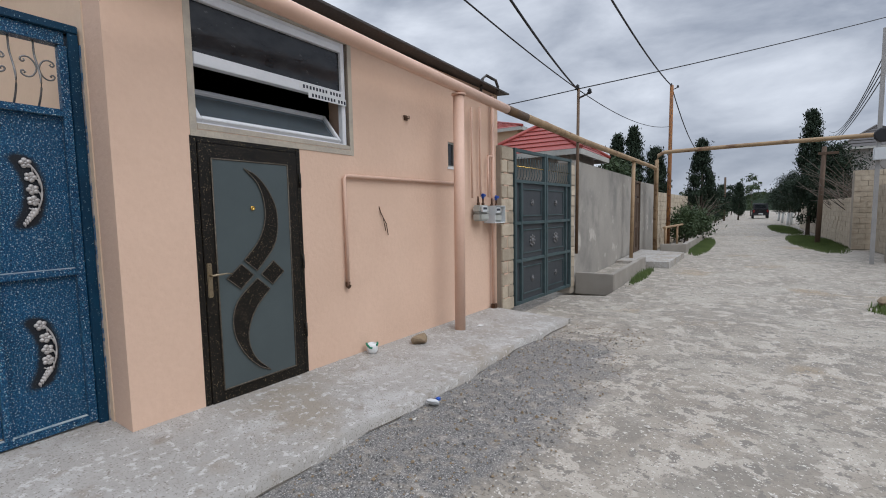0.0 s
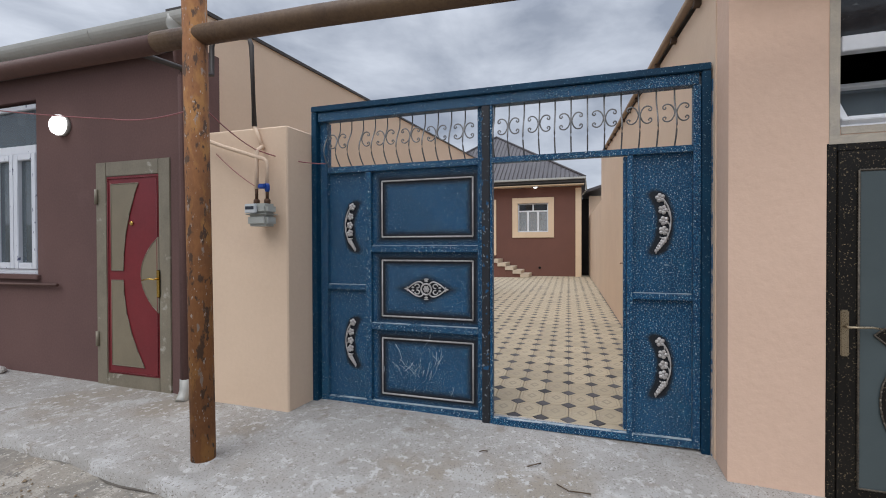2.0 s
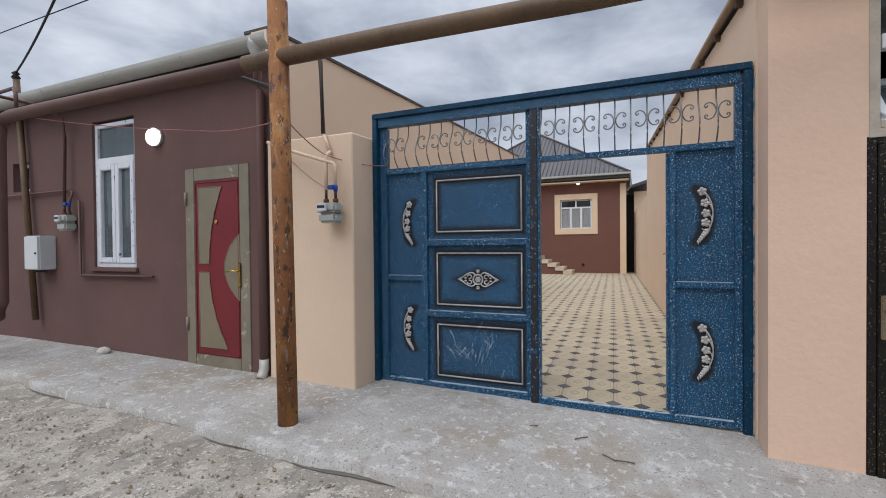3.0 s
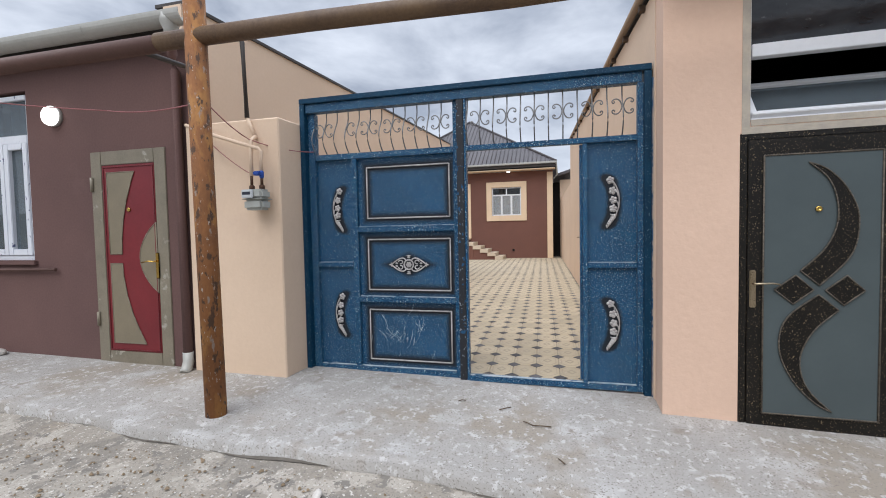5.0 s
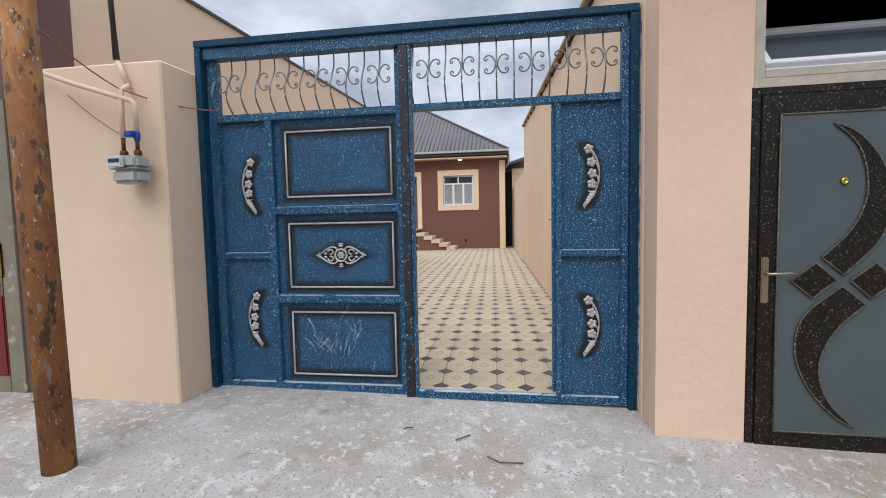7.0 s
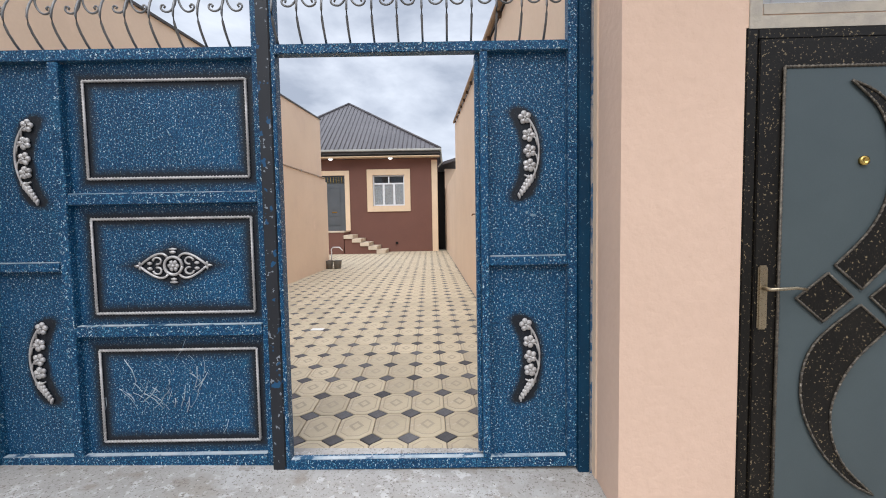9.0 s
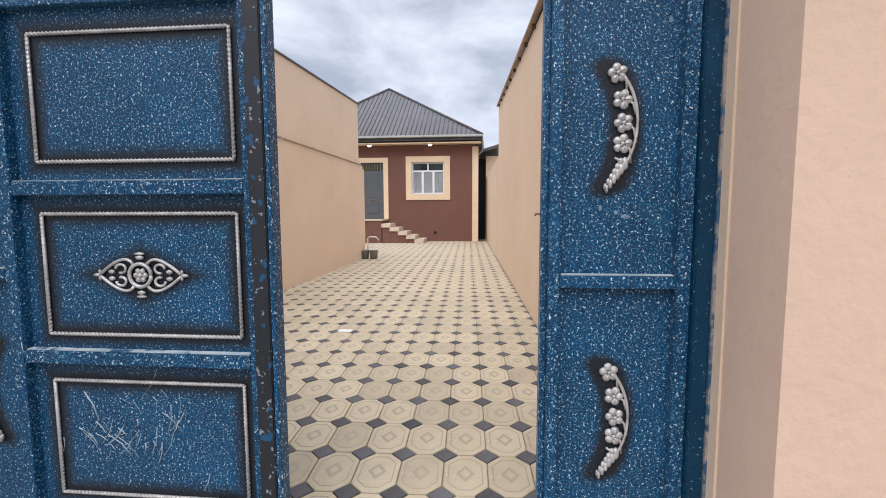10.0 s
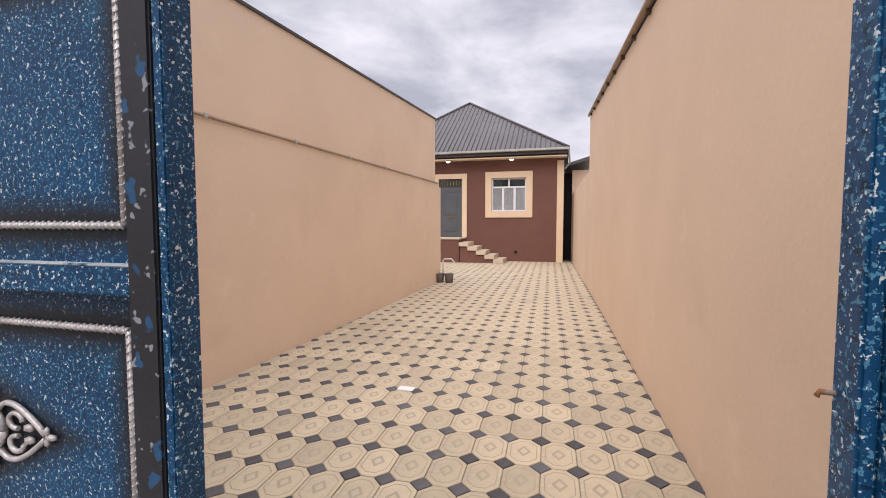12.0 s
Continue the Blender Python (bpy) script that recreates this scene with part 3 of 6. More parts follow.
solo("wall_room_near", box(-2.9, -0.302, 0.27, 0.30, -0.3, 3.31), M_DARK, "added near-black panel that keeps light out of the room", "wall", kind="structure")
# Seen through the gap; its near-black colour stands for the room's shade
solo("wall_room_back", box(-3.0, -2.9, 0.0, LEN, -0.3, 3.36), M_DARK, "near-black panel standing in for room shade behind the window", "wall", kind="structure")
# plaster reveal round the window and above the door
rv = frame_bm(-0.12, 0.006, WIN[0] - 0.05, WIN[1] + 0.05, WIN[2] - 0.085, WIN[3] + 0.03, 0.05)
box(-0.028, 0.004, WIN[0] + 0.002, WIN[1] - 0.002, WIN[2] - 0.033, WIN[2] + 0.014, 0.004, rv)
solo("trim", rv, M_PUTTY, "rough unpainted plaster edge round the window", "trim", kind="structure")
win = thing("window_1", "white plastic window with open lower sash and dark glass", "window", (-0.08, WIN[0], WIN[2]), kind="structure")
a, b, c, d = WIN
part("window_frame", frame_bm(-0.09, -0.03, a - 0.035, b - 0.012, c - 0.02, d, 0.05, 0.004), M_PVC, win)
part("head_panel", box(-0.092, -0.022, a + 0.016, b - 0.064, d - 0.115, d - 0.052, 0.004), M_PVC, win)
part("window_rail", box(-0.088, -0.015, a + 0.016, b - 0.064, 2.645, 2.735, 0.004), M_PVC, win)
part("pane", box(-0.064, -0.058, a + 0.016, b - 0.064, 2.737, d - 0.117), M_SMEAR_REFLECT, win, "dark glass with smeared film and blotchy reflections in its colour")
sash_hinge = Vector((-0.05, 0, c + 0.045))
keep = XF.copy()
XF = keep @ Matrix.Translation(sash_hinge) @ pose(0, 0, 0, 0, -40, 0) @ Matrix.Translation(-sash_hinge)
sash = part("sash", frame_bm(-0.075, -0.02, a + 0.02, b - 0.09, c + 0.035, c + 0.40, 0.038, 0.004), M_PVC, win, "tilted white sash")
part("pane", box(-0.052, -0.046, a + 0.06, b - 0.13, c + 0.075, c + 0.36), M_GLASS, sash)
XF = keep
tape = thing("tape", "white printed tape along the window rail", "tape", (-0.012, 1.45, 2.6))
part("strip", box(-0.0142, -0.012, 1.52, 2.04, 2.665, 2.725), M_WHITE_PL, tape)
part("strip", box(-0.0142, -0.012, 1.62, 2.09, 2.60, 2.662), M_WHITE_PL, tape)
for z0, y0, n in ((2.676, 1.56, 12), (2.612, 1.66, 11)):
    for k in range(n):
        y = y0 + k * 0.038 + (0.02 if k > 7 else 0.0)
        mark = box(-0.0119, -0.0112, y, y + 0.022, z0 + 0.003 * (k % 2), z0 + 0.032)
        part("print_mark", mark, M_INK, tape)
vent = thing("window_2", "small white plastic vent window with mesh", "window", (-0.05, VENT[0], VENT[2]), kind="structure")
part("window_frame", frame_bm(-0.06, -0.02, VENT[0], VENT[1], VENT[2], VENT[3], 0.022), M_METER, vent)
part("pane", box(-0.048, -0.042, VENT[0] + 0.022, VENT[1] - 0.022, VENT[2] + 0.022, VENT[3] - 0.022), M_GLASS_D, vent)
part("window_sill", box(-0.06, 0.012, VENT[0] - 0.02, VENT[1] + 0.02, VENT[2] - 0.03, VENT[2] - 0.002), M_WHITE_PL, vent)


def bead_line(p, q, r=0.008, x=0.0, bm=None):
    """A twisted bar between two points (y, z): a core with slanted ridges wound round it."""
    L = math.dist(p, q)
    n = max(2, int(L / 0.017))
    bm = bm or bmesh.new()
    d = ((q[0] - p[0]) / L, (q[1] - p[1]) / L)
    for i in range(n):
        u, v = L * i / n, L * (i + 0.95) / n
        a_ = (p[0] + d[0] * u - d[1] * r * 0.62, p[1] + d[1] * u + d[0] * r * 0.62)
        b_ = (p[0] + d[0] * v + d[1] * r * 0.62, p[1] + d[1] * v - d[0] * r * 0.62)
        tube([(x, *a_), (x + r * 0.5, (a_[0] + b_[0]) / 2, (a_[1] + b_[1]) / 2), (x, *b_)], r * 0.42, 4, bm)
    tube([(x, *p), (x, *q)], r * 0.66, 6, bm)
    return bm


def bead_path(pts, r=0.007, x=0.0, bm=None):
    bm = bm or bmesh.new()
    for p, q in zip(pts, pts[1:]):
        bead_line(p, q, r, x, bm)
    return bm


# black and grey steel door
D0, D1, DB, DT = 0.50, 1.48, -0.045, 2.11
door = thing("door_1", "closed black and slate grey steel door with crescent pattern", "door", (0, D0, DB), kind="structure")
part("door_frame", frame_bm(-0.09, 0.004, D0 + 0.002, D1 - 0.002, DB, DT - 0.002, 0.045, 0.004), M_BD_BLACK, door)
leaf = part("leaf", box(-0.06, 0.012, D0 + 0.05, D1 - 0.05, DB + 0.05, DT - 0.05, 0.004), M_BD_BLACK, door)
G0, G1, GB, GT = D0 + 0.145, D1 - 0.155, DB + 0.155, DT - 0.165
part("grey_panel", box(0.010, 0.018, G0, G1, GB, GT), M_BD_GREY, leaf, "slate grey field")
part("bead_border", bead_path([(G0, GB), (G1, GB), (G1, GT), (G0, GT), (G0, GB)], 0.009, 0.019), M_BD_BEAD, leaf)


def door_uv(u, v):
    """Share of the grey field's width and height (v down)."""
    return (G0 + u * (G1 - G0), GT - v * (GT - GB))


def curve(pts, n=3):
    """A smooth line through points (Catmull-Rom)."""
    q = [pts[0]] + list(pts) + [pts[-1]]
    out = []
    for a0, a1, a2, a3 in zip(q, q[1:], q[2:], q[3:]):
        for i in range(n):
            t = i / n
            out.append(tuple(0.5 * (2 * p1 + (p2 - p0) * t + (2 * p0 - 5 * p1 + 4 * p2 - p3) * t * t + (3 * p1 - p0 - 3 * p2 + p3) * t ** 3) for p0, p1, p2, p3 in zip(a0, a1, a2, a3)))
    return out + [pts[-1]]


upper = curve([(0.385, 0.033), (0.535, 0.06), (0.68, 0.118), (0.785, 0.197), (0.81, 0.265), (0.785, 0.345), (0.70, 0.41), (0.49, 0.495)]) + curve([(0.325, 0.44), (0.505, 0.37), (0.60, 0.305), (0.638, 0.235), (0.615, 0.155), (0.54, 0.09), (0.385, 0.033)])[:-1]
lower = curve([(0.61, 0.975), (0.465, 0.945), (0.30, 0.88), (0.19, 0.805), (0.145, 0.735), (0.165, 0.66), (0.26, 0.60), (0.485, 0.53)]) + curve([(0.655, 0.588), (0.485, 0.65), (0.385, 0.71), (0.332, 0.775), (0.35, 0.845), (0.435, 0.91), (0.61, 0.975)])[:-1]
upper, lower = [door_uv(*p) for p in upper], [door_uv(*p) for p in lower]
for shape in (upper, lower):
    cres = part("crescent", prism([p for p in shape], "x", 0.0185, 0.026), M_BD_BLACK, leaf)
    part("bead", bead_path(shape + shape[:1], 0.007, 0.027), M_BD_BEAD, cres)
for dm in (((0.10, 0.514), (0.285, 0.457), (0.44, 0.513), (0.265, 0.568)), ((0.542, 0.513), (0.72, 0.457), (0.868, 0.513), (0.695, 0.568))):
    dm = [door_uv(*p) for p in dm]
    dia = part("diamond", prism(dm, "x", 0.0185, 0.026), M_BD_BLACK, leaf)
    part("bead", bead_path(dm + dm[:1], 0.007, 0.027), M_BD_BEAD, dia)
hd = part("handle", box(0.012, 0.022, D0 + 0.062, D0 + 0.102, 0.87, 1.14, 0.006), M_CHROME, leaf, "brushed metal handle plate")
part("lever", tube([(0.02, D0 + 0.082, 1.045), (0.065, D0 + 0.085, 1.045), (0.068, D0 + 0.13, 1.048), (0.06, D0 + 0.19, 1.05), (0.058, D0 + 0.235, 1.043)], 0.009, 8, r2=0.006), M_CHROME, hd)
part("peephole", lathe([(0.020, 0.018), (0.019, 0.03), (0.010, 0.032), (0.009, 0.026), (0.001, 0.026)], (0, G0 + 0.475 * (G1 - G0), GT - 0.208 * (GT - GB)), "x", 16), M_BRASS, leaf)
for hz in (0.35, 1.0, 1.75):
    part("hinge", tube([(0.012, D1 - 0.018, hz), (0.012, D1 - 0.018, hz + 0.13)], 0.012, 8), M_BD_BLACK, door)
solo("door_sill", box(-0.3, 0.03, D0, D1, -0.16, DB - 0.003), M_CONC, "rough concrete door sill", "sill", kind="structure")

# roof of the pink house: one slope that rises to the back, hung over the facade
XF = Matrix.Identity(4)
roof_h = lambda x: 3.39 + 0.079 * (-3.82 - x)
rp = bmesh.new()
lo = [rp.verts.new(p) for p in ((-3.10, 1.285, 3.36), (-15.0, 0.935, roof_h(-15.0)), (-15.0, 6.72, roof_h(-15.0)), (-3.10, 6.72, 3.36))]
hi = [rp.verts.new(v.co + Vector((0, 0, 0.022))) for v in lo]
rp.faces.new(lo[::-1])
rp.faces.new(hi)
for i in range(4):
    rp.faces.new((lo[i], lo[(i + 1) % 4], hi[(i + 1) % 4], hi[i]))
solo("roof_edge_north", tube([(-3.15, 1.245, 3.375), (-15.0, 0.885, roof_h(-15.0) + 0.012)], 0.036, 6), M_LEDGE, "tan mortar verge along the roof edge", "trim", kind="structure")
solo("roof_pink_house", rp, M_ROOF_EDGE, "dark metal sheet roof of the pink house", "roof", kind="structure")
# courtyard wall on the pink house side
rw_y = lambda x: 1.27 - 0.032 * (-3.9 - x)


def yard_wall(xa, xb, za, zb, y_of, thick, low=-0.3):
    pts = [(xa, low), (xb, low), (xb, zb), (xa, za)]
    bm = bmesh.new()
    v0 = [bm.verts.new((x, y_of(x), z)) for x, z in pts]
    v1 = [bm.verts.new((x, y_of(x) + thick, z)) for x, z in pts]
    bm.faces.new(v0)
    bm.faces.new(v1)
    for i in range(4):
        bm.faces.new((v0[i], v0[(i + 1) % 4], v1[(i + 1) % 4], v1[i]))
    bmesh.ops.recalc_face_normals(bm, faces=bm.faces[:])
    return bm


solo("wall_yard_north", yard_wall(-3.72, -15.0, 3.355, roof_h(-15.0) - 0.03, rw_y, 0.25), M_CREAM, "cream plastered side wall of the courtyard", "wall", kind="structure")
solo("wall_yard_north_low", yard_wall(-15.003, -23.4, 2.9, 2.9, rw_y, 0.2), M_CREAM, "lower cream plastered courtyard wall", "wall", kind="structure")
for k in range(14):
    x = -4.1 - k * 0.8
    solo("rafter_end", box(x - 0.03, x + 0.03, rw_y(x) - 0.05, rw_y(x), roof_h(x) - 0.06, roof_h(x) - 0.012), M_WOOD, "brown rafter end under the roof edge", "rafter", group="rafter ends", at=(x, rw_y(x), roof_h(x)))
# pink jamb between facade and gate
solo("wall_gate_jamb", box(-4.02, -3.722, 1.272, 1.55, -0.3, 3.35), M_CREAM, "cream plastered jamb beside the gate", "wall", kind="structure")

# ---- brown house and cream walls on the other side ----
BW = (-6.12, -5.27, 1.21, 3.12)
RD = (-4.36, -3.37, 0.0, 2.37)
SW = (-8.05, -7.62, 2.3, 2.72)
solo("wall_brown", wall_with_holes(-3.80, -3.5, -14, -3.07, -0.3, 3.40, [BW, RD, SW]), M_BROWN, "dark brown plastered house facade", "wall", kind="structure")
# Near-black backing: the room's shade is put into its colour
solo("wall_brown_back", box(-5.2, -5.1, -14, -3.3, -0.3, 3.5), M_DARK, "near-black panel standing in for room shade behind the window", "wall", kind="structure")
lw_h = lambda x: 3.79 + 0.057 * (-3.76 - x)
solo("wall_yard_south", yard_wall(-3.52, -15.0, lw_h(-3.52), lw_h(-15.0), lambda x: -3.12, -0.22), M_CREAM, "tall cream plastered side wall of the courtyard", "wall", kind="structure")
solo("roof_edge_south", prism([(-3.53, lw_h(-3.53)), (-15.05, lw_h(-15.05)), (-15.05, lw_h(-15.05) + 0.035), (-3.53, lw_h(-3.53) + 0.035)], "y", -3.45, -3.095), M_ROOF_EDGE, "dark roof edge on the tall wall", "roof", kind="structure")
lower_wall = solo("wall_yard_south_low", yard_wall(-3.86, -15.15, 2.60, 2.68, lambda x: -3.05, -0.067), M_CREAM, "lower cream plastered wall with a ledge", "wall", kind="structure")
solo("wall_gate_pier", prism([(-3.45, -3.068), (-3.462, -2.02), (-3.86, -1.99), (-3.86, -3.068)], "z", -0.2, 2.555, bevel=0.012), M_CREAM, "cream plastered gate pier", "wall", kind="structure")
solo("roof_brown_house", prism([(-3.24, 3.545), (-3.24, 3.575), (-9.0, 4.28), (-9.0, 4.25)], "y", -14, -3.36), M_ROOF_EDGE, "dark metal sheet roof of the brown house", "roof", kind="structure")
# Dark strip fills the gap below the gutter, where shade would fall
solo("fascia", box(-3.44, -3.38, -14, -3.08, 3.34, 3.53), M_ROOF_EDGE, "dark fascia strip standing in for shade under the gutter", "trim", kind="structure")
gut = thing("gutter", "grey metal rain gutter along the brown house", "gutter", (-3.25, -3.1, 3.6))
GC = (-3.26, 3.52)
arc = lambda r, a0, a1, n: [(GC[0] + r * math.cos(math.radians(a0 + (a1 - a0) * k / n)), GC[1] + r * math.sin(math.radians(a0 + (a1 - a0) * k / n))) for k in range(n + 1)]
prof = [(-3.352, 3.54)] + arc(0.092, 180, 360, 12) + [(-3.168, 3.54), (-3.176, 3.54)] + arc(0.084, 360, 180, 12) + [(-3.344, 3.54)]
part("trough", prism(prof, "y", -14, -2.82), M_GUTTER, gut)
part("outlet", lathe([(0.052, -0.16), (0.056, -0.04), (0.085, 0.02), (0.094, 0.09)], (-3.26, -3.0, 3.43)), M_GUTTER, gut)
for k in range(6):
    part("bracket", prism(arc(0.096, 180, 360, 12) + arc(0.0925, 360, 180, 12), "y", -4.0 - 1.3 * k, -3.975 - 1.3 * k), M_GUTTER, gut)
dp = thing("downpipe", "brown painted downpipe with grey plastic shoe", "downpipe", (-3.43, -3.16, 0.05))
part("pipe", tube([(-3.27, -3.01, 3.30), (-3.35, -3.08, 3.2), (-3.44, -3.14, 3.08), (-3.44, -3.14, 0.27)], 0.045, 12), M_BROWN, dp)
part("shoe", tube([(-3.44, -3.14, 0.28), (-3.44, -3.14, 0.18), (-3.40, -3.13, 0.11), (-3.37, -3.125, 0.08)], 0.052, 12), M_GUTTER, dp, "grey plastic shoe")

# gate
GX = -3.82
gate = thing("gate", "closed blue steel double gate with open wicket doorway", "gate", (GX, -0.36, 0.03))
part("gate_post", box(-3.90, -3.78, -1.995, -1.942, 0.03, 2.746, 0.004), M_BLUE_PLAIN, gate)
part("gate_post", box(-3.90, -3.78, 1.205, 1.262, 0.0, 2.746, 0.004), M_BLUE_PLAIN, gate)
part("top_beam", box(-3.90, -3.775, -1.995, 1.262, 2.748, 2.80, 0.005), M_BLUE_PLAIN, gate)
part("beam_lip", box(-3.89, -3.80, -1.938, 1.19, 2.662, 2.746, 0.003), M_BLUE, gate)
part("chipped_edge", box(-3.86, -3.772, 1.2635, 1.276, 0.0, 2.68), M_WORN, gate, "chipped paint and putty along the post")
part("chipped_edge", box(-3.87, -3.772, -2.012, -1.997, 0.05, 2.5), M_WORN, gate, "chipped paint and putty along the post")
part("closing_strip", box(-3.885, -3.802, -0.392, -0.326, 0.05, 2.66, 0.004), M_BLACK_GAP, gate, "dark strip between the leaves")


def arch_panel(leaf, xs, y0, y1, z0, z1, yc, zc, m):
    return part("panel", box(xs - 0.004, xs, y0, y1, z0, z1), m, leaf, "speckled blue sheet with black spray round its ornament", (xs, yc, zc))


def garland(panel, x, yc, zc, flip):
    """A cast garland: a bowed stem with four chunky flowers on side shoots and a leafy tail."""
    bm = bmesh.new()

    def at(u, v, h=0.008):
        return (x + h, yc - flip * u, zc + v)
    stem = bez((-0.004, 0.175), (0.060, 0.10), (0.068, -0.045), (0.006, -0.135), 14)
    tube([at(u, v, 0.010) for u, v in stem], 0.0065, 6, bm, r2=0.005)
    for k, (u, v) in enumerate(((-0.023, 0.185), (-0.004, 0.096), (0.002, 0.016), (0.0, -0.056))):
        for j in range(5):
            t = j * math.tau / 5 + 0.5 + 0.7 * k
            pu, pv = u + 0.0195 * math.cos(t), v + 0.0205 * math.sin(t)
            blob(at(pu, pv, 0.008), (0.010, 0.0152, 0.0152), bm, 2)
            tube([at(u, v, 0.014), at(pu, pv, 0.0185), at(u + 0.033 * math.cos(t), v + 0.033 * math.sin(t), 0.010)], 0.0028, 4, bm)
        blob(at(u, v, 0.015), (0.006, 0.008, 0.008), bm)
        su, sv = stem[min(12, 1 + 4 * k)]
        tube([at(u + 0.018, v - 0.004), at((u + su) / 2 + 0.012, (v + sv) / 2 - 0.004, 0.012), at(su, sv - 0.03)], 0.0045, 5, bm)
    for k in range(6):
        f = k / 5
        u, v = 0.004 - 0.060 * f, -0.125 - 0.088 * f
        blob(at(u + 0.006, v, 0.008), (0.010, 0.013 - 0.007 * f, 0.024 - 0.008 * f), bm, 2)
        blob(at(u - 0.008 * (1 - f), v + 0.008, 0.009), (0.009, 0.012 - 0.006 * f, 0.014), bm)
    tube([at(0.008, -0.118, 0.012), at(-0.012, -0.112, 0.013), at(-0.026, -0.104)], 0.0045, 5, bm)
    part("ornament", bm, M_SILVER, panel, "silver cast flower garland")


def medallion(panel, x, yc, zc):
    bm = bmesh.new()
    ring = [(x + 0.01, yc + 0.047 * math.cos(k * math.tau / 20), zc + 0.047 * math.sin(k * math.tau / 20)) for k in range(21)]
    tube(ring, 0.008, 6, bm)
    for k in range(6):
        blob((x + 0.008, yc + 0.02 * math.cos(k * 1.05), zc + 0.02 * math.sin(k * 1.05)), (0.008, 0.013, 0.013), bm)
    blob((x + 0.012, yc, zc), (0.01, 0.011, 0.011), bm)
    for s in (-1, 1):
        for u in (-1, 1):
            tube([(x + 0.008, yc + s * p, zc + u * q) for p, q in bez((0.03, 0.045), (0.06, 0.09), (0.12, 0.05), (0.175, 0.004), 10)], 0.0065, 6, bm)
            tube([(x + 0.008, yc + s * (0.085 + 0.022 * math.cos(t)), zc + u * (0.026 + 0.018 * math.sin(t))) for t in [0.5 * k for k in range(11)]], 0.006, 5, bm)
            blob((x + 0.008, yc + s * 0.125, zc + u * 0.014), (0.008, 0.016, 0.010), bm)
            blob((x + 0.008, yc + s * 0.178, zc + u * 0.012), (0.006, 0.007, 0.012), bm)
        blob((x + 0.008, yc + s * 0.19, zc), (0.008, 0.019, 0.008), bm)
        blob((x + 0.008, yc, zc + s * 0.072), (0.008, 0.020, 0.010), bm)
        blob((x + 0.008, yc, zc + s * 0.088), (0.008, 0.026, 0.007), bm)
    part("ornament", bm, M_SILVER, panel, "silver cast scroll medallion")


def grille(leaf, x, y0, y1, z0, z1, n, first, broken=None):
    step = (y1 - y0) / n
    for k in range(n + 1 - first):
        y = y0 + step * (k + 0.5 * first)
        if k == n and not first:
            continue
        pts = []
        for i in range(13):
            t = i / 12
            pts.append((x + 0.075 * math.sin(math.pi * min(1, t * 1.25)) * (1 - t) ** 0.6 * 1.6, y, z0 + (z1 - z0) * t))
        part("bar", tube(pts, 0.006, 6), M_IRON, leaf)
    for k in range(n // 2):
        y = y0 + step * (2 * k + 1)
        bm = bmesh.new()
        zc = z0 + 0.56 * (z1 - z0)
        for s in (-1, 1):
            if (k, s) == broken:
                continue
            arm = bez((0.006, 0.0), (0.012, 0.045), (0.040, 0.075), (0.072, 0.058), 8) + bez((0.072, 0.058), (0.092, 0.046), (0.084, 0.024), (0.070, 0.028), 6)[1:] + [(0.062, 0.036), (0.068, 0.044)]
            path = [(p, -q) for p, q in arm[::-1]] + arm[1:]
            tube([(x + 0.048, y + s * p, zc + q) for p, q in path], 0.0055, 5, bm)
        part("scroll", bm, M_IRON, leaf)


def framed_panel(leaf, xs, yc, zc, m):
    p = part("panel", box(xs - 0.004, xs, yc - 0.518, yc + 0.51, zc - 0.34, zc + 0.352), m, leaf, "speckled blue sheet with black sprayed border", (xs, yc, zc))
    y0, y1, z0, z1 = yc - 0.42, yc + 0.42, zc - 0.25, zc + 0.25
    part("bead_frame", bead_path([(y0, z0), (y1, z0), (y1, z1), (y0, z1), (y0, z0)], 0.0105, xs + 0.007), M_SILVER, p, "twisted silver border bar")
    return p


lx = -3.885
left = part("gate_leaf", box(lx - 0.03, lx + 0.045, -1.938, -1.865, 0.05, 2.66, 0.003), M_BLUE, gate)
for nm, y0, y1, z0, z1, mm in (("stile", -0.435, -0.393, 0.05, 2.66, M_BLUE), ("stile", -1.475, -1.42, 0.118, 2.185, M_BLUE), ("rail", -1.865, -0.436, 2.188, 2.245, M_BLUE),
                               ("rail", -1.865, -0.436, 0.05, 0.116, M_BLUE_TOP), ("rail", -1.418, -0.436, 1.46, 1.515, M_BLUE_TOP), ("rail", -1.418, -0.436, 0.765, 0.82, M_BLUE_TOP), ("rail", -1.865, -1.478, 1.115, 1.16, M_BLUE_TOP)):
    bar = part(nm, box(lx - 0.004, lx + 0.04, y0, y1, z0, z1, 0.003), M_BLUE, left)
    if mm is M_BLUE_TOP:
        part("dust", box(lx + 0.004, lx + 0.037, y0 + 0.004, y1 - 0.004, z1 + 0.0005, z1 + 0.005, 0.002), M_DUST, bar, "pale dust on the ledge")
framed_panel(left, lx, -0.905, 1.845, M_BLUE_FRAME)
medallion(framed_panel(left, lx, -0.905, 1.135, M_BLUE_MEDAL), lx, -0.905, 1.135)
framed_panel(left, lx, -0.905, 0.435, M_BLUE_FRAME)
garland(arch_panel(left, lx - 0.001, -1.865, -1.475, 1.14, 2.2, -1.65, 1.69, M_BLUE_ARC), lx, -1.65, 1.69, 1)
garland(arch_panel(left, lx - 0.001, -1.865, -1.475, 0.10, 1.137, -1.65, 0.625, M_BLUE_ARC), lx, -1.65, 0.625, 1)
rs_ = random.Random(5)
scr = bmesh.new()
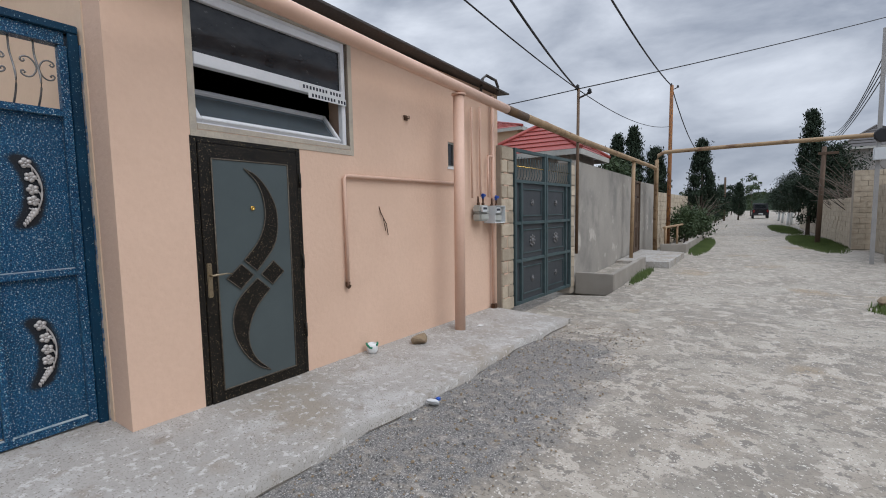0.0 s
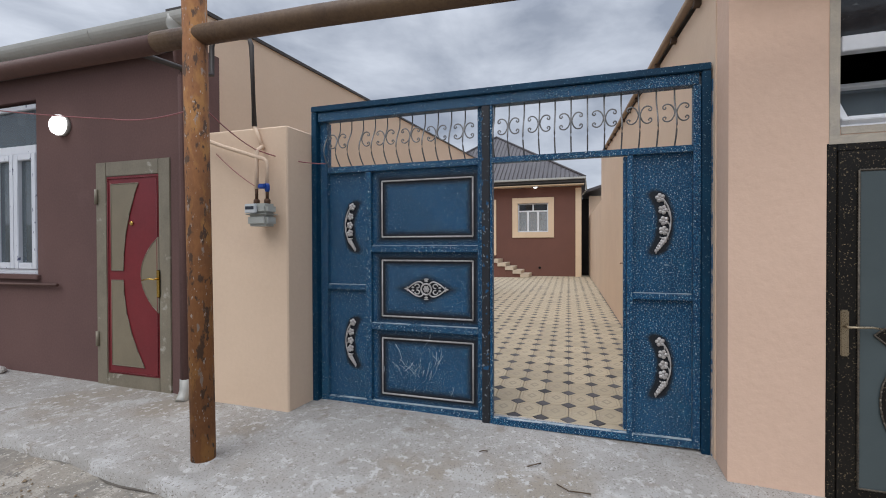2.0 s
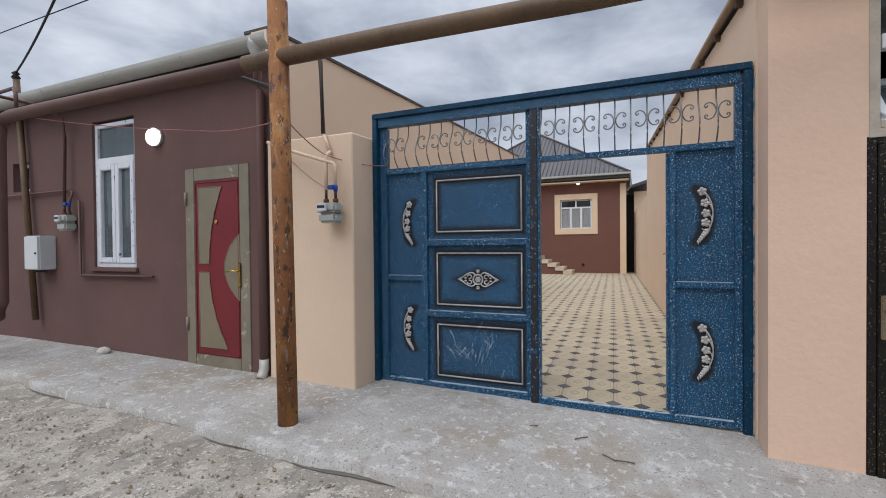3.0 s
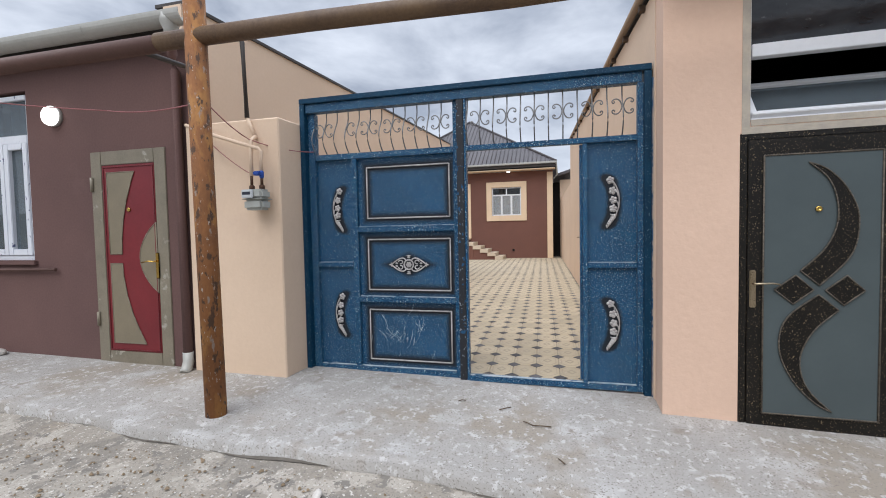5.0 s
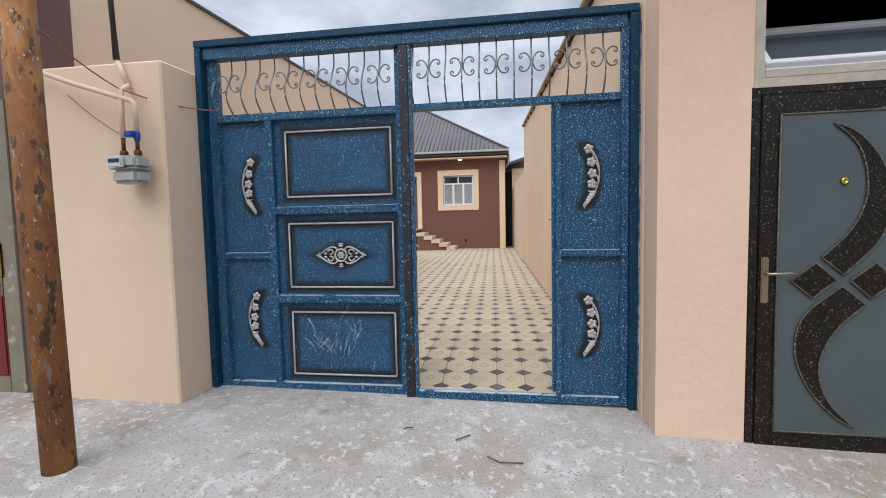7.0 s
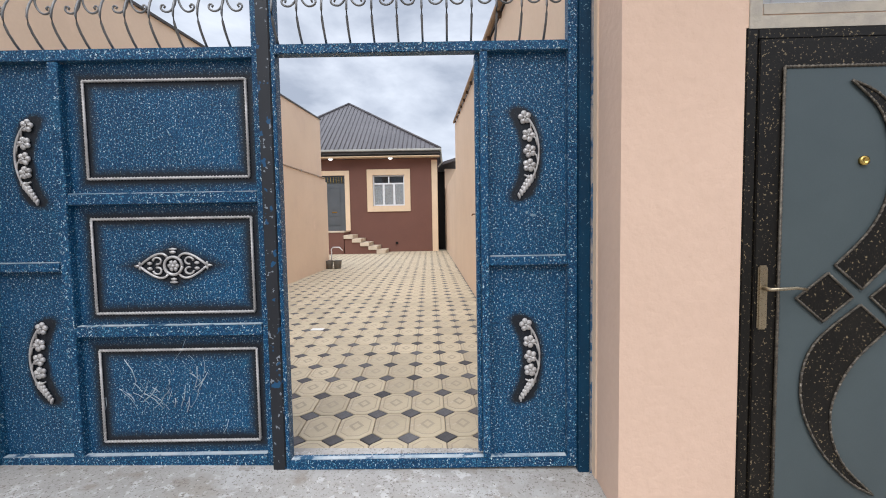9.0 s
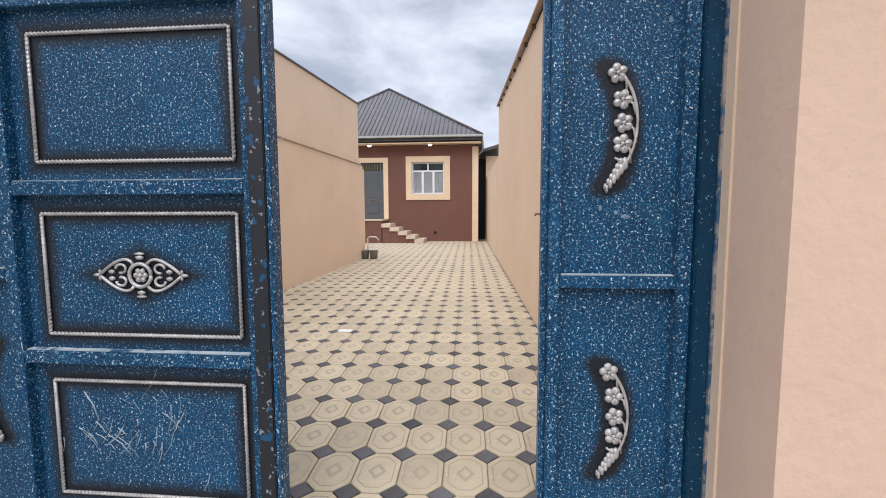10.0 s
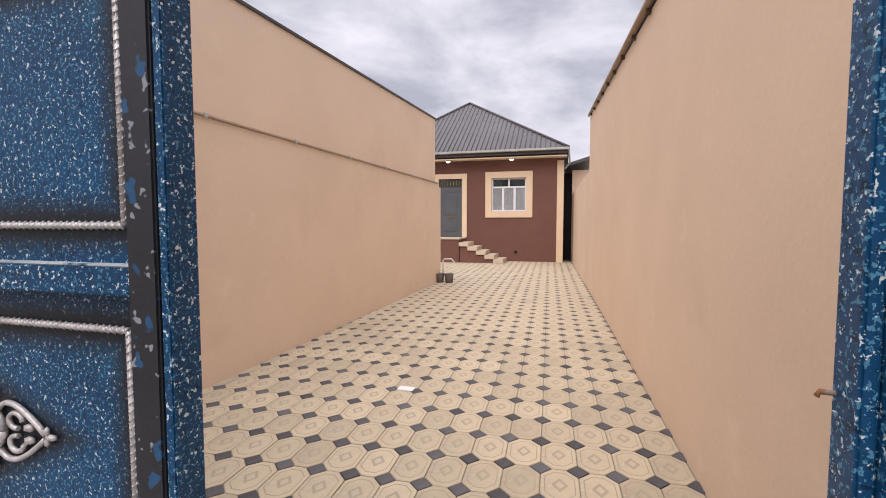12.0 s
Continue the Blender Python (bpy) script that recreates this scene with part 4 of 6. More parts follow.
for k in range(44):
    y, z, a_, L_ = -0.95 + rs_.gauss(0, 0.15), 0.42 + rs_.gauss(0, 0.08), rs_.choice((0.7, 0.9, 1.1, 2.2)) + rs_.gauss(0, 0.2), rs_.uniform(0.03, 0.14)
    tube([(lx + 0.0005, y, z), (lx + 0.001, y + L_ * 0.5 * math.cos(a_), z + L_ * 0.5 * math.sin(a_)), (lx + 0.0005, y + L_ * math.cos(a_ + 0.15), z + L_ * math.sin(a_ + 0.15))], rs_.uniform(0.0008, 0.0032), 4, scr)
tagged(part("scratches", scr, M_DUST, left, "pale scratches in the paint"), kind="stuff")
grille(left, lx, -1.87, -0.43, 2.245, 2.66, 12, 0, broken=(1, -1))

rx = -3.842
right = part("gate_leaf", box(rx - 0.03, rx + 0.036, -0.324, -0.303, 0.05, 2.66, 0.003), M_BLUE, gate)
for nm, y0, y1, z0, z1, mm in (("stile", 1.155, 1.203, 0.05, 2.66, M_BLUE), ("stile", 0.715, 0.755, 0.105, 2.185, M_BLUE), ("rail", -0.302, 1.154, 2.188, 2.235, M_BLUE),
                               ("rail", -0.302, 1.154, 0.05, 0.103, M_BLUE_TOP), ("rail", 0.756, 1.154, 1.115, 1.16, M_BLUE_TOP)):
    bar = part(nm, box(rx - 0.02, rx + 0.04, y0, y1, z0, z1, 0.003), M_BLUE, right)
    if mm is M_BLUE_TOP:
        part("dust", box(rx + 0.004, rx + 0.037, y0 + 0.004, y1 - 0.004, z1 + 0.0005, z1 + 0.005, 0.002), M_DUST, bar, "pale dust on the ledge")
part("wicket_jamb", box(rx - 0.045, rx + 0.012, 0.692, 0.714, 0.12, 2.182, 0.004), M_BLUE, right)
part("bolt", tube([(rx - 0.035, 0.70, 1.38), (rx - 0.038, 0.677, 1.38), (rx - 0.04, 0.674, 1.373)], 0.004, 8), M_RUST, right, "rusty latch bolt")
garland(arch_panel(right, rx, 0.756, 1.154, 1.14, 2.2, 0.967, 1.68, M_BLUE_ARC_R), rx, 0.967, 1.68, -1)
garland(arch_panel(right, rx, 0.756, 1.154, 0.08, 1.137, 0.967, 0.615, M_BLUE_ARC_R), rx, 0.967, 0.615, -1)
chips = bmesh.new()
for y, z, h, v in ((0.99, 1.37, 0.030, 0.014), (0.955, 1.385, 0.012, 0.016), (0.90, 1.40, 0.010, 0.022), (1.12, 2.04, 0.014, 0.026), (0.93, 0.36, 0.016, 0.010), (1.10, 0.98, 0.010, 0.008)):
    blob((rx, y, z), (0.0014, h * 0.6, v * 0.5), chips, 2, 0.005)
tagged(part("paint_chips", chips, M_CHIP, right, "pale chips in the paint"), kind="stuff")
grille(right, rx, -0.29, 1.16, 2.235, 2.66, 12, 0)
solo("threshold", box(-3.872, -3.74, -1.99, 1.265, -0.2, 0.028, 0.01), M_CONC, "rough concrete gate threshold", "threshold", kind="structure")

# ---- courtyard ----
YZ = -0.035
solo("floor", box(-23.6, -3.876, -9.0, 1.6, YZ - 0.2, YZ - 0.012), M_JOINT, "sandy joints under the courtyard tiles", "floor", kind="structure")

# far house
HX = -22.4
s = 19.2 / 17.8
hy = lambda y: 0.35 + (y - 0.35) * s
hz = lambda z: 1.6 + (z - 1.6) * s
HW = (hy(-2.52), hy(-1.15), hz(2.08), hz(3.40))
HD = (hy(-4.72), hy(-3.73), hz(1.03), hz(3.41))
solo("wall_house", wall_with_holes(HX - 0.3, HX, -9.0, 0.27, YZ, hz(4.10), [HW, HD]), M_MAROON, "maroon plastered front of the courtyard house", "wall", kind="structure")
solo("wall_house_side", box(-32, HX - 0.301, 0.07, 0.27, YZ, hz(4.10)), M_MAROON, "maroon plastered side of the house", "wall", kind="structure")
solo("wall_house_room", box(HX - 3.2, HX - 3.1, -9, 0.2, YZ, 4.5), M_CURTAIN, "dim room behind the windows", "wall", kind="structure")
solo("trim_corner", box(HX, HX + 0.03, 0.0, 0.272, YZ, hz(4.02), 0.005), M_TRIM, "cream corner pilaster", "trim", kind="structure")


def surround(name, hole, w, open_bottom=False):
    y0, y1, z0, z1 = hole
    if open_bottom:
        bm = box(HX, HX + 0.04, y0 - w, y0, z0, z1 + w, 0.006)
        box(HX, HX + 0.04, y1, y1 + w, z0, z1 + w, 0.006, bm)
        box(HX, HX + 0.04, y0, y1, z1, z1 + w, 0.006, bm)
    else:
        bm = frame_bm(HX, HX + 0.04, y0 - w, y1 + w, z0 - w, z1 + w, w, 0.006)
    return solo("trim_" + name, bm, M_TRIM, "cream plaster surround of the house " + name, "trim", kind="structure")


surround("window", HW, 0.27)
surround("door", HD, 0.22, True)


def three_pane(name, label, x, y0, y1, z0, z1, mframe, group=""):
    """A window with two small panes above a rail, and three tall ones below."""
    w = thing(name, label, "window", (x, y0, z0), kind="structure")
    part("window_frame", frame_bm(x - 0.07, x - 0.01, y0, y1, z0, z1, 0.06, 0.004), mframe, w)
    zr = z0 + 0.70 * (z1 - z0)
    part("window_rail", box(x - 0.065, x - 0.008, y0 + 0.06, y1 - 0.06, zr, zr + 0.07), mframe, w)
    part("mullion", box(x - 0.065, x - 0.012, (y0 + y1) / 2 - 0.03, (y0 + y1) / 2 + 0.03, zr + 0.07, z1 - 0.06), mframe, w)
    th = (y1 - y0) / 3
    for k in (1, 2):
        part("mullion", box(x - 0.065, x - 0.006, y0 + k * th - 0.045, y0 + k * th + 0.045, z0 + 0.06, zr), mframe, w)
    for k in range(3):
        part("pane", box(x - 0.045, x - 0.039, y0 + k * th + 0.046, y0 + (k + 1) * th - 0.046, z0 + 0.06, zr), M_GLASS_C, w)
    for k in range(2):
        part("pane", box(x - 0.045, x - 0.039, y0 + 0.06 if k == 0 else (y0 + y1) / 2 + 0.03, (y0 + y1) / 2 - 0.03 if k == 0 else y1 - 0.06, zr + 0.07, z1 - 0.06), M_GLASS_D, w)
    return w


three_pane("window_3", "white three-pane window of the courtyard house", HX - 0.05, *HW, M_PVC)
for k, (y0, y1) in enumerate(((HW[0], HW[0] + 0.62), (HW[1] - 0.62, HW[1]))):
    n = 14
    wav = [(HX - 0.34 + 0.025 * math.sin(i * 1.9 + k), y0 + (y1 - y0) * i / n) for i in range(n + 1)]
    solo("curtain", prism(wav + [(x - 0.012, y) for x, y in wav[::-1]], "z", HW[2] - 0.1, HW[3] - 0.45), M_CURTAIN, "pale grey gathered curtain in the courtyard house", "curtain", at=(HX - 0.34, y0, HW[2] - 0.1), group="house curtains")
hdoor = thing("door_2", "closed grey panelled house door with transom grille", "door", (HX - 0.1, HD[0], HD[2]), kind="structure")
part("door_frame", frame_bm(HX - 0.16, HX - 0.06, HD[0], HD[1], HD[2], HD[3], 0.06), M_HDOOR, hdoor)
lf = part("leaf", box(HX - 0.14, HX - 0.08, HD[0] + 0.06, HD[1] - 0.06, HD[2] + 0.06, HD[3] - 0.36), M_HDOOR, hdoor)
part("transom_pane", box(HX - 0.11, HX - 0.10, HD[0] + 0.06, HD[1] - 0.06, HD[3] - 0.33, HD[3] - 0.06), M_GLASS_D, hdoor)
for k in range(7):
    y = HD[0] + 0.12 + k * 0.13
    part("transom_bar", box(HX - 0.095, HX - 0.08, y, y + 0.02, HD[3] - 0.35, HD[3] - 0.06), M_BRASS, hdoor)
for z0, z1 in ((HD[2] + 0.25, HD[2] + 0.72), (HD[2] + 0.98, HD[3] - 0.55)):
    mo = frame_bm(HX - 0.079, HX - 0.065, HD[0] + 0.24, HD[1] - 0.24, z0, z1, 0.035, 0.004)
    part("moulding", mo, M_HDOOR, lf)
part("knocker", box(HX - 0.079, HX - 0.05, (HD[0] + HD[1]) / 2 - 0.12, (HD[0] + HD[1]) / 2 + 0.12, HD[2] + 0.85, HD[2] + 0.89, 0.006), M_BRASS, lf)
# landing and steps that go down along the front
solo("landing", box(HX + 0.002, HX + 1.25, -9.0, HD[1] + 0.15, YZ, HD[2] - 0.06), M_MAROON, "maroon plastered landing", "landing", kind="structure")
solo("landing_slab", box(HX + 0.002, HX + 1.28, -9.0, HD[1] + 0.18, HD[2] - 0.058, HD[2] - 0.005, 0.006), M_STEP, "cream stone landing slab", "landing", kind="structure")
st = thing("steps", "cream stone steps beside the maroon landing", "steps", (HX + 0.6, HD[1] + 0.2, YZ))
top = HD[2] - 0.01
for k in range(5):
    y0 = HD[1] + 0.182 + k * 0.36
    z1 = top - (k + 1) * (top - YZ) / 6
    part("riser", box(HX + 0.04, HX + 1.22, y0, y0 + 0.355, YZ, z1 - 0.167), M_MAROON, st)
    part("tread", box(HX + 0.002, HX + 1.27, y0 - 0.03, y0 + 0.37, z1 - 0.165, z1, 0.008), M_STEP, st)
hr = thing("hipped_roof", "dark grey ribbed metal hipped roof with pale gutter", "roof", (HX, -3.7, hz(4.3)), kind="structure")
ez, pz, e0, e1 = hz(4.42), hz(6.35), hy(0.42) + 0.02, -8.6
pk = (HX - 4.2, hy(-3.55) - 0.75)
rb = bmesh.new()
xe = HX + 0.55
back = HX - 9.2
vs = [rb.verts.new(p) for p in ((xe, e0, ez), (xe, e1, ez), (back, e1, ez), (back, e0, ez), (pk[0], pk[1], pz + 1.2))]
for t in ((0, 1, 4), (1, 2, 4), (2, 3, 4), (3, 0, 4)):
    rb.faces.new([vs[i] for i in t])
rb.faces.new([vs[i] for i in (3, 2, 1, 0)])
bmesh.ops.recalc_face_normals(rb, faces=rb.faces[:])
part("roof_sheet", rb, M_SHEET, hr)
apex = Vector((pk[0], pk[1], pz + 1.2))
nrib = 44
for k in range(nrib):
    y = e1 + (e0 - e1) * (k + 0.5) / nrib
    t = (y - e1) / (apex.y - e1) if y < apex.y else (e0 - y) / (e0 - apex.y)
    q = Vector((xe, y, ez)).lerp(Vector((apex.x, y, apex.z)), t)
    part("rib", tube([(xe, y, ez + 0.012), (q.x, q.y, q.z + 0.012)], 0.022, 4), M_SHEET, hr)
for cy in (e0, e1):
    part("ridge_cap", tube([(xe, cy, ez + 0.02), (apex.x, apex.y, apex.z + 0.02)], 0.06, 6), M_SHEET, hr)
part("fascia", box(xe - 0.05, xe - 0.01, e1, e0, hz(4.22), ez - 0.02), M_ROOF_EDGE, hr, "dark fascia board")
part("gutter", box(xe - 0.008, xe + 0.10, e1, e0 + 0.04, ez - 0.09, ez + 0.01, 0.02), M_GUTTER, hr, "pale metal gutter")
part("soffit", box(HX + 0.002, xe - 0.06, e1, e0 - 0.05, hz(4.12), hz(4.16)), M_TRIM, hr)
part("gutter_end", tube([(xe + 0.04, e0, ez - 0.05), (HX + 0.05, e0 + 0.05, hz(3.9)), (HX + 0.02, 0.32, hz(3.7))], 0.04, 8), M_GUTTER, hr)
for y in (hy(-4.25), hy(-1.7)):
    lamp = thing("spot_lamp", "lit white round soffit spot lamp", "lamp", (HX + 0.3, y, hz(4.10)), group="soffit lamps")
    part("rim", lathe([(0.13, 0.0), (0.13, -0.03), (0.11, -0.04), (0.10, -0.03)], (HX + 0.3, y, hz(4.12))), M_WHITE_PL, lamp)
    part("bulb", lathe([(0.09, -0.02), (0.09, -0.06), (0.05, -0.09), (0.005, -0.095)], (HX + 0.3, y, hz(4.12))), M_LIT, lamp, "glowing bulb")
solo("pipe_outlet", lathe([(0.06, -0.05), (0.06, 0.03), (0.045, 0.03), (0.045, 0.0)], (HX + 0.005, hy(-1.53), hz(0.46)), "x", 14), M_DARK, "black round pipe outlet in the maroon wall", "pipe", at=(HX, hy(-1.53), hz(0.46)))
# annex past the low wall
solo("wall_annex", box(-33, -23.42, 0.62, 1.6, YZ, 3.9), M_CREAM, "cream plastered annex behind the low wall", "wall", kind="structure")
solo("roof_annex", prism([(0.3, 4.0), (0.3, 4.12), (1.7, 4.55), (1.7, 4.4)], "x", -33, -23.0), M_SHEET, "dark metal annex roof", "roof", kind="structure")
# Closes the alley early; the near-black colour stands for its deep shade
solo("wall_alley_end", box(-23.9, -23.7, 0.272, 0.618, YZ, 3.8), M_DARK, "near-black panel standing in for shade in the alley", "wall", kind="structure")
solo("wall_yard_return", box(-15.35, -15.152, -9, -3.06, YZ, 2.6), M_CREAM, "cream return of the courtyard wall", "wall", kind="structure")
solo("wall_yard_end", box(-22.4, -15.35, -9.2, -9.0, YZ, 3.2), M_CREAM, "plain courtyard end wall", "wall", kind="structure")

# ---- brown house: door, window, fittings ----
rd = thing("door_3", "closed dark red and khaki steel door in scuffed khaki frame", "door", (-3.5, RD[0], 0.09), kind="structure")
part("door_frame", frame_bm(-3.60, -3.488, RD[0], RD[1], 0.085, RD[3], 0.145, 0.005), M_OLIVE_F, rd)
L0, L1, LB, LT = RD[0] + 0.147, RD[1] - 0.147, 0.232, RD[3] - 0.147
lf = part("leaf", box(-3.57, -3.492, L0, L1, LB, LT, 0.004), M_RED, rd)
luv = lambda u, v: (L0 + u * (L1 - L0), LT - v * (LT - LB))
p_up = [luv(0.10, 0.04), luv(0.10, 0.475), luv(0.33, 0.475)] + [luv(0.33 + 0.30 * ((0.475 - v) / 0.435) ** 2, v) for v in (0.4, 0.3, 0.2, 0.1, 0.04)]
p_lo = [luv(0.10, 0.525), luv(0.10, 0.955), luv(0.72, 0.955)] + [luv(0.33 + 0.39 * ((v - 0.525) / 0.43) ** 2, v) for v in (0.88, 0.8, 0.7, 0.6, 0.525)]
p_rt = [luv(1.0 - 0.33 * math.sin(k * math.pi / 12) ** 0.8, 0.31 + 0.37 * k / 12) for k in range(13)]
for shape in (p_up, p_lo, p_rt):
    fld = part("field", prism(shape, "x", -3.492, -3.486), M_OLIVE, lf, "khaki field")
    part("bead", bead_path(shape + shape[:1], 0.006, -3.485), M_OLIVE_F, fld)
part("bead_border", bead_path([luv(0.03, 0.99), luv(0.97, 0.99), luv(0.97, 0.012), luv(0.03, 0.012), luv(0.03, 0.99)], 0.007, -3.488), M_RED, lf)
hd = part("handle", box(-3.486, -3.474, L1 - 0.02, L1 + 0.025, 1.02, 1.29, 0.006), M_BRASS, lf, "polished brass handle")
part("lever", tube([(-3.476, L1, 1.20), (-3.43, L1, 1.20), (-3.425, L1 - 0.06, 1.205), (-3.43, L1 - 0.15, 1.19)], 0.010, 8, r2=0.007), M_BRASS, hd)
part("peephole", lathe([(0.022, 0.0), (0.021, 0.012), (0.01, 0.013), (0.001, 0.01)], (-3.49, luv(0.5, 0.24)[0], luv(0.5, 0.24)[1]), "x", 14), M_BRASS, lf)
for z in (0.5, 1.95):
    part("hinge", tube([(-3.478, RD[0] + 0.02, z), (-3.478, RD[0] + 0.02, z + 0.15)], 0.017, 8), M_OLIVE_F, rd)
solo("door_step", box(-3.8, -3.49, RD[0] - 0.02, RD[1] + 0.02, -0.1, 0.083, 0.006), M_CONC, "grey concrete door sill", "sill", kind="structure")

bw = thing("window_4", "white plastic casement window with film scraps on its frame", "window", (-3.56, BW[0], BW[2]), kind="structure")
x0, x1 = -3.60, -3.53
part("window_frame", frame_bm(x0, x1, BW[0] + 0.002, BW[1] - 0.002, BW[2], BW[3] - 0.03, 0.055, 0.005), M_FILM, bw)
part("window_rail", box(x0, x1 + 0.004, BW[0] + 0.058, BW[1] - 0.058, 2.55, 2.64, 0.004), M_FILM, bw)
part("pane", box(-3.568, -3.562, BW[0] + 0.058, BW[1] - 0.058, 2.642, BW[3] - 0.088), M_GLASS, bw)
ym = (BW[0] + BW[1]) / 2
for y0, y1 in ((BW[0] + 0.058, ym - 0.002), (ym + 0.002, BW[1] - 0.058)):
    ca = part("casement", frame_bm(x0 + 0.005, x1 + 0.014, y0, y1, BW[2] + 0.058, 2.548, 0.07, 0.006), M_FILM, bw)
    part("pane", box(-3.564, -3.558, y0 + 0.07, y1 - 0.07, BW[2] + 0.13, 2.478), M_GLASS, ca)
solo("curtain", prism([(-3.95 + 0.03 * math.sin(k * 1.3), BW[0] - 0.1 + k * 0.035) for k in range(30)] + [(-3.96 + 0.03 * math.sin(k * 1.3), BW[0] - 0.1 + k * 0.035) for k in range(29, -1, -1)], "z", -0.3, 3.2), M_CURTAIN, "pale grey gathered curtain behind the window", "curtain", at=(-3.95, BW[0], 1.1))
solo("window_sill", box(-3.53, -3.46, BW[0] - 0.05, BW[1] + 0.05, BW[2] - 0.05, BW[2] - 0.002, 0.006), M_BROWN, "brown painted window sill", "sill", kind="structure")
sw = thing("window_5", "small white window with bars", "window", (-3.6, SW[0], SW[2]), kind="structure")
part("window_frame", frame_bm(-3.66, -3.60, *SW, 0.05), M_FILM, sw)
part("pane", box(-3.635, -3.63, SW[0] + 0.05, SW[1] - 0.05, SW[2] + 0.05, SW[3] - 0.05), M_GLASS_D, sw)
lamp = thing("wall_lamp", "lit round white globe wall lamp", "lamp", (-3.5, -4.83, 2.79))
part("base", lathe([(0.105, 0.0), (0.108, 0.03), (0.098, 0.04)], (-3.5, -4.83, 2.79), "x", 24), M_GUTTER, lamp)
part("globe", lathe([(0.102, 0.038), (0.108, 0.055), (0.098, 0.085), (0.068, 0.108), (0.028, 0.12), (0.002, 0.122)], (-3.5, -4.83, 2.79), "x", 24), M_LIT, lamp, "glowing white globe")


def gas_meter(x, y, z, label, w=0.26, h=0.235, mcase=M_METER, cover=False):
    """A diaphragm meter on the wall: case with seam, counter, two stubs with nuts, and a valve."""
    g = thing("gas_meter", label, "meter", (x, y, z))
    cs = part("case", box(x + 0.03, x + 0.175, y - w / 2, y + w / 2, z, z + h * 0.52, 0.022), mcase, g)
    part("case_top", box(x + 0.03, x + 0.175, y - w / 2, y + w / 2, z + h * 0.525, z + h, 0.022), mcase, g)
    part("seam", box(x + 0.024, x + 0.181, y - w / 2 - 0.006, y + w / 2 + 0.006, z + h * 0.505, z + h * 0.54, 0.004), mcase, g)
    ct = part("counter", box(x + 0.176, x + 0.205, y - w * 0.46, y + w * 0.08, z + h * 0.56, z + h * 0.97, 0.006), M_METER_W, g)
    part("dial", box(x + 0.2052, x + 0.207, y - w * 0.40, y + w * 0.02, z + h * 0.72, z + h * 0.86), M_INK, ct)
    for s in (-1, 1):
        part("nut", lathe([(0.022, 0.0), (0.026, 0.01), (0.026, 0.035), (0.018, 0.045)], (x + 0.1, y + s * w * 0.27, z + h - 0.003), "z", 6), M_BRONZE, g)
        part("stub", tube([(x + 0.1, y + s * w * 0.27, z + h + 0.03), (x + 0.1, y + s * w * 0.27, z + h + 0.13)], 0.014, 8), M_BRONZE, g)
    v = part("valve", lathe([(0.016, 0.0), (0.022, 0.02), (0.022, 0.055), (0.015, 0.075)], (x + 0.1, y + w * 0.27, z + h + 0.10), "z", 10), M_VALVE, g, "blue ball valve")
    part("valve_lever", box(x + 0.10, x + 0.15, y + w * 0.27 - 0.06, y + w * 0.27 + 0.01, z + h + 0.125, z + h + 0.165, 0.008), M_VALVE, v)
    if cover:
        part("cover", frame_bm(x + 0.02, x + 0.215, y - w / 2 - 0.05, y + w / 2 + 0.03, z - 0.02, z + h * 1.05, 0.012), M_METER_W, g, "clear plastic cover frame")
    return g


gas_meter(-3.45, -2.19, 1.685, "grey gas meter with blue valve on the cream pier", w=0.20, h=0.19)
gp = thing("gas_pipe", "thin cream painted gas pipe on the pier", "pipe", (-3.42, -2.3, 2.2))
part("pipe", tube([(-3.35, -2.244, 2.0), (-3.355, -2.244, 2.33), (-3.43, -2.25, 2.38)], 0.018, 8), M_CREAM, gp)
part("pipe", tube([(-3.37, -2.98, 2.53), (-3.35, -2.6, 2.39), (-3.35, -2.16, 2.25), (-3.35, -2.136, 2.22), (-3.35, -2.136, 2.04)], 0.017, 8), M_CREAM, gp)
part("pipe", tube([(-3.44, -2.25, 2.36), (-3.43, -2.33, 2.565)], 0.016, 8), M_CREAM, gp)
part("riser", tube([(-3.43, -2.33, 2.562), (-3.40, -2.33, 3.25), (-3.40, -2.36, 3.33), (-3.40, -2.72, 3.36), (-3.40, -2.76, 3.30), (-3.40, -2.76, 3.05), (-3.2, -2.76, 3.0), (-2.66, -2.76, 2.96)], 0.022, 8), M_ROOF_EDGE, gp, "dark bent riser pipe")
gas_meter(-3.5, -6.52, 1.70, "grey gas meter with blue valve on the brown wall", w=0.20, h=0.21)
bp = thing("gas_pipe", "thin brown painted gas pipe on the brown wall", "pipe", (-3.47, -6.6, 1.5))
part("pipe", tube([(-3.40, -6.574, 2.03), (-3.42, -6.574, 2.95), (-3.40, -6.574, 3.2), (-3.2, -6.574, 3.3), (-2.72, -6.55, 3.30), (-2.64, -6.5, 3.27), (-2.62, -5.95, 3.27), (-2.62, -5.9, 3.2), (-2.62, -5.9, 3.0)], 0.020, 8), M_PIPE_BROWN, bp)
part("pipe", tube([(-3.40, -6.466, 2.03), (-3.44, -6.466, 2.22), (-3.46, -6.6, 2.25), (-3.46, -14, 2.2)], 0.016, 8), M_PIPE_BROWN, bp)
part("pipe", tube([(-3.46, -6.36, 2.1), (-3.46, -6.36, 1.12), (-3.46, -6.32, 1.10), (-3.46, -4.9, 1.11)], 0.017, 8), M_PIPE_BROWN, bp)
eb = thing("electric_box", "pale grey steel electric meter box", "electric box", (-3.5, -7.25, 1.18))
part("body", box(-3.5, -3.30, -7.32, -6.98, 1.17, 1.64, 0.012), M_METER_W, eb)
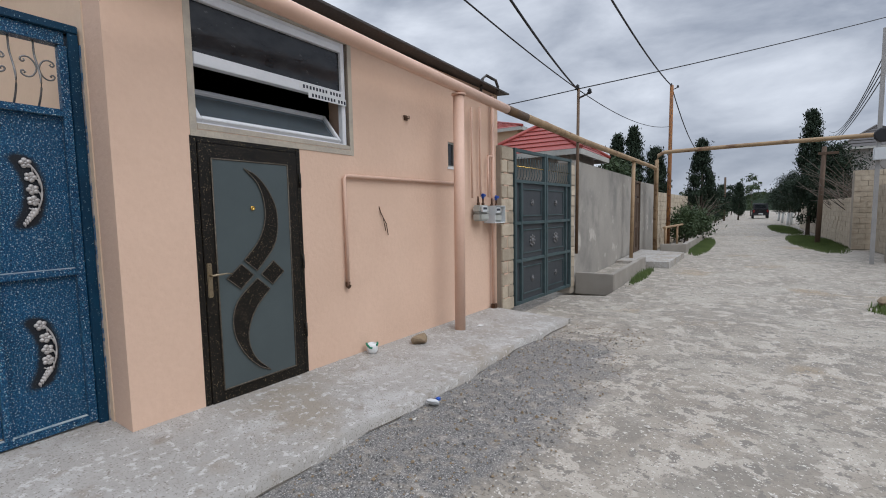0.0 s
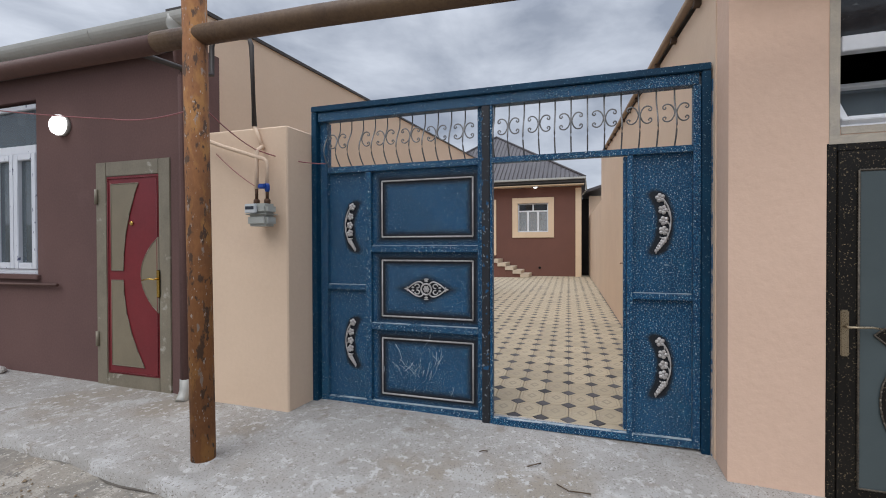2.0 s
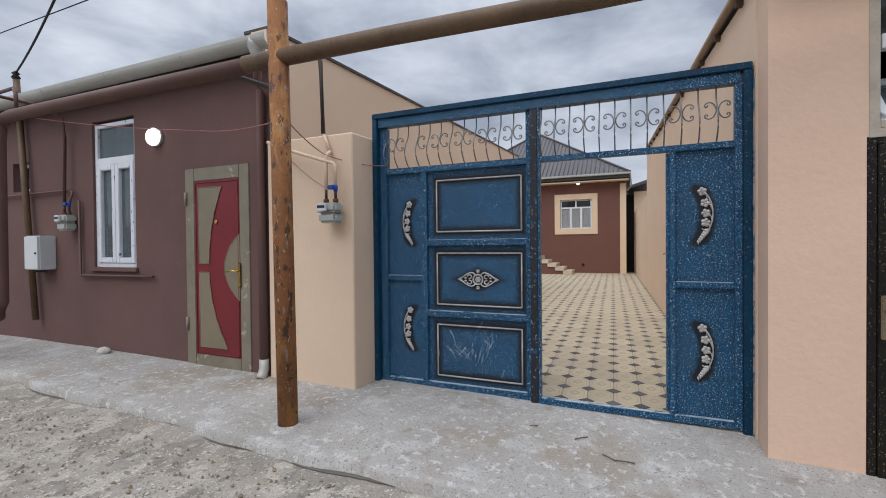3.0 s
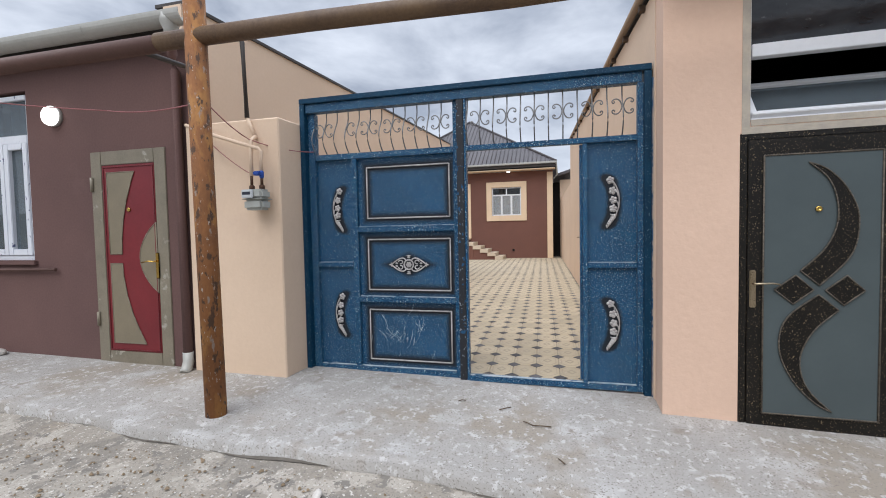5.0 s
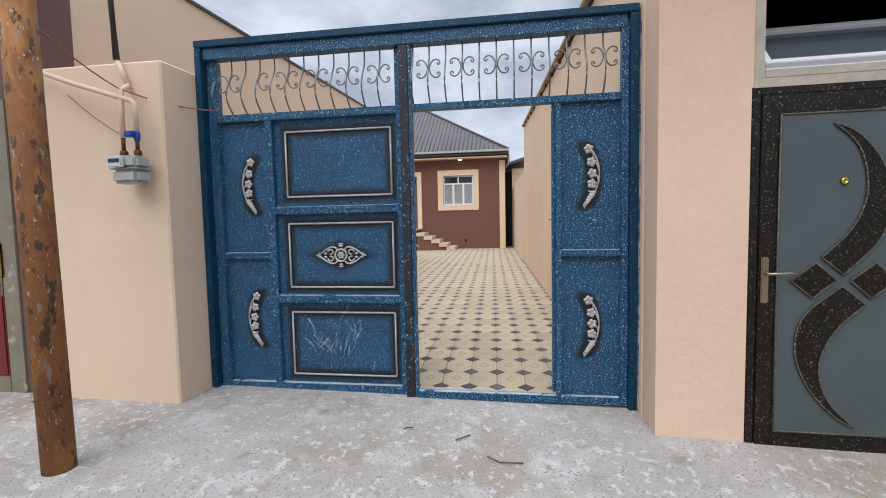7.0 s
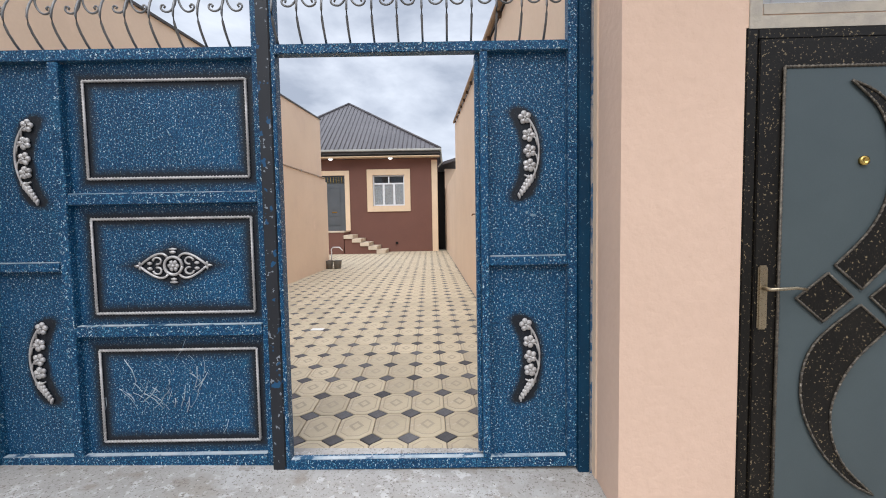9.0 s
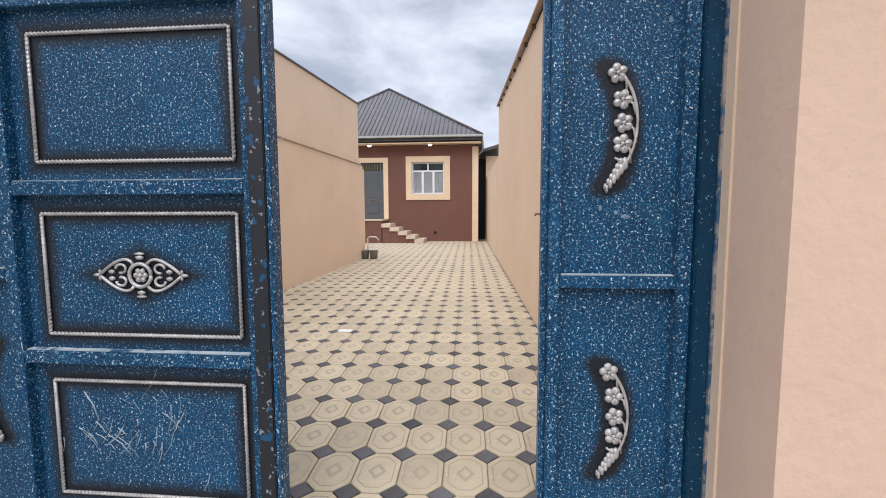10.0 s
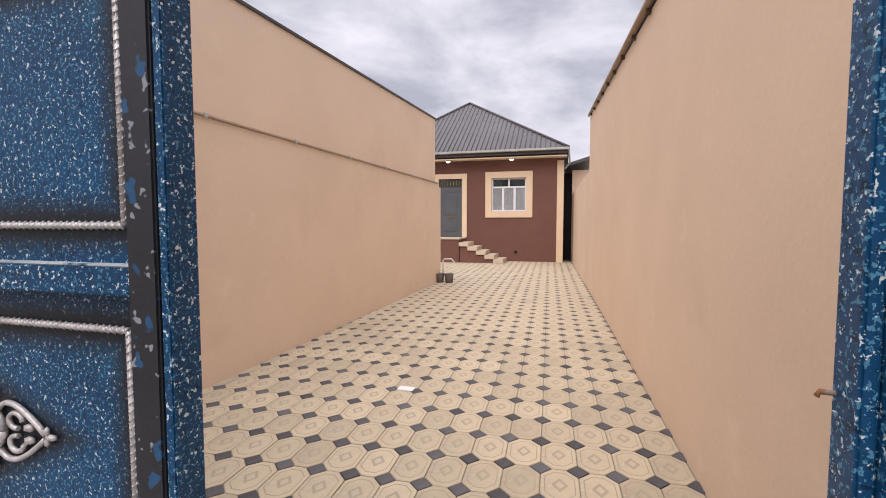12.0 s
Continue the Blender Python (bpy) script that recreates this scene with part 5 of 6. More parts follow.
part("door", box(-3.299, -3.285, -7.31, -6.99, 1.18, 1.63, 0.004), M_METER_W, eb)
part("lock", lathe([(0.014, 0.0), (0.014, 0.012), (0.006, 0.014)], (-3.285, -7.03, 1.4), "x", 10), M_INK, eb)
for k in range(4):
    part("gland", lathe([(0.016, -0.04), (0.016, 0.0)], (-3.41, -7.28 + 0.08 * k, 1.17), "z", 8), M_INK, eb)
op_ = thing("old_pole", "thin rusty steel service pole by the brown wall", "pole", (-3.4, -7.5, 0.4))
part("shaft", tube([(-3.42, -7.36, 0.45), (-3.42, -7.72, 3.9)], 0.04, 10), M_PIPE_TAN, op_)
part("insulator", lathe([(0.03, 0.0), (0.055, 0.03), (0.03, 0.07), (0.05, 0.09), (0.01, 0.13)], (-3.42, -7.73, 3.9)), M_WIRE, op_)


def wire(name, p, q, sag, r, material, label, n=16):
    bm = bmesh.new()
    P, Q = Vector(p), Vector(q)
    tube([P.lerp(Q, i / n) - Vector((0, 0, sag * 4 * (i / n) * (1 - i / n))) for i in range(n + 1)], r, 5, bm)
    return solo(name, bm, material, label, "cable", at=p)


wire("red_wire", (-3.40, -7.2, 3.28), (-3.34, -3.9, 2.74), 0.03, 0.006, M_WIRE_RED, "thin pinkish wire along the brown wall")
wire("red_wire", (-3.34, -3.9, 2.74), (-2.70, -2.18, 2.50), 0.04, 0.006, M_WIRE_RED, "thin pinkish wire tied to the rusty post")
wire("red_wire", (-2.69, -2.10, 2.47), (-3.335, -2.25, 2.34), 0.02, 0.005, M_WIRE_RED, "thin pinkish wire from the rusty post to the gas pipe")
wire("red_wire", (-3.335, -2.25, 2.34), (-3.79, -1.85, 2.27), 0.03, 0.005, M_WIRE_RED, "thin pinkish wire from the gas pipe to the gate")
wire("red_wire", (-3.43, -2.75, 2.35), (-3.36, -2.25, 2.02), 0.02, 0.004, M_WIRE_RED, "thin pinkish wire to the meter")
wire("overhead_wire", (-3.42, -7.73, 4.0), (-1.9, -3.0, 4.15), 0.12, 0.012, M_WIRE, "black overhead service cable")
wire("overhead_wire", (-4.76, -12.0, 5.83), (-4.2, -4.0, 5.4), 0.0, 0.010, M_WIRE, "black overhead cable over the roof")

# rusty post and street pipe
rp_ = thing("pipe_post", "rusty steel post with flaking paint on the pavement", "post", (-2.62, -2.1, 0.0))
part("shaft", tube([(-2.62, -2.08, -0.05), (-2.62, -2.13, 3.4)], 0.078, 20), M_RUST, rp_)
part("collar", lathe([(0.17, 0.0), (0.14, 0.02), (0.10, 0.03), (0.08, 0.035)], (-2.62, -2.08, 0.03)), M_CONC, rp_, "mortar collar at the foot")
gpipe = thing("street_gas_pipe", "long overhead steel gas pipe carried on posts", "pipe", (-2.6, 0, 3.0))
PR = 0.066
part("pipe_run", tube([(-2.62, -9.0, 0.60), (-2.62, -6.55, 0.62), (-2.62, -6.38, 0.68), (-2.62, -6.30, 0.84), (-2.62, -6.28, 2.72), (-2.62, -6.25, 2.86), (-2.62, -6.16, 2.945), (-2.62, -6.02, 2.97), (-2.62, -2.45, 2.95)], PR, 16), M_PIPE_BROWN, gpipe, "brown painted stretch")
part("pipe_run", tube([(-2.60, -2.45, 2.95), (-2.66, -1.2, 2.965), (-2.78, 0.2, 2.985), (-2.83, 0.9, 3.01)], PR + 0.001, 16), M_PIPE_TAN, gpipe, "weathered tan stretch")
part("pipe_run", tube([(-2.83, 0.9, 3.01), (-2.88, 2.0, 3.06), (-2.95, 4.0, 3.07), (-2.95, 6.3, 3.04)], PR, 16), M_PIPE_PINK, gpipe, "pink painted stretch")
part("pipe_run", tube([(-2.95, 6.3, 3.04), (-2.93, 7.0, 3.03)], PR + 0.001, 16), M_PIPE_TAN, gpipe)
part("pipe_run", tube([(-2.93, 7.0, 3.03), (-2.85, 10, 3.0), (-2.6, 17.9, 3.02), (-2.56, 18.3, 3.0), (-2.55, 18.5, 2.9), (-2.55, 18.55, -0.2)], PR, 16), M_PIPE_YEL, gpipe, "faded yellow stretch")
part("pipe_run", tube([(-2.55, 18.7, -0.2), (-2.55, 18.7, 3.3), (-2.50, 18.72, 3.5), (-2.3, 18.75, 3.6), (0, 18.8, 3.62), (4.5, 18.9, 3.63), (9, 19, 3.6)], 0.07, 16), M_PIPE_YEL, gpipe, "faded yellow pipe over the street")
for x, y, m_, nm in ((-3.0, 4.93, M_PIPE_PINK, "pink painted steel pipe post"), (-2.72, 14.9, M_PIPE_YEL, "faded tan steel pipe post")):
    ps = thing("pipe_post", nm, "post", (x, y, gz(y)))
    part("shaft", tube([(x, y, gz(y) - 0.1), (x + 0.04, y - 0.02, 2.97)], 0.07 if y < 10 else 0.055, 16), m_, ps)
    part("cap", lathe([(0.09, 0.0), (0.09, 0.02), (0.075, 0.025)], (x + 0.04, y - 0.02, 2.96)), m_, ps)

# pink house fittings
XF = pose(-3.42, 1.27, 0, 0, 0, -1.6)
cd = thing("conduit", "thin pink painted pipe on the pink wall", "pipe", (0.03, 2.0, 1.9))
part("pipe", tube([(0.03, 1.99, 0.80), (0.03, 1.99, 1.86), (0.03, 2.01, 1.885), (0.03, 2.05, 1.89), (0.03, 4.05, 1.90)], 0.02, 8), M_PIPE_PINK, cd)
part("elbow", tube([(0.03, 1.99, 0.80), (0.03, 1.99, 0.76), (0.05, 1.99, 0.75)], 0.026, 8), M_BRONZE, cd)
wb = thing("wire_stub", "loose wires hanging from the pink wall", "wire", (0.0, 2.55, 1.5))
part("wire", tube([(0.0, 2.52, 1.58), (0.02, 2.53, 1.5), (0.015, 2.62, 1.38), (0.02, 2.64, 1.25)], 0.005, 5), M_BRONZE, wb)
part("wire", tube([(0.0, 2.52, 1.56), (0.02, 2.56, 1.46), (0.02, 2.60, 1.3)], 0.004, 5), M_BRONZE, wb)
hk = thing("wall_hook", "small rusty hook with wire on the pink wall", "hook", (0.0, 3.02, 2.6))
part("plate", box(0.0, 0.02, 2.99, 3.05, 2.6, 2.66, 0.006), M_BRONZE, hk)
part("hook", tube([(0.01, 2.97, 2.65), (0.04, 3.0, 2.62), (0.04, 3.05, 2.62), (0.02, 3.07, 2.66)], 0.006, 6), M_BRONZE, hk)
gas_meter(0.0, 4.62, 1.36, "grey gas meter with brass fittings on the pink wall")
gas_meter(0.02, 5.0, 1.34, "grey gas meter in a clear plastic cover", cover=True)
rs = thing("riser_pipes", "pink painted gas riser pipes up the wall", "pipe", (0.05, 4.8, 1.5))
for y, z0, z1, r in ((4.45, 1.70, 3.0, 0.014), (4.69, 1.72, 3.05, 0.016), (4.93, 1.72, 2.35, 0.016), (5.08, -0.1, 3.3, 0.028)):
    part("riser", tube([(0.06, y, z0), (0.06, y, z1)], r, 8), M_PIPE_PINK, rs)
part("bridge", tube([(0.06, 4.93, 2.35), (0.06, 5.08, 2.36)], 0.016, 8), M_PIPE_PINK, rs)
part("bend", tube([(0.06, 4.7, 3.2), (0.10, 4.72, 3.46), (0.12, 4.8, 3.52), (0.14, 5.05, 3.50), (0.14, 5.12, 3.42), (0.14, 5.12, 3.3)], 0.022, 8), M_ROOF_EDGE, rs, "dark bent vent pipe over the roof edge")
part("foot", box(0.03, 0.10, 5.03, 5.13, -0.1, 0.02, 0.01), M_BRONZE, rs)
XF = Matrix.Identity(4)

# ---- next plot along the street: stone pier, teal gate, grey wall ----
g0, g1 = Vector((-3.14, 6.98, 0)), Vector((-2.93, 9.42, 0))
XF = Matrix.Translation(g0) @ pose(0, 0, 0, 0, 0, -math.degrees(math.atan2(g1.x - g0.x, g1.y - g0.y)))
GW, GB2, GT2 = 2.42, -0.16, 2.56
pier_ob = solo("wall_stone_pier", box(-0.36, -0.012, -0.42, -0.03, -0.3, 2.56), M_MORTAR, "rough limestone block gate pier", "wall", kind="structure")
for k in range(13):
    z0 = -0.16 + k * 0.208
    for j in range(2 if k % 2 else 1):
        y0, y1 = ((-0.42, -0.235), (-0.225, -0.03))[j] if k % 2 else (-0.42, -0.03)
        b_ = box(-0.37, random.uniform(-0.004, 0.012), y0 + 0.004, y1 - 0.004, z0 + 0.006, z0 + 0.2, 0.008)
        part("brick", b_, M_STONE, pier_ob)
g2 = thing("gate", "closed dark teal-grey steel double gate with lion-head style bosses", "gate", (0, 1.2, GB2))
for y0, y1 in ((0.0, 0.06), (GW - 0.06, GW), (GW / 2 - 0.07, GW / 2 - 0.01), (GW / 2 + 0.01, GW / 2 + 0.07), (0.22, 0.27), (GW - 0.27, GW - 0.22)):
    part("stile", box(-0.04, 0.02, y0, y1, GB2 + 0.02, GT2 if y0 < 0.1 or y0 > GW - 0.1 or abs((y0 + y1) / 2 - GW / 2) < 0.1 else 1.98, 0.004), M_G2_DUST, g2)
for z in (GB2 + 0.02, 0.60, 1.26, 1.98, GT2 - 0.06):
    part("rail", box(-0.035, 0.016, 0.062, GW - 0.062, z, z + 0.055, 0.004), M_G2_DUST, g2)
part("sheet", box(-0.034, -0.028, 0.03, GW - 0.03, GB2 + 0.04, 1.99), M_G2, g2)
for y0, y1 in ((0.28, GW / 2 - 0.08), (GW / 2 + 0.08, GW - 0.28)):
    for z0, z1 in ((GB2 + 0.13, 0.55), (0.70, 1.21), (1.36, 1.93)):
        pn = part("panel", frame_bm(-0.03, -0.012, y0 + 0.05, y1 - 0.05, z0 + 0.04, z1 - 0.04, 0.022, 0.003), M_G2_DUST, g2)
        bm = bmesh.new()
        yc, zc = (y0 + y1) / 2, (z0 + z1) / 2
        rr = 0.085 if 0.8 < zc < 1.2 else 0.045
        for k in range(8):
            blob((-0.018, yc + rr * math.cos(k * math.tau / 8), zc + rr * math.sin(k * math.tau / 8)), (0.016, rr * 0.36, rr * 0.36), bm)
        blob((-0.012, yc, zc), (0.024, rr * 0.7, rr * 0.8), bm)
        part("ornament", bm, M_G2_CAST, pn, "grey cast boss")
for k in range(22):
    y = 0.10 + k * (GW - 0.2) / 21
    if abs(y - GW / 2) < 0.07:
        continue
    part("bar", tube([(-0.02 + 0.06 * math.sin(math.pi * min(1, 1.3 * t)) * (1 - t), y, 2.03 + 0.4 * t) for t in [i / 6 for i in range(7)]], 0.007, 5), M_G2_DUST, g2)
part("top_band", tube([(0.0, 0.07, 2.26), (0.0, GW - 0.07, 2.26)], 0.007, 5), M_BRASS, g2)
pier2 = solo("wall_stone_pier_far", box(-0.3, -0.01, GW + 0.01, GW + 0.22, -0.3, 2.5), M_MORTAR, "narrow limestone gate pier", "wall", kind="structure")
for k in range(12):
    z0 = -0.16 + k * 0.218
    part("brick", box(-0.31, random.uniform(-0.004, 0.012), GW + 0.012, GW + 0.218, z0 + 0.005, z0 + 0.21, 0.008), M_STONE, pier2)
XF = Matrix.Identity(4)
solo("wall_grey", prism([(-2.98, 9.66), (-3.0, 16.8), (-3.3, 16.8), (-3.3, 9.66)], "z", -0.3, 2.58), M_GREYWALL, "grey cement rendered street wall with damp stains", "wall", kind="structure")
solo("wall_grey_far", prism([(-2.98, 18.0), (-2.9, 21.0), (-3.3, 21.0), (-3.3, 18.0)], "z", -0.3, 2.5), M_GREYWALL, "grey cement rendered street wall", "wall", kind="structure")
wd = thing("door_4", "old brown wooden double door with upper panes", "door", (-3.0, 16.9, -0.1), kind="structure")
part("door_frame", frame_bm(-3.1, -2.99, 16.82, 17.98, -0.1, 2.5, 0.07), M_WOOD, wd)
for y0 in (16.9, 17.41):
    lf = part("leaf", box(-3.08, -3.02, y0, y0 + 0.49, -0.03, 1.9, 0.004), M_WOOD, wd)
    for z0 in (0.1, 1.0):
        part("panel", frame_bm(-3.02, -3.005, y0 + 0.08, y0 + 0.41, z0, z0 + 0.75, 0.03), M_WOOD, lf)
    part("top_panel", box(-3.07, -3.03, y0, y0 + 0.49, 1.95, 2.42), M_WOOD, wd)
cb = box(-2.93, -2.12, 9.75, 9.87, -0.35, 0.12, 0.012)
box(-2.24, -2.12, 9.872, 13.8, -0.35, 0.12, 0.012, cb)
solo("planter_curb", cb, M_CURB, "grey cement planter kerb before the wall", "kerb", at=(-2.2, 9.8, -0.15), kind="structure")
solo("planter_soil", box(-2.98, -2.24, 9.87, 18.4, -0.4, -0.12), M_ROAD, "dry earth in the planter", "soil", kind="structure")
solo("entry_slab", prism([(-2.95, 13.9), (-1.55, 14.1), (-1.45, 17.4), (-2.95, 18.2)], "z", -0.35, -0.04), M_CONC, "pale concrete entry slab", "slab", kind="structure")
solo("planter_curb_far", prism([(-2.4, 18.9), (-1.55, 19.2), (-1.35, 27), (-1.5, 27), (-1.7, 19.4), (-2.4, 19.1)], "z", -0.35, 0.12, bevel=0.01), M_CURB, "grey cement planter kerb", "kerb", kind="structure")
rl = thing("low_rail", "low pipe rail along the planter", "rail", (-2.2, 19.5, 0.3))
part("bar", tube([(-2.3, 19.0, 0.75), (-1.9, 24, 0.75)], 0.05, 8), M_PIPE_YEL, rl)
for y in (19.2, 21.5, 24):
    part("post", tube([(-2.28 + 0.08 * (y - 19), y, -0.2), (-2.28 + 0.08 * (y - 19), y, 0.75)], 0.045, 8), M_PIPE_YEL, rl)
for x, y, h, m_, nm, r in ((-2.88, 9.66, 4.05, M_PIPE_TAN, "thin dark steel electric pole by the teal gate", 0.035), (-2.45, 21.6, 6.7, M_RUST, "tall rusty steel electric pole", 0.085)):
    po = thing("electric_pole", nm, "pole", (x, y, -0.15))
    part("shaft", tube([(x, y, -0.2 if r > 0.05 else 0.55), (x + 0.02, y, h)], r, 10, r2=r * 0.85), m_, po)
    part("bracket", tube([(x, y, h - 0.2), (x + 0.3, y, h - 0.1)], 0.02, 6), M_ROOF_EDGE, po)
    for dz in (0.0, -0.12):
        part("insulator", lathe([(0.02, 0.0), (0.05, 0.03), (0.03, 0.06), (0.045, 0.08), (0.01, 0.12)], (x + (0.25 if dz else 0.0), y, h + dz - 0.02)), M_WIRE, po)
P2, P3 = Vector((-2.88, 9.66, 4.05)), Vector((-2.45, 21.6, 6.7))


def past(p, q, k):
    """A point on the line from p through q, k times as far."""
    return Vector(p) + (Vector(q) - Vector(p)) * k


wire("overhead_wire", P2, past(P2, (-2.2, 5.0, 3.95), 1.6), 0.12, 0.016, M_WIRE, "black twisted overhead service cable")
wire("overhead_wire", P2, past(P2, (-2.44, 4.0, 3.64), 1.3) + Vector((0, 0, 0.15)), 0.05, 0.010, M_WIRE, "thin black overhead service cable")
wire("overhead_wire", P3, past(P3, (-2.15, 10.0, 5.8), 1.5), 0.25, 0.022, M_WIRE, "black overhead street cable")
wire("overhead_wire", P3, (-1.84, 40.0, 5.6), 1.1, 0.022, M_WIRE, "black sagging overhead street cable")
wire("overhead_wire", P2, past(P2, (3.41, 18.0, 6.91), 1.6), 0.1, 0.012, M_WIRE, "thin black cable across the street")
wire("overhead_wire", P2, (-8.5, 9.0, 3.7), 0.05, 0.011, M_WIRE, "thin black cable to the house")
wire("overhead_wire", P2, (-2.42, 21.6, 5.0), 0.3, 0.010, M_WIRE, "thin black cable between the poles")
for k in range(4):
    wire("overhead_wire", (3.5, 17.6, 5.4 + 0.25 * k), (4.9 + 0.3 * k, 45.0, 5.9 + 0.4 * k), 0.9, 0.016, M_WIRE, "black street cable in a bundle")


def hip_house(x0, x1, y0, y1, zw, zr, m_wall, m_roof, label):
    h = thing("house", label, "house", ((x0 + x1) / 2, (y0 + y1) / 2, -0.2))
    part("wall", box(x0, x1, y0, y1, -0.3, zw), m_wall, h)
    bm = bmesh.new()
    o = 0.4
    cx, cy = (x0 + x1) / 2, (y0 + y1) / 2
    lo = [bm.verts.new(p) for p in ((x0 - o, y0 - o, zw), (x1 + o, y0 - o, zw), (x1 + o, y1 + o, zw), (x0 - o, y1 + o, zw))]
    t = bm.verts.new((cx, cy, zr))
    for i in range(4):
        bm.faces.new((lo[i], lo[(i + 1) % 4], t))
    bm.faces.new(lo[::-1])
    rf = part("roof", bm, m_roof, h)
    for c in ((x0 - o, y0 - o), (x1 + o, y0 - o), (x1 + o, y1 + o), (x0 - o, y1 + o)):
        part("ridge_cap", tube([(*c, zw + 0.02), (cx, cy, zr + 0.02)], 0.07, 6), m_roof, rf)
    n = 7
    for k in range(1, n):
        f_ = k / n
        z = zw + (zr - zw) * f_ + 0.012
        hx, hy_ = (x1 - x0 + 2 * o) / 2 * (1 - f_), (y1 - y0 + 2 * o) / 2 * (1 - f_)
        part("tile_course", tube([(cx - hx, cy - hy_, z), (cx + hx, cy - hy_, z), (cx + hx, cy + hy_, z)], 0.03, 4), m_roof, rf)
    part("eave_board", frame_z(x0 - o, x1 + o, y0 - o, y1 + o, zw - 0.16, zw - 0.01), M_GUTTER, h, "pale eave board")
    return h


def frame_z(x0, x1, y0, y1, z0, z1):
    bm = box(x0, x1, y0, y0 + 0.05, z0, z1)
    box(x0, x1, y1 - 0.05, y1, z0, z1, 0, bm)
    box(x1 - 0.05, x1, y0 + 0.05, y1 - 0.05, z0, z1, 0, bm)
    box(x0, x0 + 0.05, y0 + 0.05, y1 - 0.05, z0, z1, 0, bm)
    return bm


hip_house(-6.5, -4.0, 12.8, 15.3, 3.2, 4.3, M_GREYWALL, M_REDROOF, "low house with red metal tile roof behind the wall")
hip_house(-13.5, -8.5, 19.3, 24.3, 5.3, 6.25, M_TRIM, M_REDROOF, "cream house with dark red hipped roof")
hip_house(5.9, 10.5, 40, 48, 5.3, 7.1, M_HILL, M_ROOF_EDGE, "grey two-storey house with dark gabled roof")


# ---- plants ----
def leaf_cloud(name, centres, size, n_each, spread, material, parent, seed, up=0.0):
    """Many small leaf quads scattered round a list of clump centres."""
    rng_ = np.random.RandomState(seed)
    c = np.repeat(np.array(centres), n_each, axis=0)
    c = c + rng_.normal(size=c.shape) * spread
    n = len(c)
    d = rng_.normal(size=(n, 3))
    d[:, 2] += up
    d /= np.linalg.norm(d, axis=1)[:, None]
    e = np.cross(d, rng_.normal(size=(n, 3)))
    e /= np.linalg.norm(e, axis=1)[:, None]
    s = size * rng_.uniform(0.6, 1.4, size=(n, 1))
    v = np.stack((c - d * s, c + e * s * 0.35, c + d * s, c - e * s * 0.35), 1).reshape(-1, 3) - np.array(ORIGIN[parent.name])
    me = bpy.data.meshes.new(name)
    me.from_pydata(v.tolist(), [], np.arange(4 * n).reshape(-1, 4).tolist())
    me.materials.append(material)
    ob = new(name, me)
    ob.parent = parent
    ORIGIN[ob.name] = ORIGIN[parent.name]
    return ob


def cypress(x, y, h, r, seed, label="tall dark columnar cypress tree", m=M_LEAF):
    rng_ = random.Random(seed)
    t = thing("cypress_tree", label, "tree", (x, y, -0.15), group="cypress trees")
    part("trunk", tube([(x, y, -0.3), (x + 0.05, y, h * 0.5), (x, y, h * 0.9)], 0.12, 7, r2=0.02), M_BARK, t)
    cs = []
    for k in range(170):
        f_ = rng_.random() ** 0.85
        rad = r * (0.35 + 0.65 * min(1, f_ * 4)) * (1 - f_) ** 0.6 * rng_.uniform(0.55, 1.1)
        a_ = rng_.random() * math.tau
        cs.append((x + rad * math.cos(a_), y + rad * math.sin(a_), 0.5 + f_ * (h - 0.6)))
    leaf_cloud("crown", cs, 0.085, 70, 0.13, m, t, seed, up=1.6)


def bushy(name, x, y, h, r, z0, seed, label, m=M_LEAF, n=80, leaf=0.075, lime=False, each=70):
    rng_ = random.Random(seed)
    t = thing(name, label, "tree" if "tree" in name else "shrub", (x, y, -0.15))
    tr = part("trunk", tube([(x, y, -0.3), (x + 0.1, y, h * 0.35), (x, y + 0.1, h * 0.7)], 0.10 if "tree" in name else 0.04, 7, r2=0.03), M_BARK, t)
    for k in range(5):
        a_ = k * 1.3
        part("limb", tube([(x + 0.05, y, h * (0.25 + 0.06 * k)), (x + 0.35 * r * math.cos(a_), y + 0.35 * r * math.sin(a_), h * (0.45 + 0.06 * k)), (x + 0.8 * r * math.cos(a_), y + 0.8 * r * math.sin(a_), h * (0.6 + 0.06 * k))], 0.04, 5, r2=0.01), M_BARK, t)
    if lime:
        part("whitewash", tube([(x, y, -0.3), (x + 0.085, y, 0.9)], 0.108, 8), M_LIME, t, "whitewashed trunk foot")
    cs = []
    for k in range(n):
        a_, b_ = rng_.random() * math.tau, math.acos(rng_.uniform(-0.8, 1))
        q = r * rng_.random() ** 0.4 * (0.75 + 0.35 * math.sin(3 * a_ + seed))
        cs.append((x + q * math.sin(b_) * math.cos(a_), y + q * math.sin(b_) * math.sin(a_), z0 + (h - z0) * (0.5 + 0.5 * math.cos(b_) * rng_.uniform(0.6, 1.05))))
    leaf_cloud("crown", cs, leaf, each, 0.2, m, t, seed)
    return t


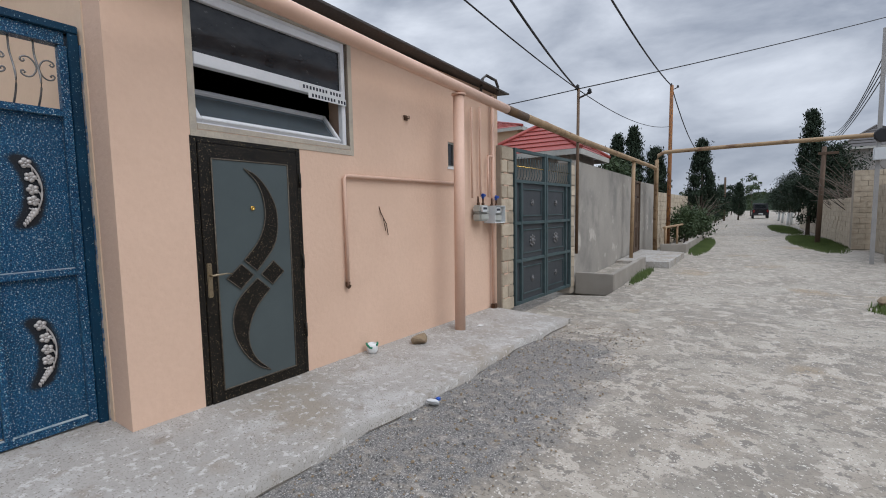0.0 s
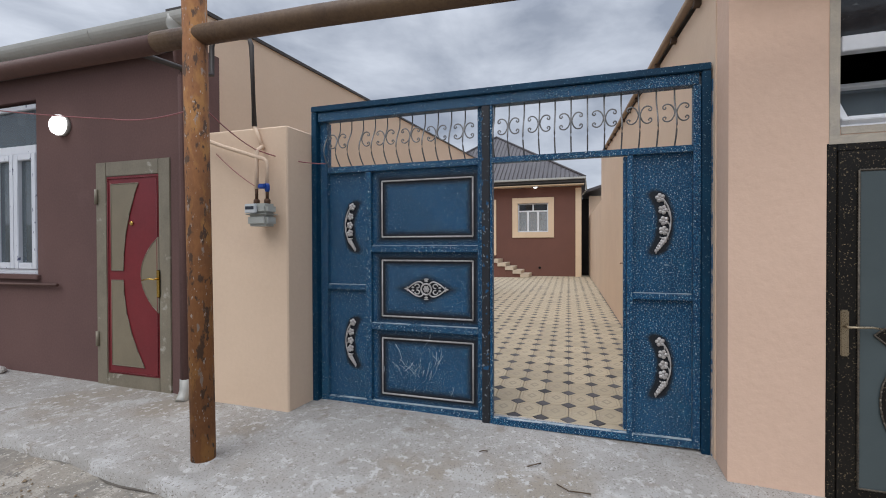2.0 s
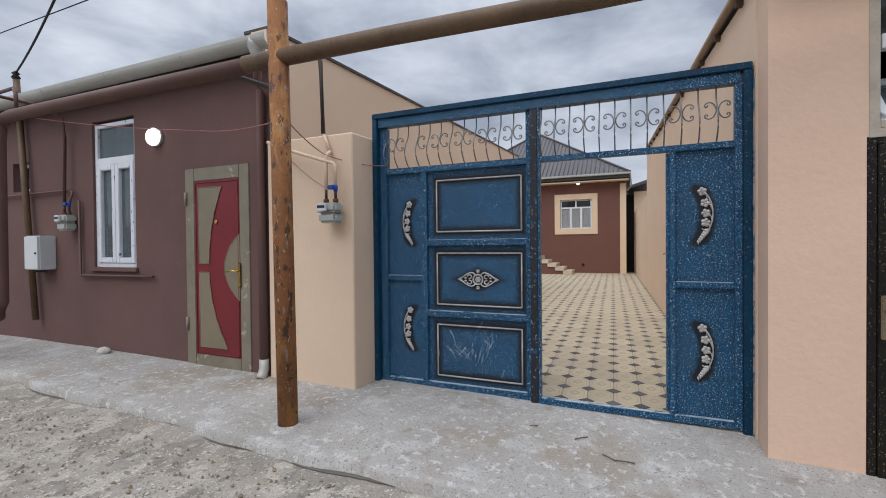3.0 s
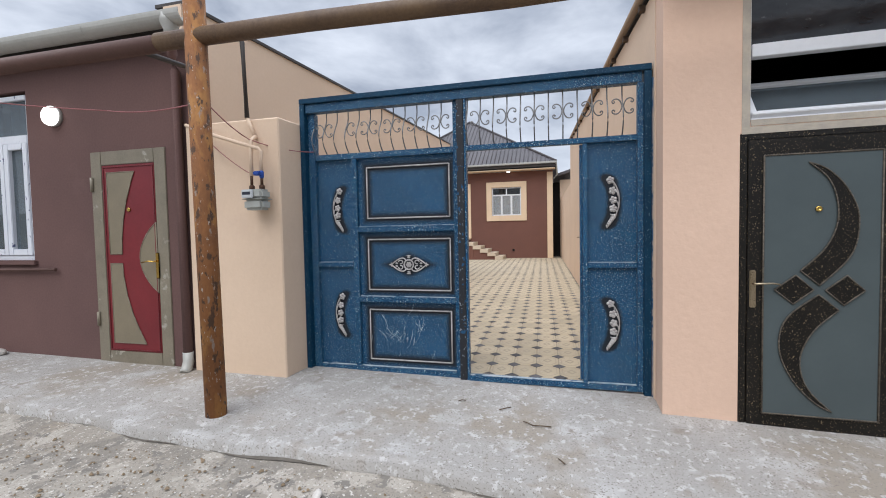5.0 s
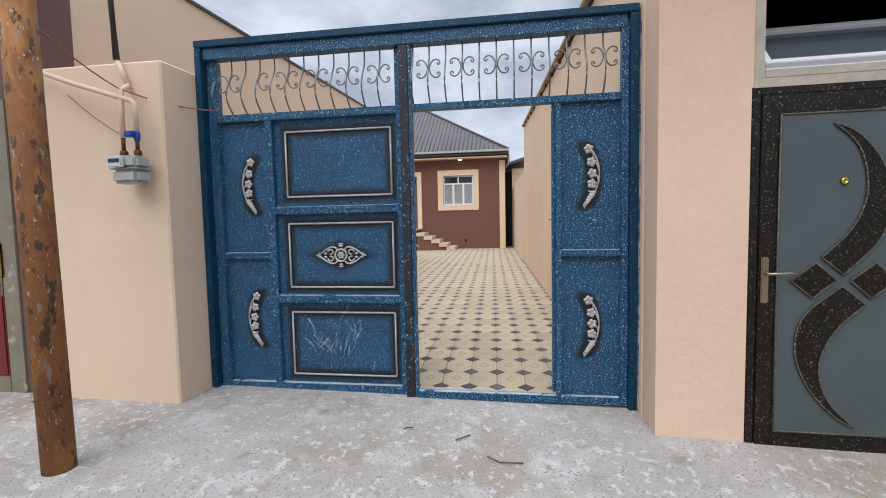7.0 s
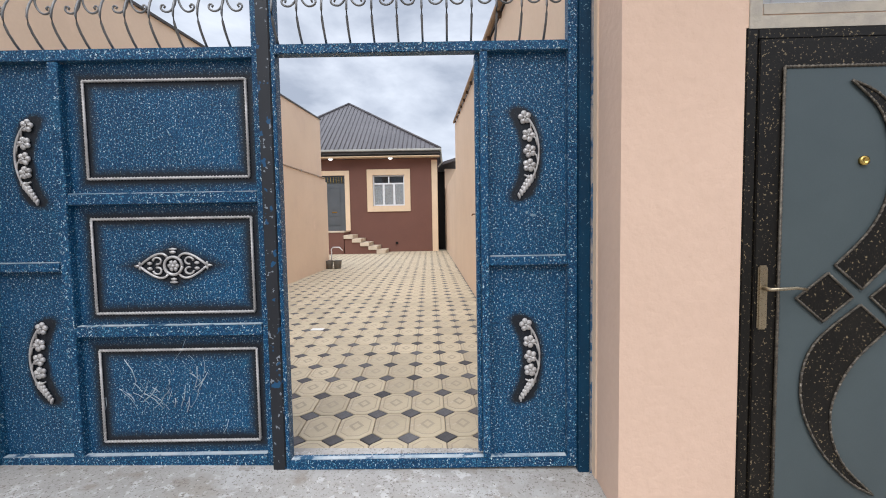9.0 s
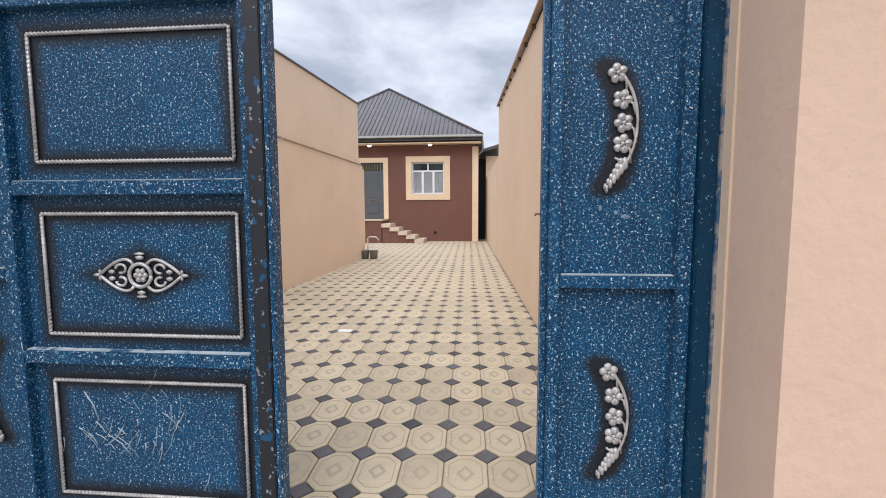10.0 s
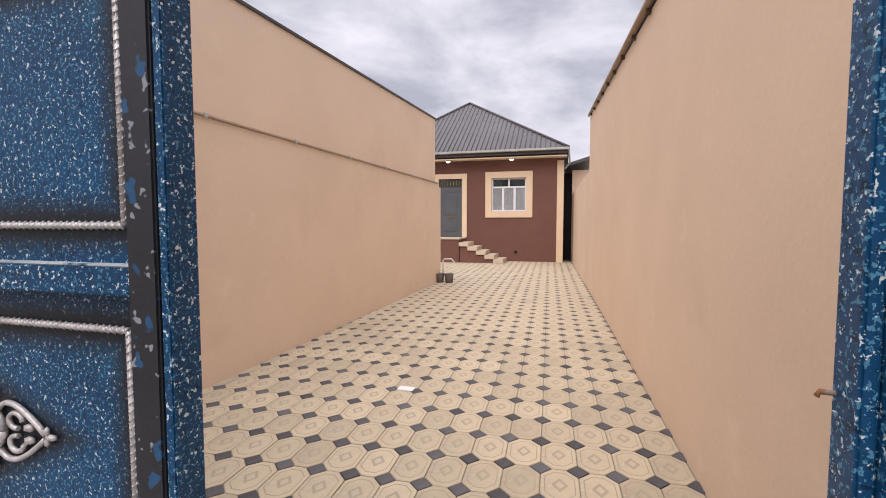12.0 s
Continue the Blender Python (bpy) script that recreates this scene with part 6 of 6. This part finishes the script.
cypress(3.6, 34.0, 7.0, 0.85, 1)
cypress(-1.9, 33.0, 5.7, 0.95, 2)
cypress(-5.6, 31, 6.8, 0.8, 3)
cypress(-6.6, 31, 6.3, 0.75, 4)
cypress(-3.6, 26, 4.6, 0.7, 5)
cypress(-9.6, 30, 5.2, 0.7, 14)
cypress(0.3, 70, 4.6, 0.9, 6)
cypress(-1.9, 84, 5.0, 1.2, 7)
bushy("evergreen_tree", 4.5, 33.0, 4.9, 1.7, 1.2, 8, "dense dark evergreen tree over the wall", n=150, lime=True)
bushy("evergreen_tree", 4.5, 38.0, 4.6, 1.7, 1.0, 9, "dense dark evergreen tree with whitewashed foot", n=130, lime=True)
bushy("evergreen_tree", 4.3, 52.0, 4.6, 1.7, 1.0, 10, "dense dark evergreen tree with whitewashed foot", n=110, lime=True)
bushy("evergreen_tree", -5.0, 22.5, 3.6, 1.1, 1.8, 11, "green tree behind the street wall", m=M_LEAF2, n=60)
bushy("evergreen_tree", -4.2, 19.0, 3.3, 0.8, 2.0, 16, "green tree behind the street wall", m=M_LEAF2, n=60)
bushy("shrub", -2.0, 23.6, 1.35, 0.7, 0.1, 12, "leafy green shrub in the planter", m=M_LEAF2, n=90, leaf=0.08, each=40)
bushy("shrub", -1.7, 26.0, 1.3, 0.7, 0.1, 13, "leafy green shrub in the planter", m=M_LEAF2, n=70, leaf=0.08, each=40)
for k in range(7):
    bushy("evergreen_tree", -2.2 + 0.15 * k - (k % 2) * 1.6, 40 + 9 * k, 2.8 + 0.4 * (k % 3), 1.6, 0.5, 20 + k, "far green roadside tree", m=M_LEAF2 if k % 2 else M_LEAF, n=60, each=18, leaf=0.2)
for k in range(4):
    bushy("evergreen_tree", 6.2 + 0.3 * k, 54 + 10 * k, 3.6, 1.8, 0.6, 40 + k, "far dark roadside tree", n=60, each=18, leaf=0.2)


for k, (x, y, h, r) in enumerate(((3.9, 50, 3.8, 1.4), (4.0, 57, 3.6, 1.4), (4.2, 65, 3.4, 1.4))):
    bushy("evergreen_tree", x, y, h, r, 0.7, 70 + k, "dense dark roadside evergreen tree", n=80, each=50, leaf=0.09, lime=k < 3)
for k in range(11):
    bushy("shrub", -2.5 + 0.09 * k, 30 + 4.6 * k, 1.5 + 0.5 * (k % 3), 0.8, 0.1, 90 + k, "dry green roadside shrub along the fence", m=M_LEAF2, n=50, each=36, leaf=0.09)
for k in range(9):
    bushy("evergreen_tree", -7 + 3.1 * k + (4 if k > 3 else 0), 100 + 6 * (k % 3), 4.0 + 1.2 * (k % 4), 2.4, 0.4, 110 + k, "far green tree at the end of the street", m=M_LEAF2 if k % 2 else M_LEAF, n=60, each=24, leaf=0.22)


def bare_tree(x, y, h, seed, label):
    rng_ = random.Random(seed)
    t = thing("bare_tree", label, "tree", (x, y, -0.15))
    part("trunk", tube([(x, y, -0.3), (x + 0.1, y + 0.1, h * 0.4)], 0.07, 7, r2=0.05), M_BARK, t)
    for k in range(46):
        a_ = rng_.random() * math.tau
        L = h * rng_.uniform(0.35, 0.7)
        z0 = h * rng_.uniform(0.2, 0.45)
        s_ = rng_.uniform(0.3, 1.0)
        pts = [(x + 0.1, y + 0.1, z0), (x + L * 0.5 * s_ * math.cos(a_), y + L * 0.5 * s_ * math.sin(a_), z0 + L * 0.4 + rng_.uniform(-0.1, 0.1)), (x + L * s_ * math.cos(a_), y + L * s_ * math.sin(a_), z0 + L * rng_.uniform(0.4, 0.9))]
        part("branch", tube(pts, 0.022, 4, r2=0.006), M_BARK, t)


for k, (x, y, h) in enumerate(((4.3, 25.5, 3.9), (4.9, 27.5, 4.2), (4.4, 29.0, 3.6), (5.6, 24.0, 4.0), (-1.7, 29.0, 2.6))):
    bare_tree(x, y, h, 60 + k, "leafless brown tree with thin branches")


def grass_strip(label, cx, cy, rx_, ry_, n, seed):
    rng_ = np.random.RandomState(seed)
    u = rng_.uniform(-1, 1, (n, 2))
    u = u[(u ** 2).sum(1) < rng_.uniform(0.4, 1.0, len(u))]
    x, y = cx + rx_ * u[:, 0], cy + ry_ * u[:, 1]
    z = np.array([road_h(a_, b_) for a_, b_ in zip(x, y)])
    d = rng_.normal(size=(len(x), 2)) * 0.03
    hgt = rng_.uniform(0.04, 0.13, len(x))
    w = 0.014
    v = np.stack((np.stack((x - w, y, z - 0.02), 1), np.stack((x + w, y + w, z - 0.02), 1), np.stack((x + d[:, 0], y + d[:, 1], z + hgt), 1)), 1).reshape(-1, 3)
    me = bpy.data.meshes.new("grass")
    me.from_pydata(v.tolist(), [], np.arange(len(v)).reshape(-1, 3).tolist())
    me.materials.append(M_GRASS)
    tagged(new("grass", me), label, "grass", kind="stuff")


grass_strip("short green grass along the stone wall", 3.05, 27.0, 0.95, 6.5, 14000, 1)
grass_strip("short green grass along the roadside", 3.0, 42, 0.9, 9.0, 9000, 2)
grass_strip("short green grass by the planter kerb", -1.2, 23.5, 0.45, 5.5, 8000, 3)
grass_strip("thin green weeds by the planter kerb", -1.95, 12.2, 0.15, 1.6, 900, 4)
grass_strip("thin green weeds at the roadside", 2.1, 9.8, 0.25, 0.4, 300, 5)

# ---- other side of the street ----
def stone_wall(name, label, x0, y0, x1, y1, z1, seed):
    """A wall of limestone blocks: mortar core with courses of uneven blocks, joined."""
    rng_ = random.Random(seed)
    L = math.hypot(x1 - x0, y1 - y0)
    ang = math.atan2(y1 - y0, x1 - x0)
    m = Matrix.Translation((x0, y0, 0)) @ Matrix.Rotation(ang, 4, "Z")
    core = box(0, L, -0.1, 0.1, -0.3, z1)
    core.transform(m)
    w = solo(name, core, M_MORTAR, label, "wall", kind="structure")
    bm = bmesh.new()
    z = -0.2
    row = 0
    while z < z1 - 0.05:
        x = -0.2 * (row % 2)
        while x < L:
            a_, b_ = max(x, 0) + 0.006, min(x + 0.4, L) - 0.006
            if b_ - a_ > 0.05:
                o = rng_.uniform(0.006, 0.025)
                box(a_, b_, -0.1 - o, 0.1 + o, z + 0.006, z + 0.194, 0, bm)
            x += 0.4
        z += 0.2
        row += 1
    bm.transform(m)
    b_ = part("blocks", bm, M_STONE, w)
    tagged(b_, "limestone blocks", kind="stuff")


stone_wall("wall_stone_east", "pale limestone block wall along the street", 3.95, 23.2, 4.3, 44, 1.75, 1)
stone_wall("wall_stone_east_pier", "limestone pier at a gate", 3.72, 22.9, 4.62, 23.0, 2.7, 2)
stone_wall("wall_stone_east_near", "limestone block wall near the concrete pole", 3.75, 18.1, 7.5, 18.3, 2.5, 3)
stone_wall("wall_stone_east_gate", "limestone return wall", 4.4, 18.4, 4.4, 22.6, 2.2, 4)
stone_wall("wall_stone_west", "pale limestone block wall along the planter", -2.9, 21.02, -2.6, 31, 2.1, 5)
solo("wall_east_close", box(5.2, 5.4, -24, 17.9, -0.3, 2.4), M_STONE, "plain limestone wall along the far side of the street", "wall", kind="structure")
cp = thing("electric_pole", "grey concrete electric pole with a metal box", "pole", (3.40, 17.6, -0.15))
part("shaft", prism([(3.29, 17.5), (3.39, 17.5), (3.38, 17.6), (3.30, 17.6)], "z", -0.3, 6.4), M_POLE_C, cp)
part("meter_box", box(3.22, 3.58, 17.36, 17.49, 2.75, 3.1, 0.015), M_METER_W, cp)
part("clamp_ring", lathe([(0.17, -0.06), (0.2, 0.0), (0.17, 0.06), (0.12, 0.05), (0.12, -0.05)], (3.40, 17.45, 3.45), "y", 14), M_WIRE, cp)
wp = thing("wooden_pole", "short leaning dark wooden pole by the grass", "pole", (3.2, 26.0, -0.15))
part("shaft", tube([(3.12, 26.0, -0.3), (3.22, 26.1, 4.1)], 0.10, 9, r2=0.09), M_WOOD, wp)
part("crossarm", box(3.0, 3.7, 26.0, 26.12, 3.75, 3.86), M_WOOD, wp)
fp = thing("wooden_pole", "far grey wooden electric pole", "pole", (0.6, 78, -0.15))
part("shaft", tube([(-1.2, 66, -0.3), (-1.2, 66, 5.2)], 0.12, 8), M_WOOD, fp)
fe = thing("wire_fence", "thin wooden posts of a garden fence", "fence", (-1.6, 30, -0.1))
for k in range(9):
    part("post", tube([(-2.2 + 0.06 * k, 28 + 1.4 * k, -0.3), (-2.2 + 0.06 * k, 28 + 1.4 * k, 1.3 + 0.3 * (k % 2))], 0.05, 6), M_BARK, fe)
part("rail", tube([(-2.2, 28, 0.9), (-1.7, 39.5, 0.9)], 0.03, 5), M_BARK, fe)

car = thing("car", "black off-road car parked on the dirt road", "car", (2.9, 78, -0.2))
X, Y = 2.9, 76.0
part("body", box(X - 0.95, X + 0.95, Y, Y + 4.4, 0.25, 1.15, 0.12), M_CAR, car)
part("cabin", prism([(Y + 0.1, 1.14), (Y + 0.3, 1.95), (Y + 2.6, 1.95), (Y + 3.2, 1.14)], "x", X - 0.85, X + 0.85, bevel=0.05), M_CAR, car)
part("rear_window", box(X - 0.65, X + 0.65, Y + 0.12, Y + 0.17, 1.3, 1.75), M_GLASS_D, car)
part("bumper", box(X - 0.95, X + 0.95, Y - 0.12, Y - 0.005, 0.3, 0.52, 0.03), M_TYRE, car)
part("number_plate", box(X - 0.26, X + 0.26, Y - 0.14, Y - 0.125, 0.42, 0.54), M_WHITE_PL, car)
for s_ in (-1, 1):
    part("tail_lamp", box(X + s_ * 0.78 - 0.09, X + s_ * 0.78 + 0.09, Y - 0.03, Y - 0.002, 0.7, 1.0, 0.01), M_LAMP_RED, car)
    for yy in (0.9, 3.5):
        w_ = part("wheel", lathe([(0.2, -0.12), (0.36, -0.11), (0.38, 0.0), (0.36, 0.11), (0.2, 0.12)], (X + s_ * 0.85, Y + yy, 0.2), "x", 18), M_TYRE, car)
solo("backdrop", sheet(lambda y: -300, lambda y: 300, 260, 262, 60, 1, lambda x, y: (6 + 5 * noise.noise((x * 0.05, 0, 0)) if y > 261 else -1)), M_LEAF, "far dark line of trees", "backdrop", kind="structure")

# ---- small things on the ground ----
def pebbles(name, label, n, area, zf, smin, smax, material, seed):
    rng_ = random.Random(seed)
    V, F = [], []
    for k in range(n):
        x, y = rng_.uniform(area[0], area[1]), rng_.uniform(area[2], area[3])
        s_ = rng_.uniform(smin, smax) * (0.5 + rng_.random() ** 3)
        z = zf(x, y)
        b_ = len(V)
        for dx, dy, dz in ((1, 0, 0), (0, 1, 0), (-1, 0, 0), (0, -1, 0), (0, 0, 0.8), (0, 0, -0.5)):
            j = rng_.uniform(0.6, 1.3)
            V.append((x + s_ * dx * j, y + s_ * dy * j, z + s_ * dz * j + s_ * 0.2))
        F += [(b_, b_ + 1, b_ + 4), (b_ + 1, b_ + 2, b_ + 4), (b_ + 2, b_ + 3, b_ + 4), (b_ + 3, b_, b_ + 4), (b_ + 1, b_, b_ + 5), (b_ + 2, b_ + 1, b_ + 5), (b_ + 3, b_ + 2, b_ + 5), (b_, b_ + 3, b_ + 5)]
    me = bpy.data.meshes.new(name)
    me.from_pydata(V, [], F)
    me.materials.append(material)
    tagged(new(name, me), label, "gravel", kind="stuff")


pebbles("gravel", "loose dark and pale gravel on the road edge", 5200, (-2.2, -0.9, -7, 6.5), lambda x, y: road_h(x, y) + 0.004, 0.004, 0.013, M_ROCK, 1)
pebbles("gravel_pale", "pale chips on the road", 5000, (-2.1, 2.5, -6, 12), lambda x, y: road_h(x, y) + 0.002, 0.004, 0.014, M_RUBBLE, 2)
pebbles("gravel_dark", "dark grit on the asphalt", 4000, (-2.2, -1.0, 0, 6), lambda x, y: road_h(x, y) + 0.006, 0.004, 0.011, M_ASPH, 3)
pebbles("plaster_crumbs", "pale plaster crumbs at the foot of the pink wall", 900, (-3.38, -2.75, 2.7, 5.0), pave_h, 0.003, 0.011, M_RUBBLE, 4)
pebbles("plaster_crumbs", "pale plaster crumbs on the concrete apron", 1500, (-3.7, -2.25, -2.5, 2.7), pave_h, 0.002, 0.006, M_RUBBLE, 5)


def rock(name, label, x, y, z, s_, m):
    bm = bmesh.new()
    blob((x, y, z + s_[2] * 0.7), s_, bm, 2, 0.03)
    return solo(name, bm, m, label, "rock", at=(x, y, z))


rock("rock", "tan rough stone lying by the pink wall", -3.05, 4.10, pave_h(-3.05, 4.1), (0.09, 0.11, 0.07), M_ROCK)
rock("rock", "pale stone at the foot of the brown wall", -3.38, -5.75, 0.12, (0.07, 0.09, 0.05), M_RUBBLE)
rock("rock", "small pale stone on the road", -2.0, -0.85, road_h(-2.0, -0.85), (0.04, 0.045, 0.03), M_RUBBLE)
rock("rock", "grey stone heap at the roadside", 2.4, 10.2, road_h(2.4, 10.2), (0.35, 0.5, 0.12), M_ROCK)
bt = thing("plastic_pot", "crushed white and green plastic pot", "litter", (-3.25, 3.5, 0.0))
zb = pave_h(-3.25, 3.5)
part("body", lathe([(0.045, 0.0), (0.06, 0.03), (0.062, 0.09), (0.05, 0.11), (0.045, 0.11), (0.04, 0.02)], (-3.25, 3.5, zb), "z", 12), M_WHITE_PL, bt)
part("rim", tube([(-3.25 + 0.06 * math.cos(a_), 3.5 + 0.06 * math.sin(a_), zb + 0.09 + 0.02 * math.sin(2 * a_)) for a_ in [k * 0.5 for k in range(12)]], 0.012, 6), M_GREEN_PL, bt, "green rim")
lt = thing("plastic_wrapper", "crumpled blue-grey plastic wrapper at the pavement edge", "litter", (-2.08, 2.95, -0.05))
bm = bmesh.new()
blob((-2.08, 2.95, road_h(-2.08, 2.95) + 0.04), (0.05, 0.06, 0.035), bm, 2, 0.03)
part("body", bm, M_METER_W, lt)
bm = bmesh.new()
blob((-2.05, 2.99, road_h(-2.05, 2.99) + 0.06), (0.025, 0.03, 0.02), bm, 1, 0.01)
part("cap", bm, M_VALVE, lt, "blue cap")
solo("paper_scrap", box(-2.9, -2.83, 5.2, 5.28, pave_h(-2.87, 5.2) + 0.004, pave_h(-2.87, 5.2) + 0.007), M_WHITE_PL, "white paper scrap on the concrete", "litter", at=(-2.87, 5.24, 0))
for x, y, a_, L in ((-3.05, 0.25, 0.6, 0.10), (-3.0, 0.33, 1.3, 0.12), (-3.2, 0.05, 2.0, 0.11), (-3.3, -0.3, 1.7, 0.06), (-2.6, 0.5, 0.3, 0.07)):
    z = pave_h(x, y) + 0.008
    solo("twig", tube([(x, y, z), (x + L * 0.5 * math.cos(a_), y + L * 0.5 * math.sin(a_), z + 0.01), (x + L * math.cos(a_ + 0.3), y + L * math.sin(a_ + 0.3), z)], 0.004, 5), M_TWIG, "dry brown twig on the concrete", "twig", at=(x, y, z), group="twigs")
for y in (-2.98, -2.72):
    bk = thing("bucket", "cement-crusted grey bucket by the courtyard wall", "bucket", (-15.0, y, YZ), group="buckets")
    part("body", lathe([(0.10, 0.0), (0.125, 0.22), (0.132, 0.25), (0.12, 0.25), (0.095, 0.03)], (-15.0, y, YZ), "z", 16), M_BUCKET, bk)
    part("rim", tube([(-15.0 + 0.132 * math.cos(k * 0.4), y + 0.132 * math.sin(k * 0.4), YZ + 0.245) for k in range(17)], 0.008, 5), M_BUCKET, bk)
tp = thing("tap_pipe", "white bent water pipe at the wall end", "pipe", (-15.2, -2.9, YZ))
part("pipe", tube([(-15.22, -2.95, YZ), (-15.22, -2.95, 0.55), (-15.2, -2.9, 0.6), (-15.2, -2.7, 0.6), (-15.2, -2.6, 0.5)], 0.02, 8), M_WHITE_PL, tp)
cl = thing("ledge_cable", "thin cream pipe along the courtyard wall ledge", "pipe", (-9, -3.03, 2.62))
part("pipe", tube([(-4.3, -3.04, 2.625), (-15.0, -3.04, 2.70)], 0.019, 8), M_LEDGE, cl)
for k in range(7):
    x = -5.3 - 1.5 * k
    part("clip", box(x - 0.02, x + 0.02, -3.05, -3.012, 2.625 + 0.007 * (-4.3 - x) - 0.02, 2.625 + 0.007 * (-4.3 - x) + 0.022), M_METER, cl)
solo("paper_scrap", box(-7.3, -7.2, -1.22, -1.06, YZ + 0.002, YZ + 0.006), M_WHITE_PL, "white paper scrap on the tiles", "litter", at=(-7.25, -1.15, YZ))

# ---- courtyard tiles ----
TX, TY, CH, SKEW = 0.370, 0.242, 0.076, 0.033


def octagon_data():
    hx, hy_, c = TX / 2 - 0.003, TY / 2 - 0.003, CH - 0.002
    ring = [(hx, -(hy_ - c)), (hx, hy_ - c), (hx - c, hy_), (-(hx - c), hy_), (-hx, hy_ - c), (-hx, -(hy_ - c)), (-(hx - c), -hy_), (hx - c, -hy_)]
    V, F, I = [], [], []
    for sc, z in ((1.0, -0.03), (1.0, -0.003), (0.965, 0.0), (0.80, 0.0), (0.775, -0.002), (0.75, 0.0)):
        V += [(x * sc, y * sc, z) for x, y in ring]
    for a_ in range(5):
        for i in range(8):
            F.append((a_ * 8 + i, a_ * 8 + (i + 1) % 8, a_ * 8 + 8 + (i + 1) % 8, a_ * 8 + 8 + i))
            I.append(1 if a_ in (3, 4) else 0)
    F.append(tuple(range(40, 48)))
    I.append(0)
    b_ = len(V)
    V += [(0.075, 0, 0.0012), (0, 0.052, 0.0012), (-0.075, 0, 0.0012), (0, -0.052, 0.0012), (0.042, 0, 0.0014), (0, 0.029, 0.0014), (-0.042, 0, 0.0014), (0, -0.029, 0.0014)]
    for i in range(4):
        F.append((b_ + i, b_ + (i + 1) % 4, b_ + 4 + (i + 1) % 4, b_ + 4 + i))
        I.append(1)
    return V, F, I


def square_data():
    c = CH - 0.005
    V = [(c, 0, -0.03), (0, c, -0.03), (-c, 0, -0.03), (0, -c, -0.03), (c, 0, -0.003), (0, c, -0.003), (-c, 0, -0.003), (0, -c, -0.003), (c * 0.93, 0, 0), (0, c * 0.93, 0), (-c * 0.93, 0, 0), (0, -c * 0.93, 0)]
    F = [(a_ * 4 + i, a_ * 4 + (i + 1) % 4, a_ * 4 + 4 + (i + 1) % 4, a_ * 4 + 4 + i) for a_ in (0, 1) for i in range(4)] + [(8, 9, 10, 11)]
    return V, F, [0] * 9


floor_ob = bpy.data.objects["floor"]
for nm, data, mats, ox, oy in (("octagon_tile", octagon_data(), (M_TILE, M_TILE_IN), TX / 2, TY / 2), ("square_tile", square_data(), (M_TILE_D,), 0.0, 0.0)):
    V, F, I = data
    me = bpy.data.meshes.new(nm)
    me.from_pydata(V, [], F)
    for m_ in mats:
        me.materials.append(m_)
    me.polygons.foreach_set("material_index", I)
    JV, JF, JI = [], [], []
    near = 0
    for k in range(-1, 53):
        for j in range(-38, 9):
            du, dv = 2.22 - ox - k * TX, oy + j * TY
            x, y = -6.525 + du - SKEW * dv, -0.037 + dv + SKEW * du
            if x > -3.92 or y > rw_y(x) + 0.1 or (x > -15.2 and y < -3.15) or x < HX + 0.05 or y < -8.8:
                continue
            z = YZ + random.uniform(-0.0012, 0.0012)
            if near < 290:
                ob = new(nm, me)
                ob.parent = floor_ob
                ob.location = (x, y, z)
                ob.rotation_euler.z = SKEW
                near += 1
            else:
                b_ = len(JV)
                JV += [(p[0] - SKEW * p[1] + x, p[1] + SKEW * p[0] + y, p[2] + z) for p in V]
                JF += [tuple(i + b_ for i in f) for f in F]
                JI += I
    mj = bpy.data.meshes.new(nm + "s_far")
    mj.from_pydata(JV, [], JF)
    for m_ in mats:
        mj.materials.append(m_)
    mj.polygons.foreach_set("material_index", JI)
    tagged(new(nm + "s_far", mj), "courtyard paving tiles further from the gate", kind="stuff").parent = floor_ob
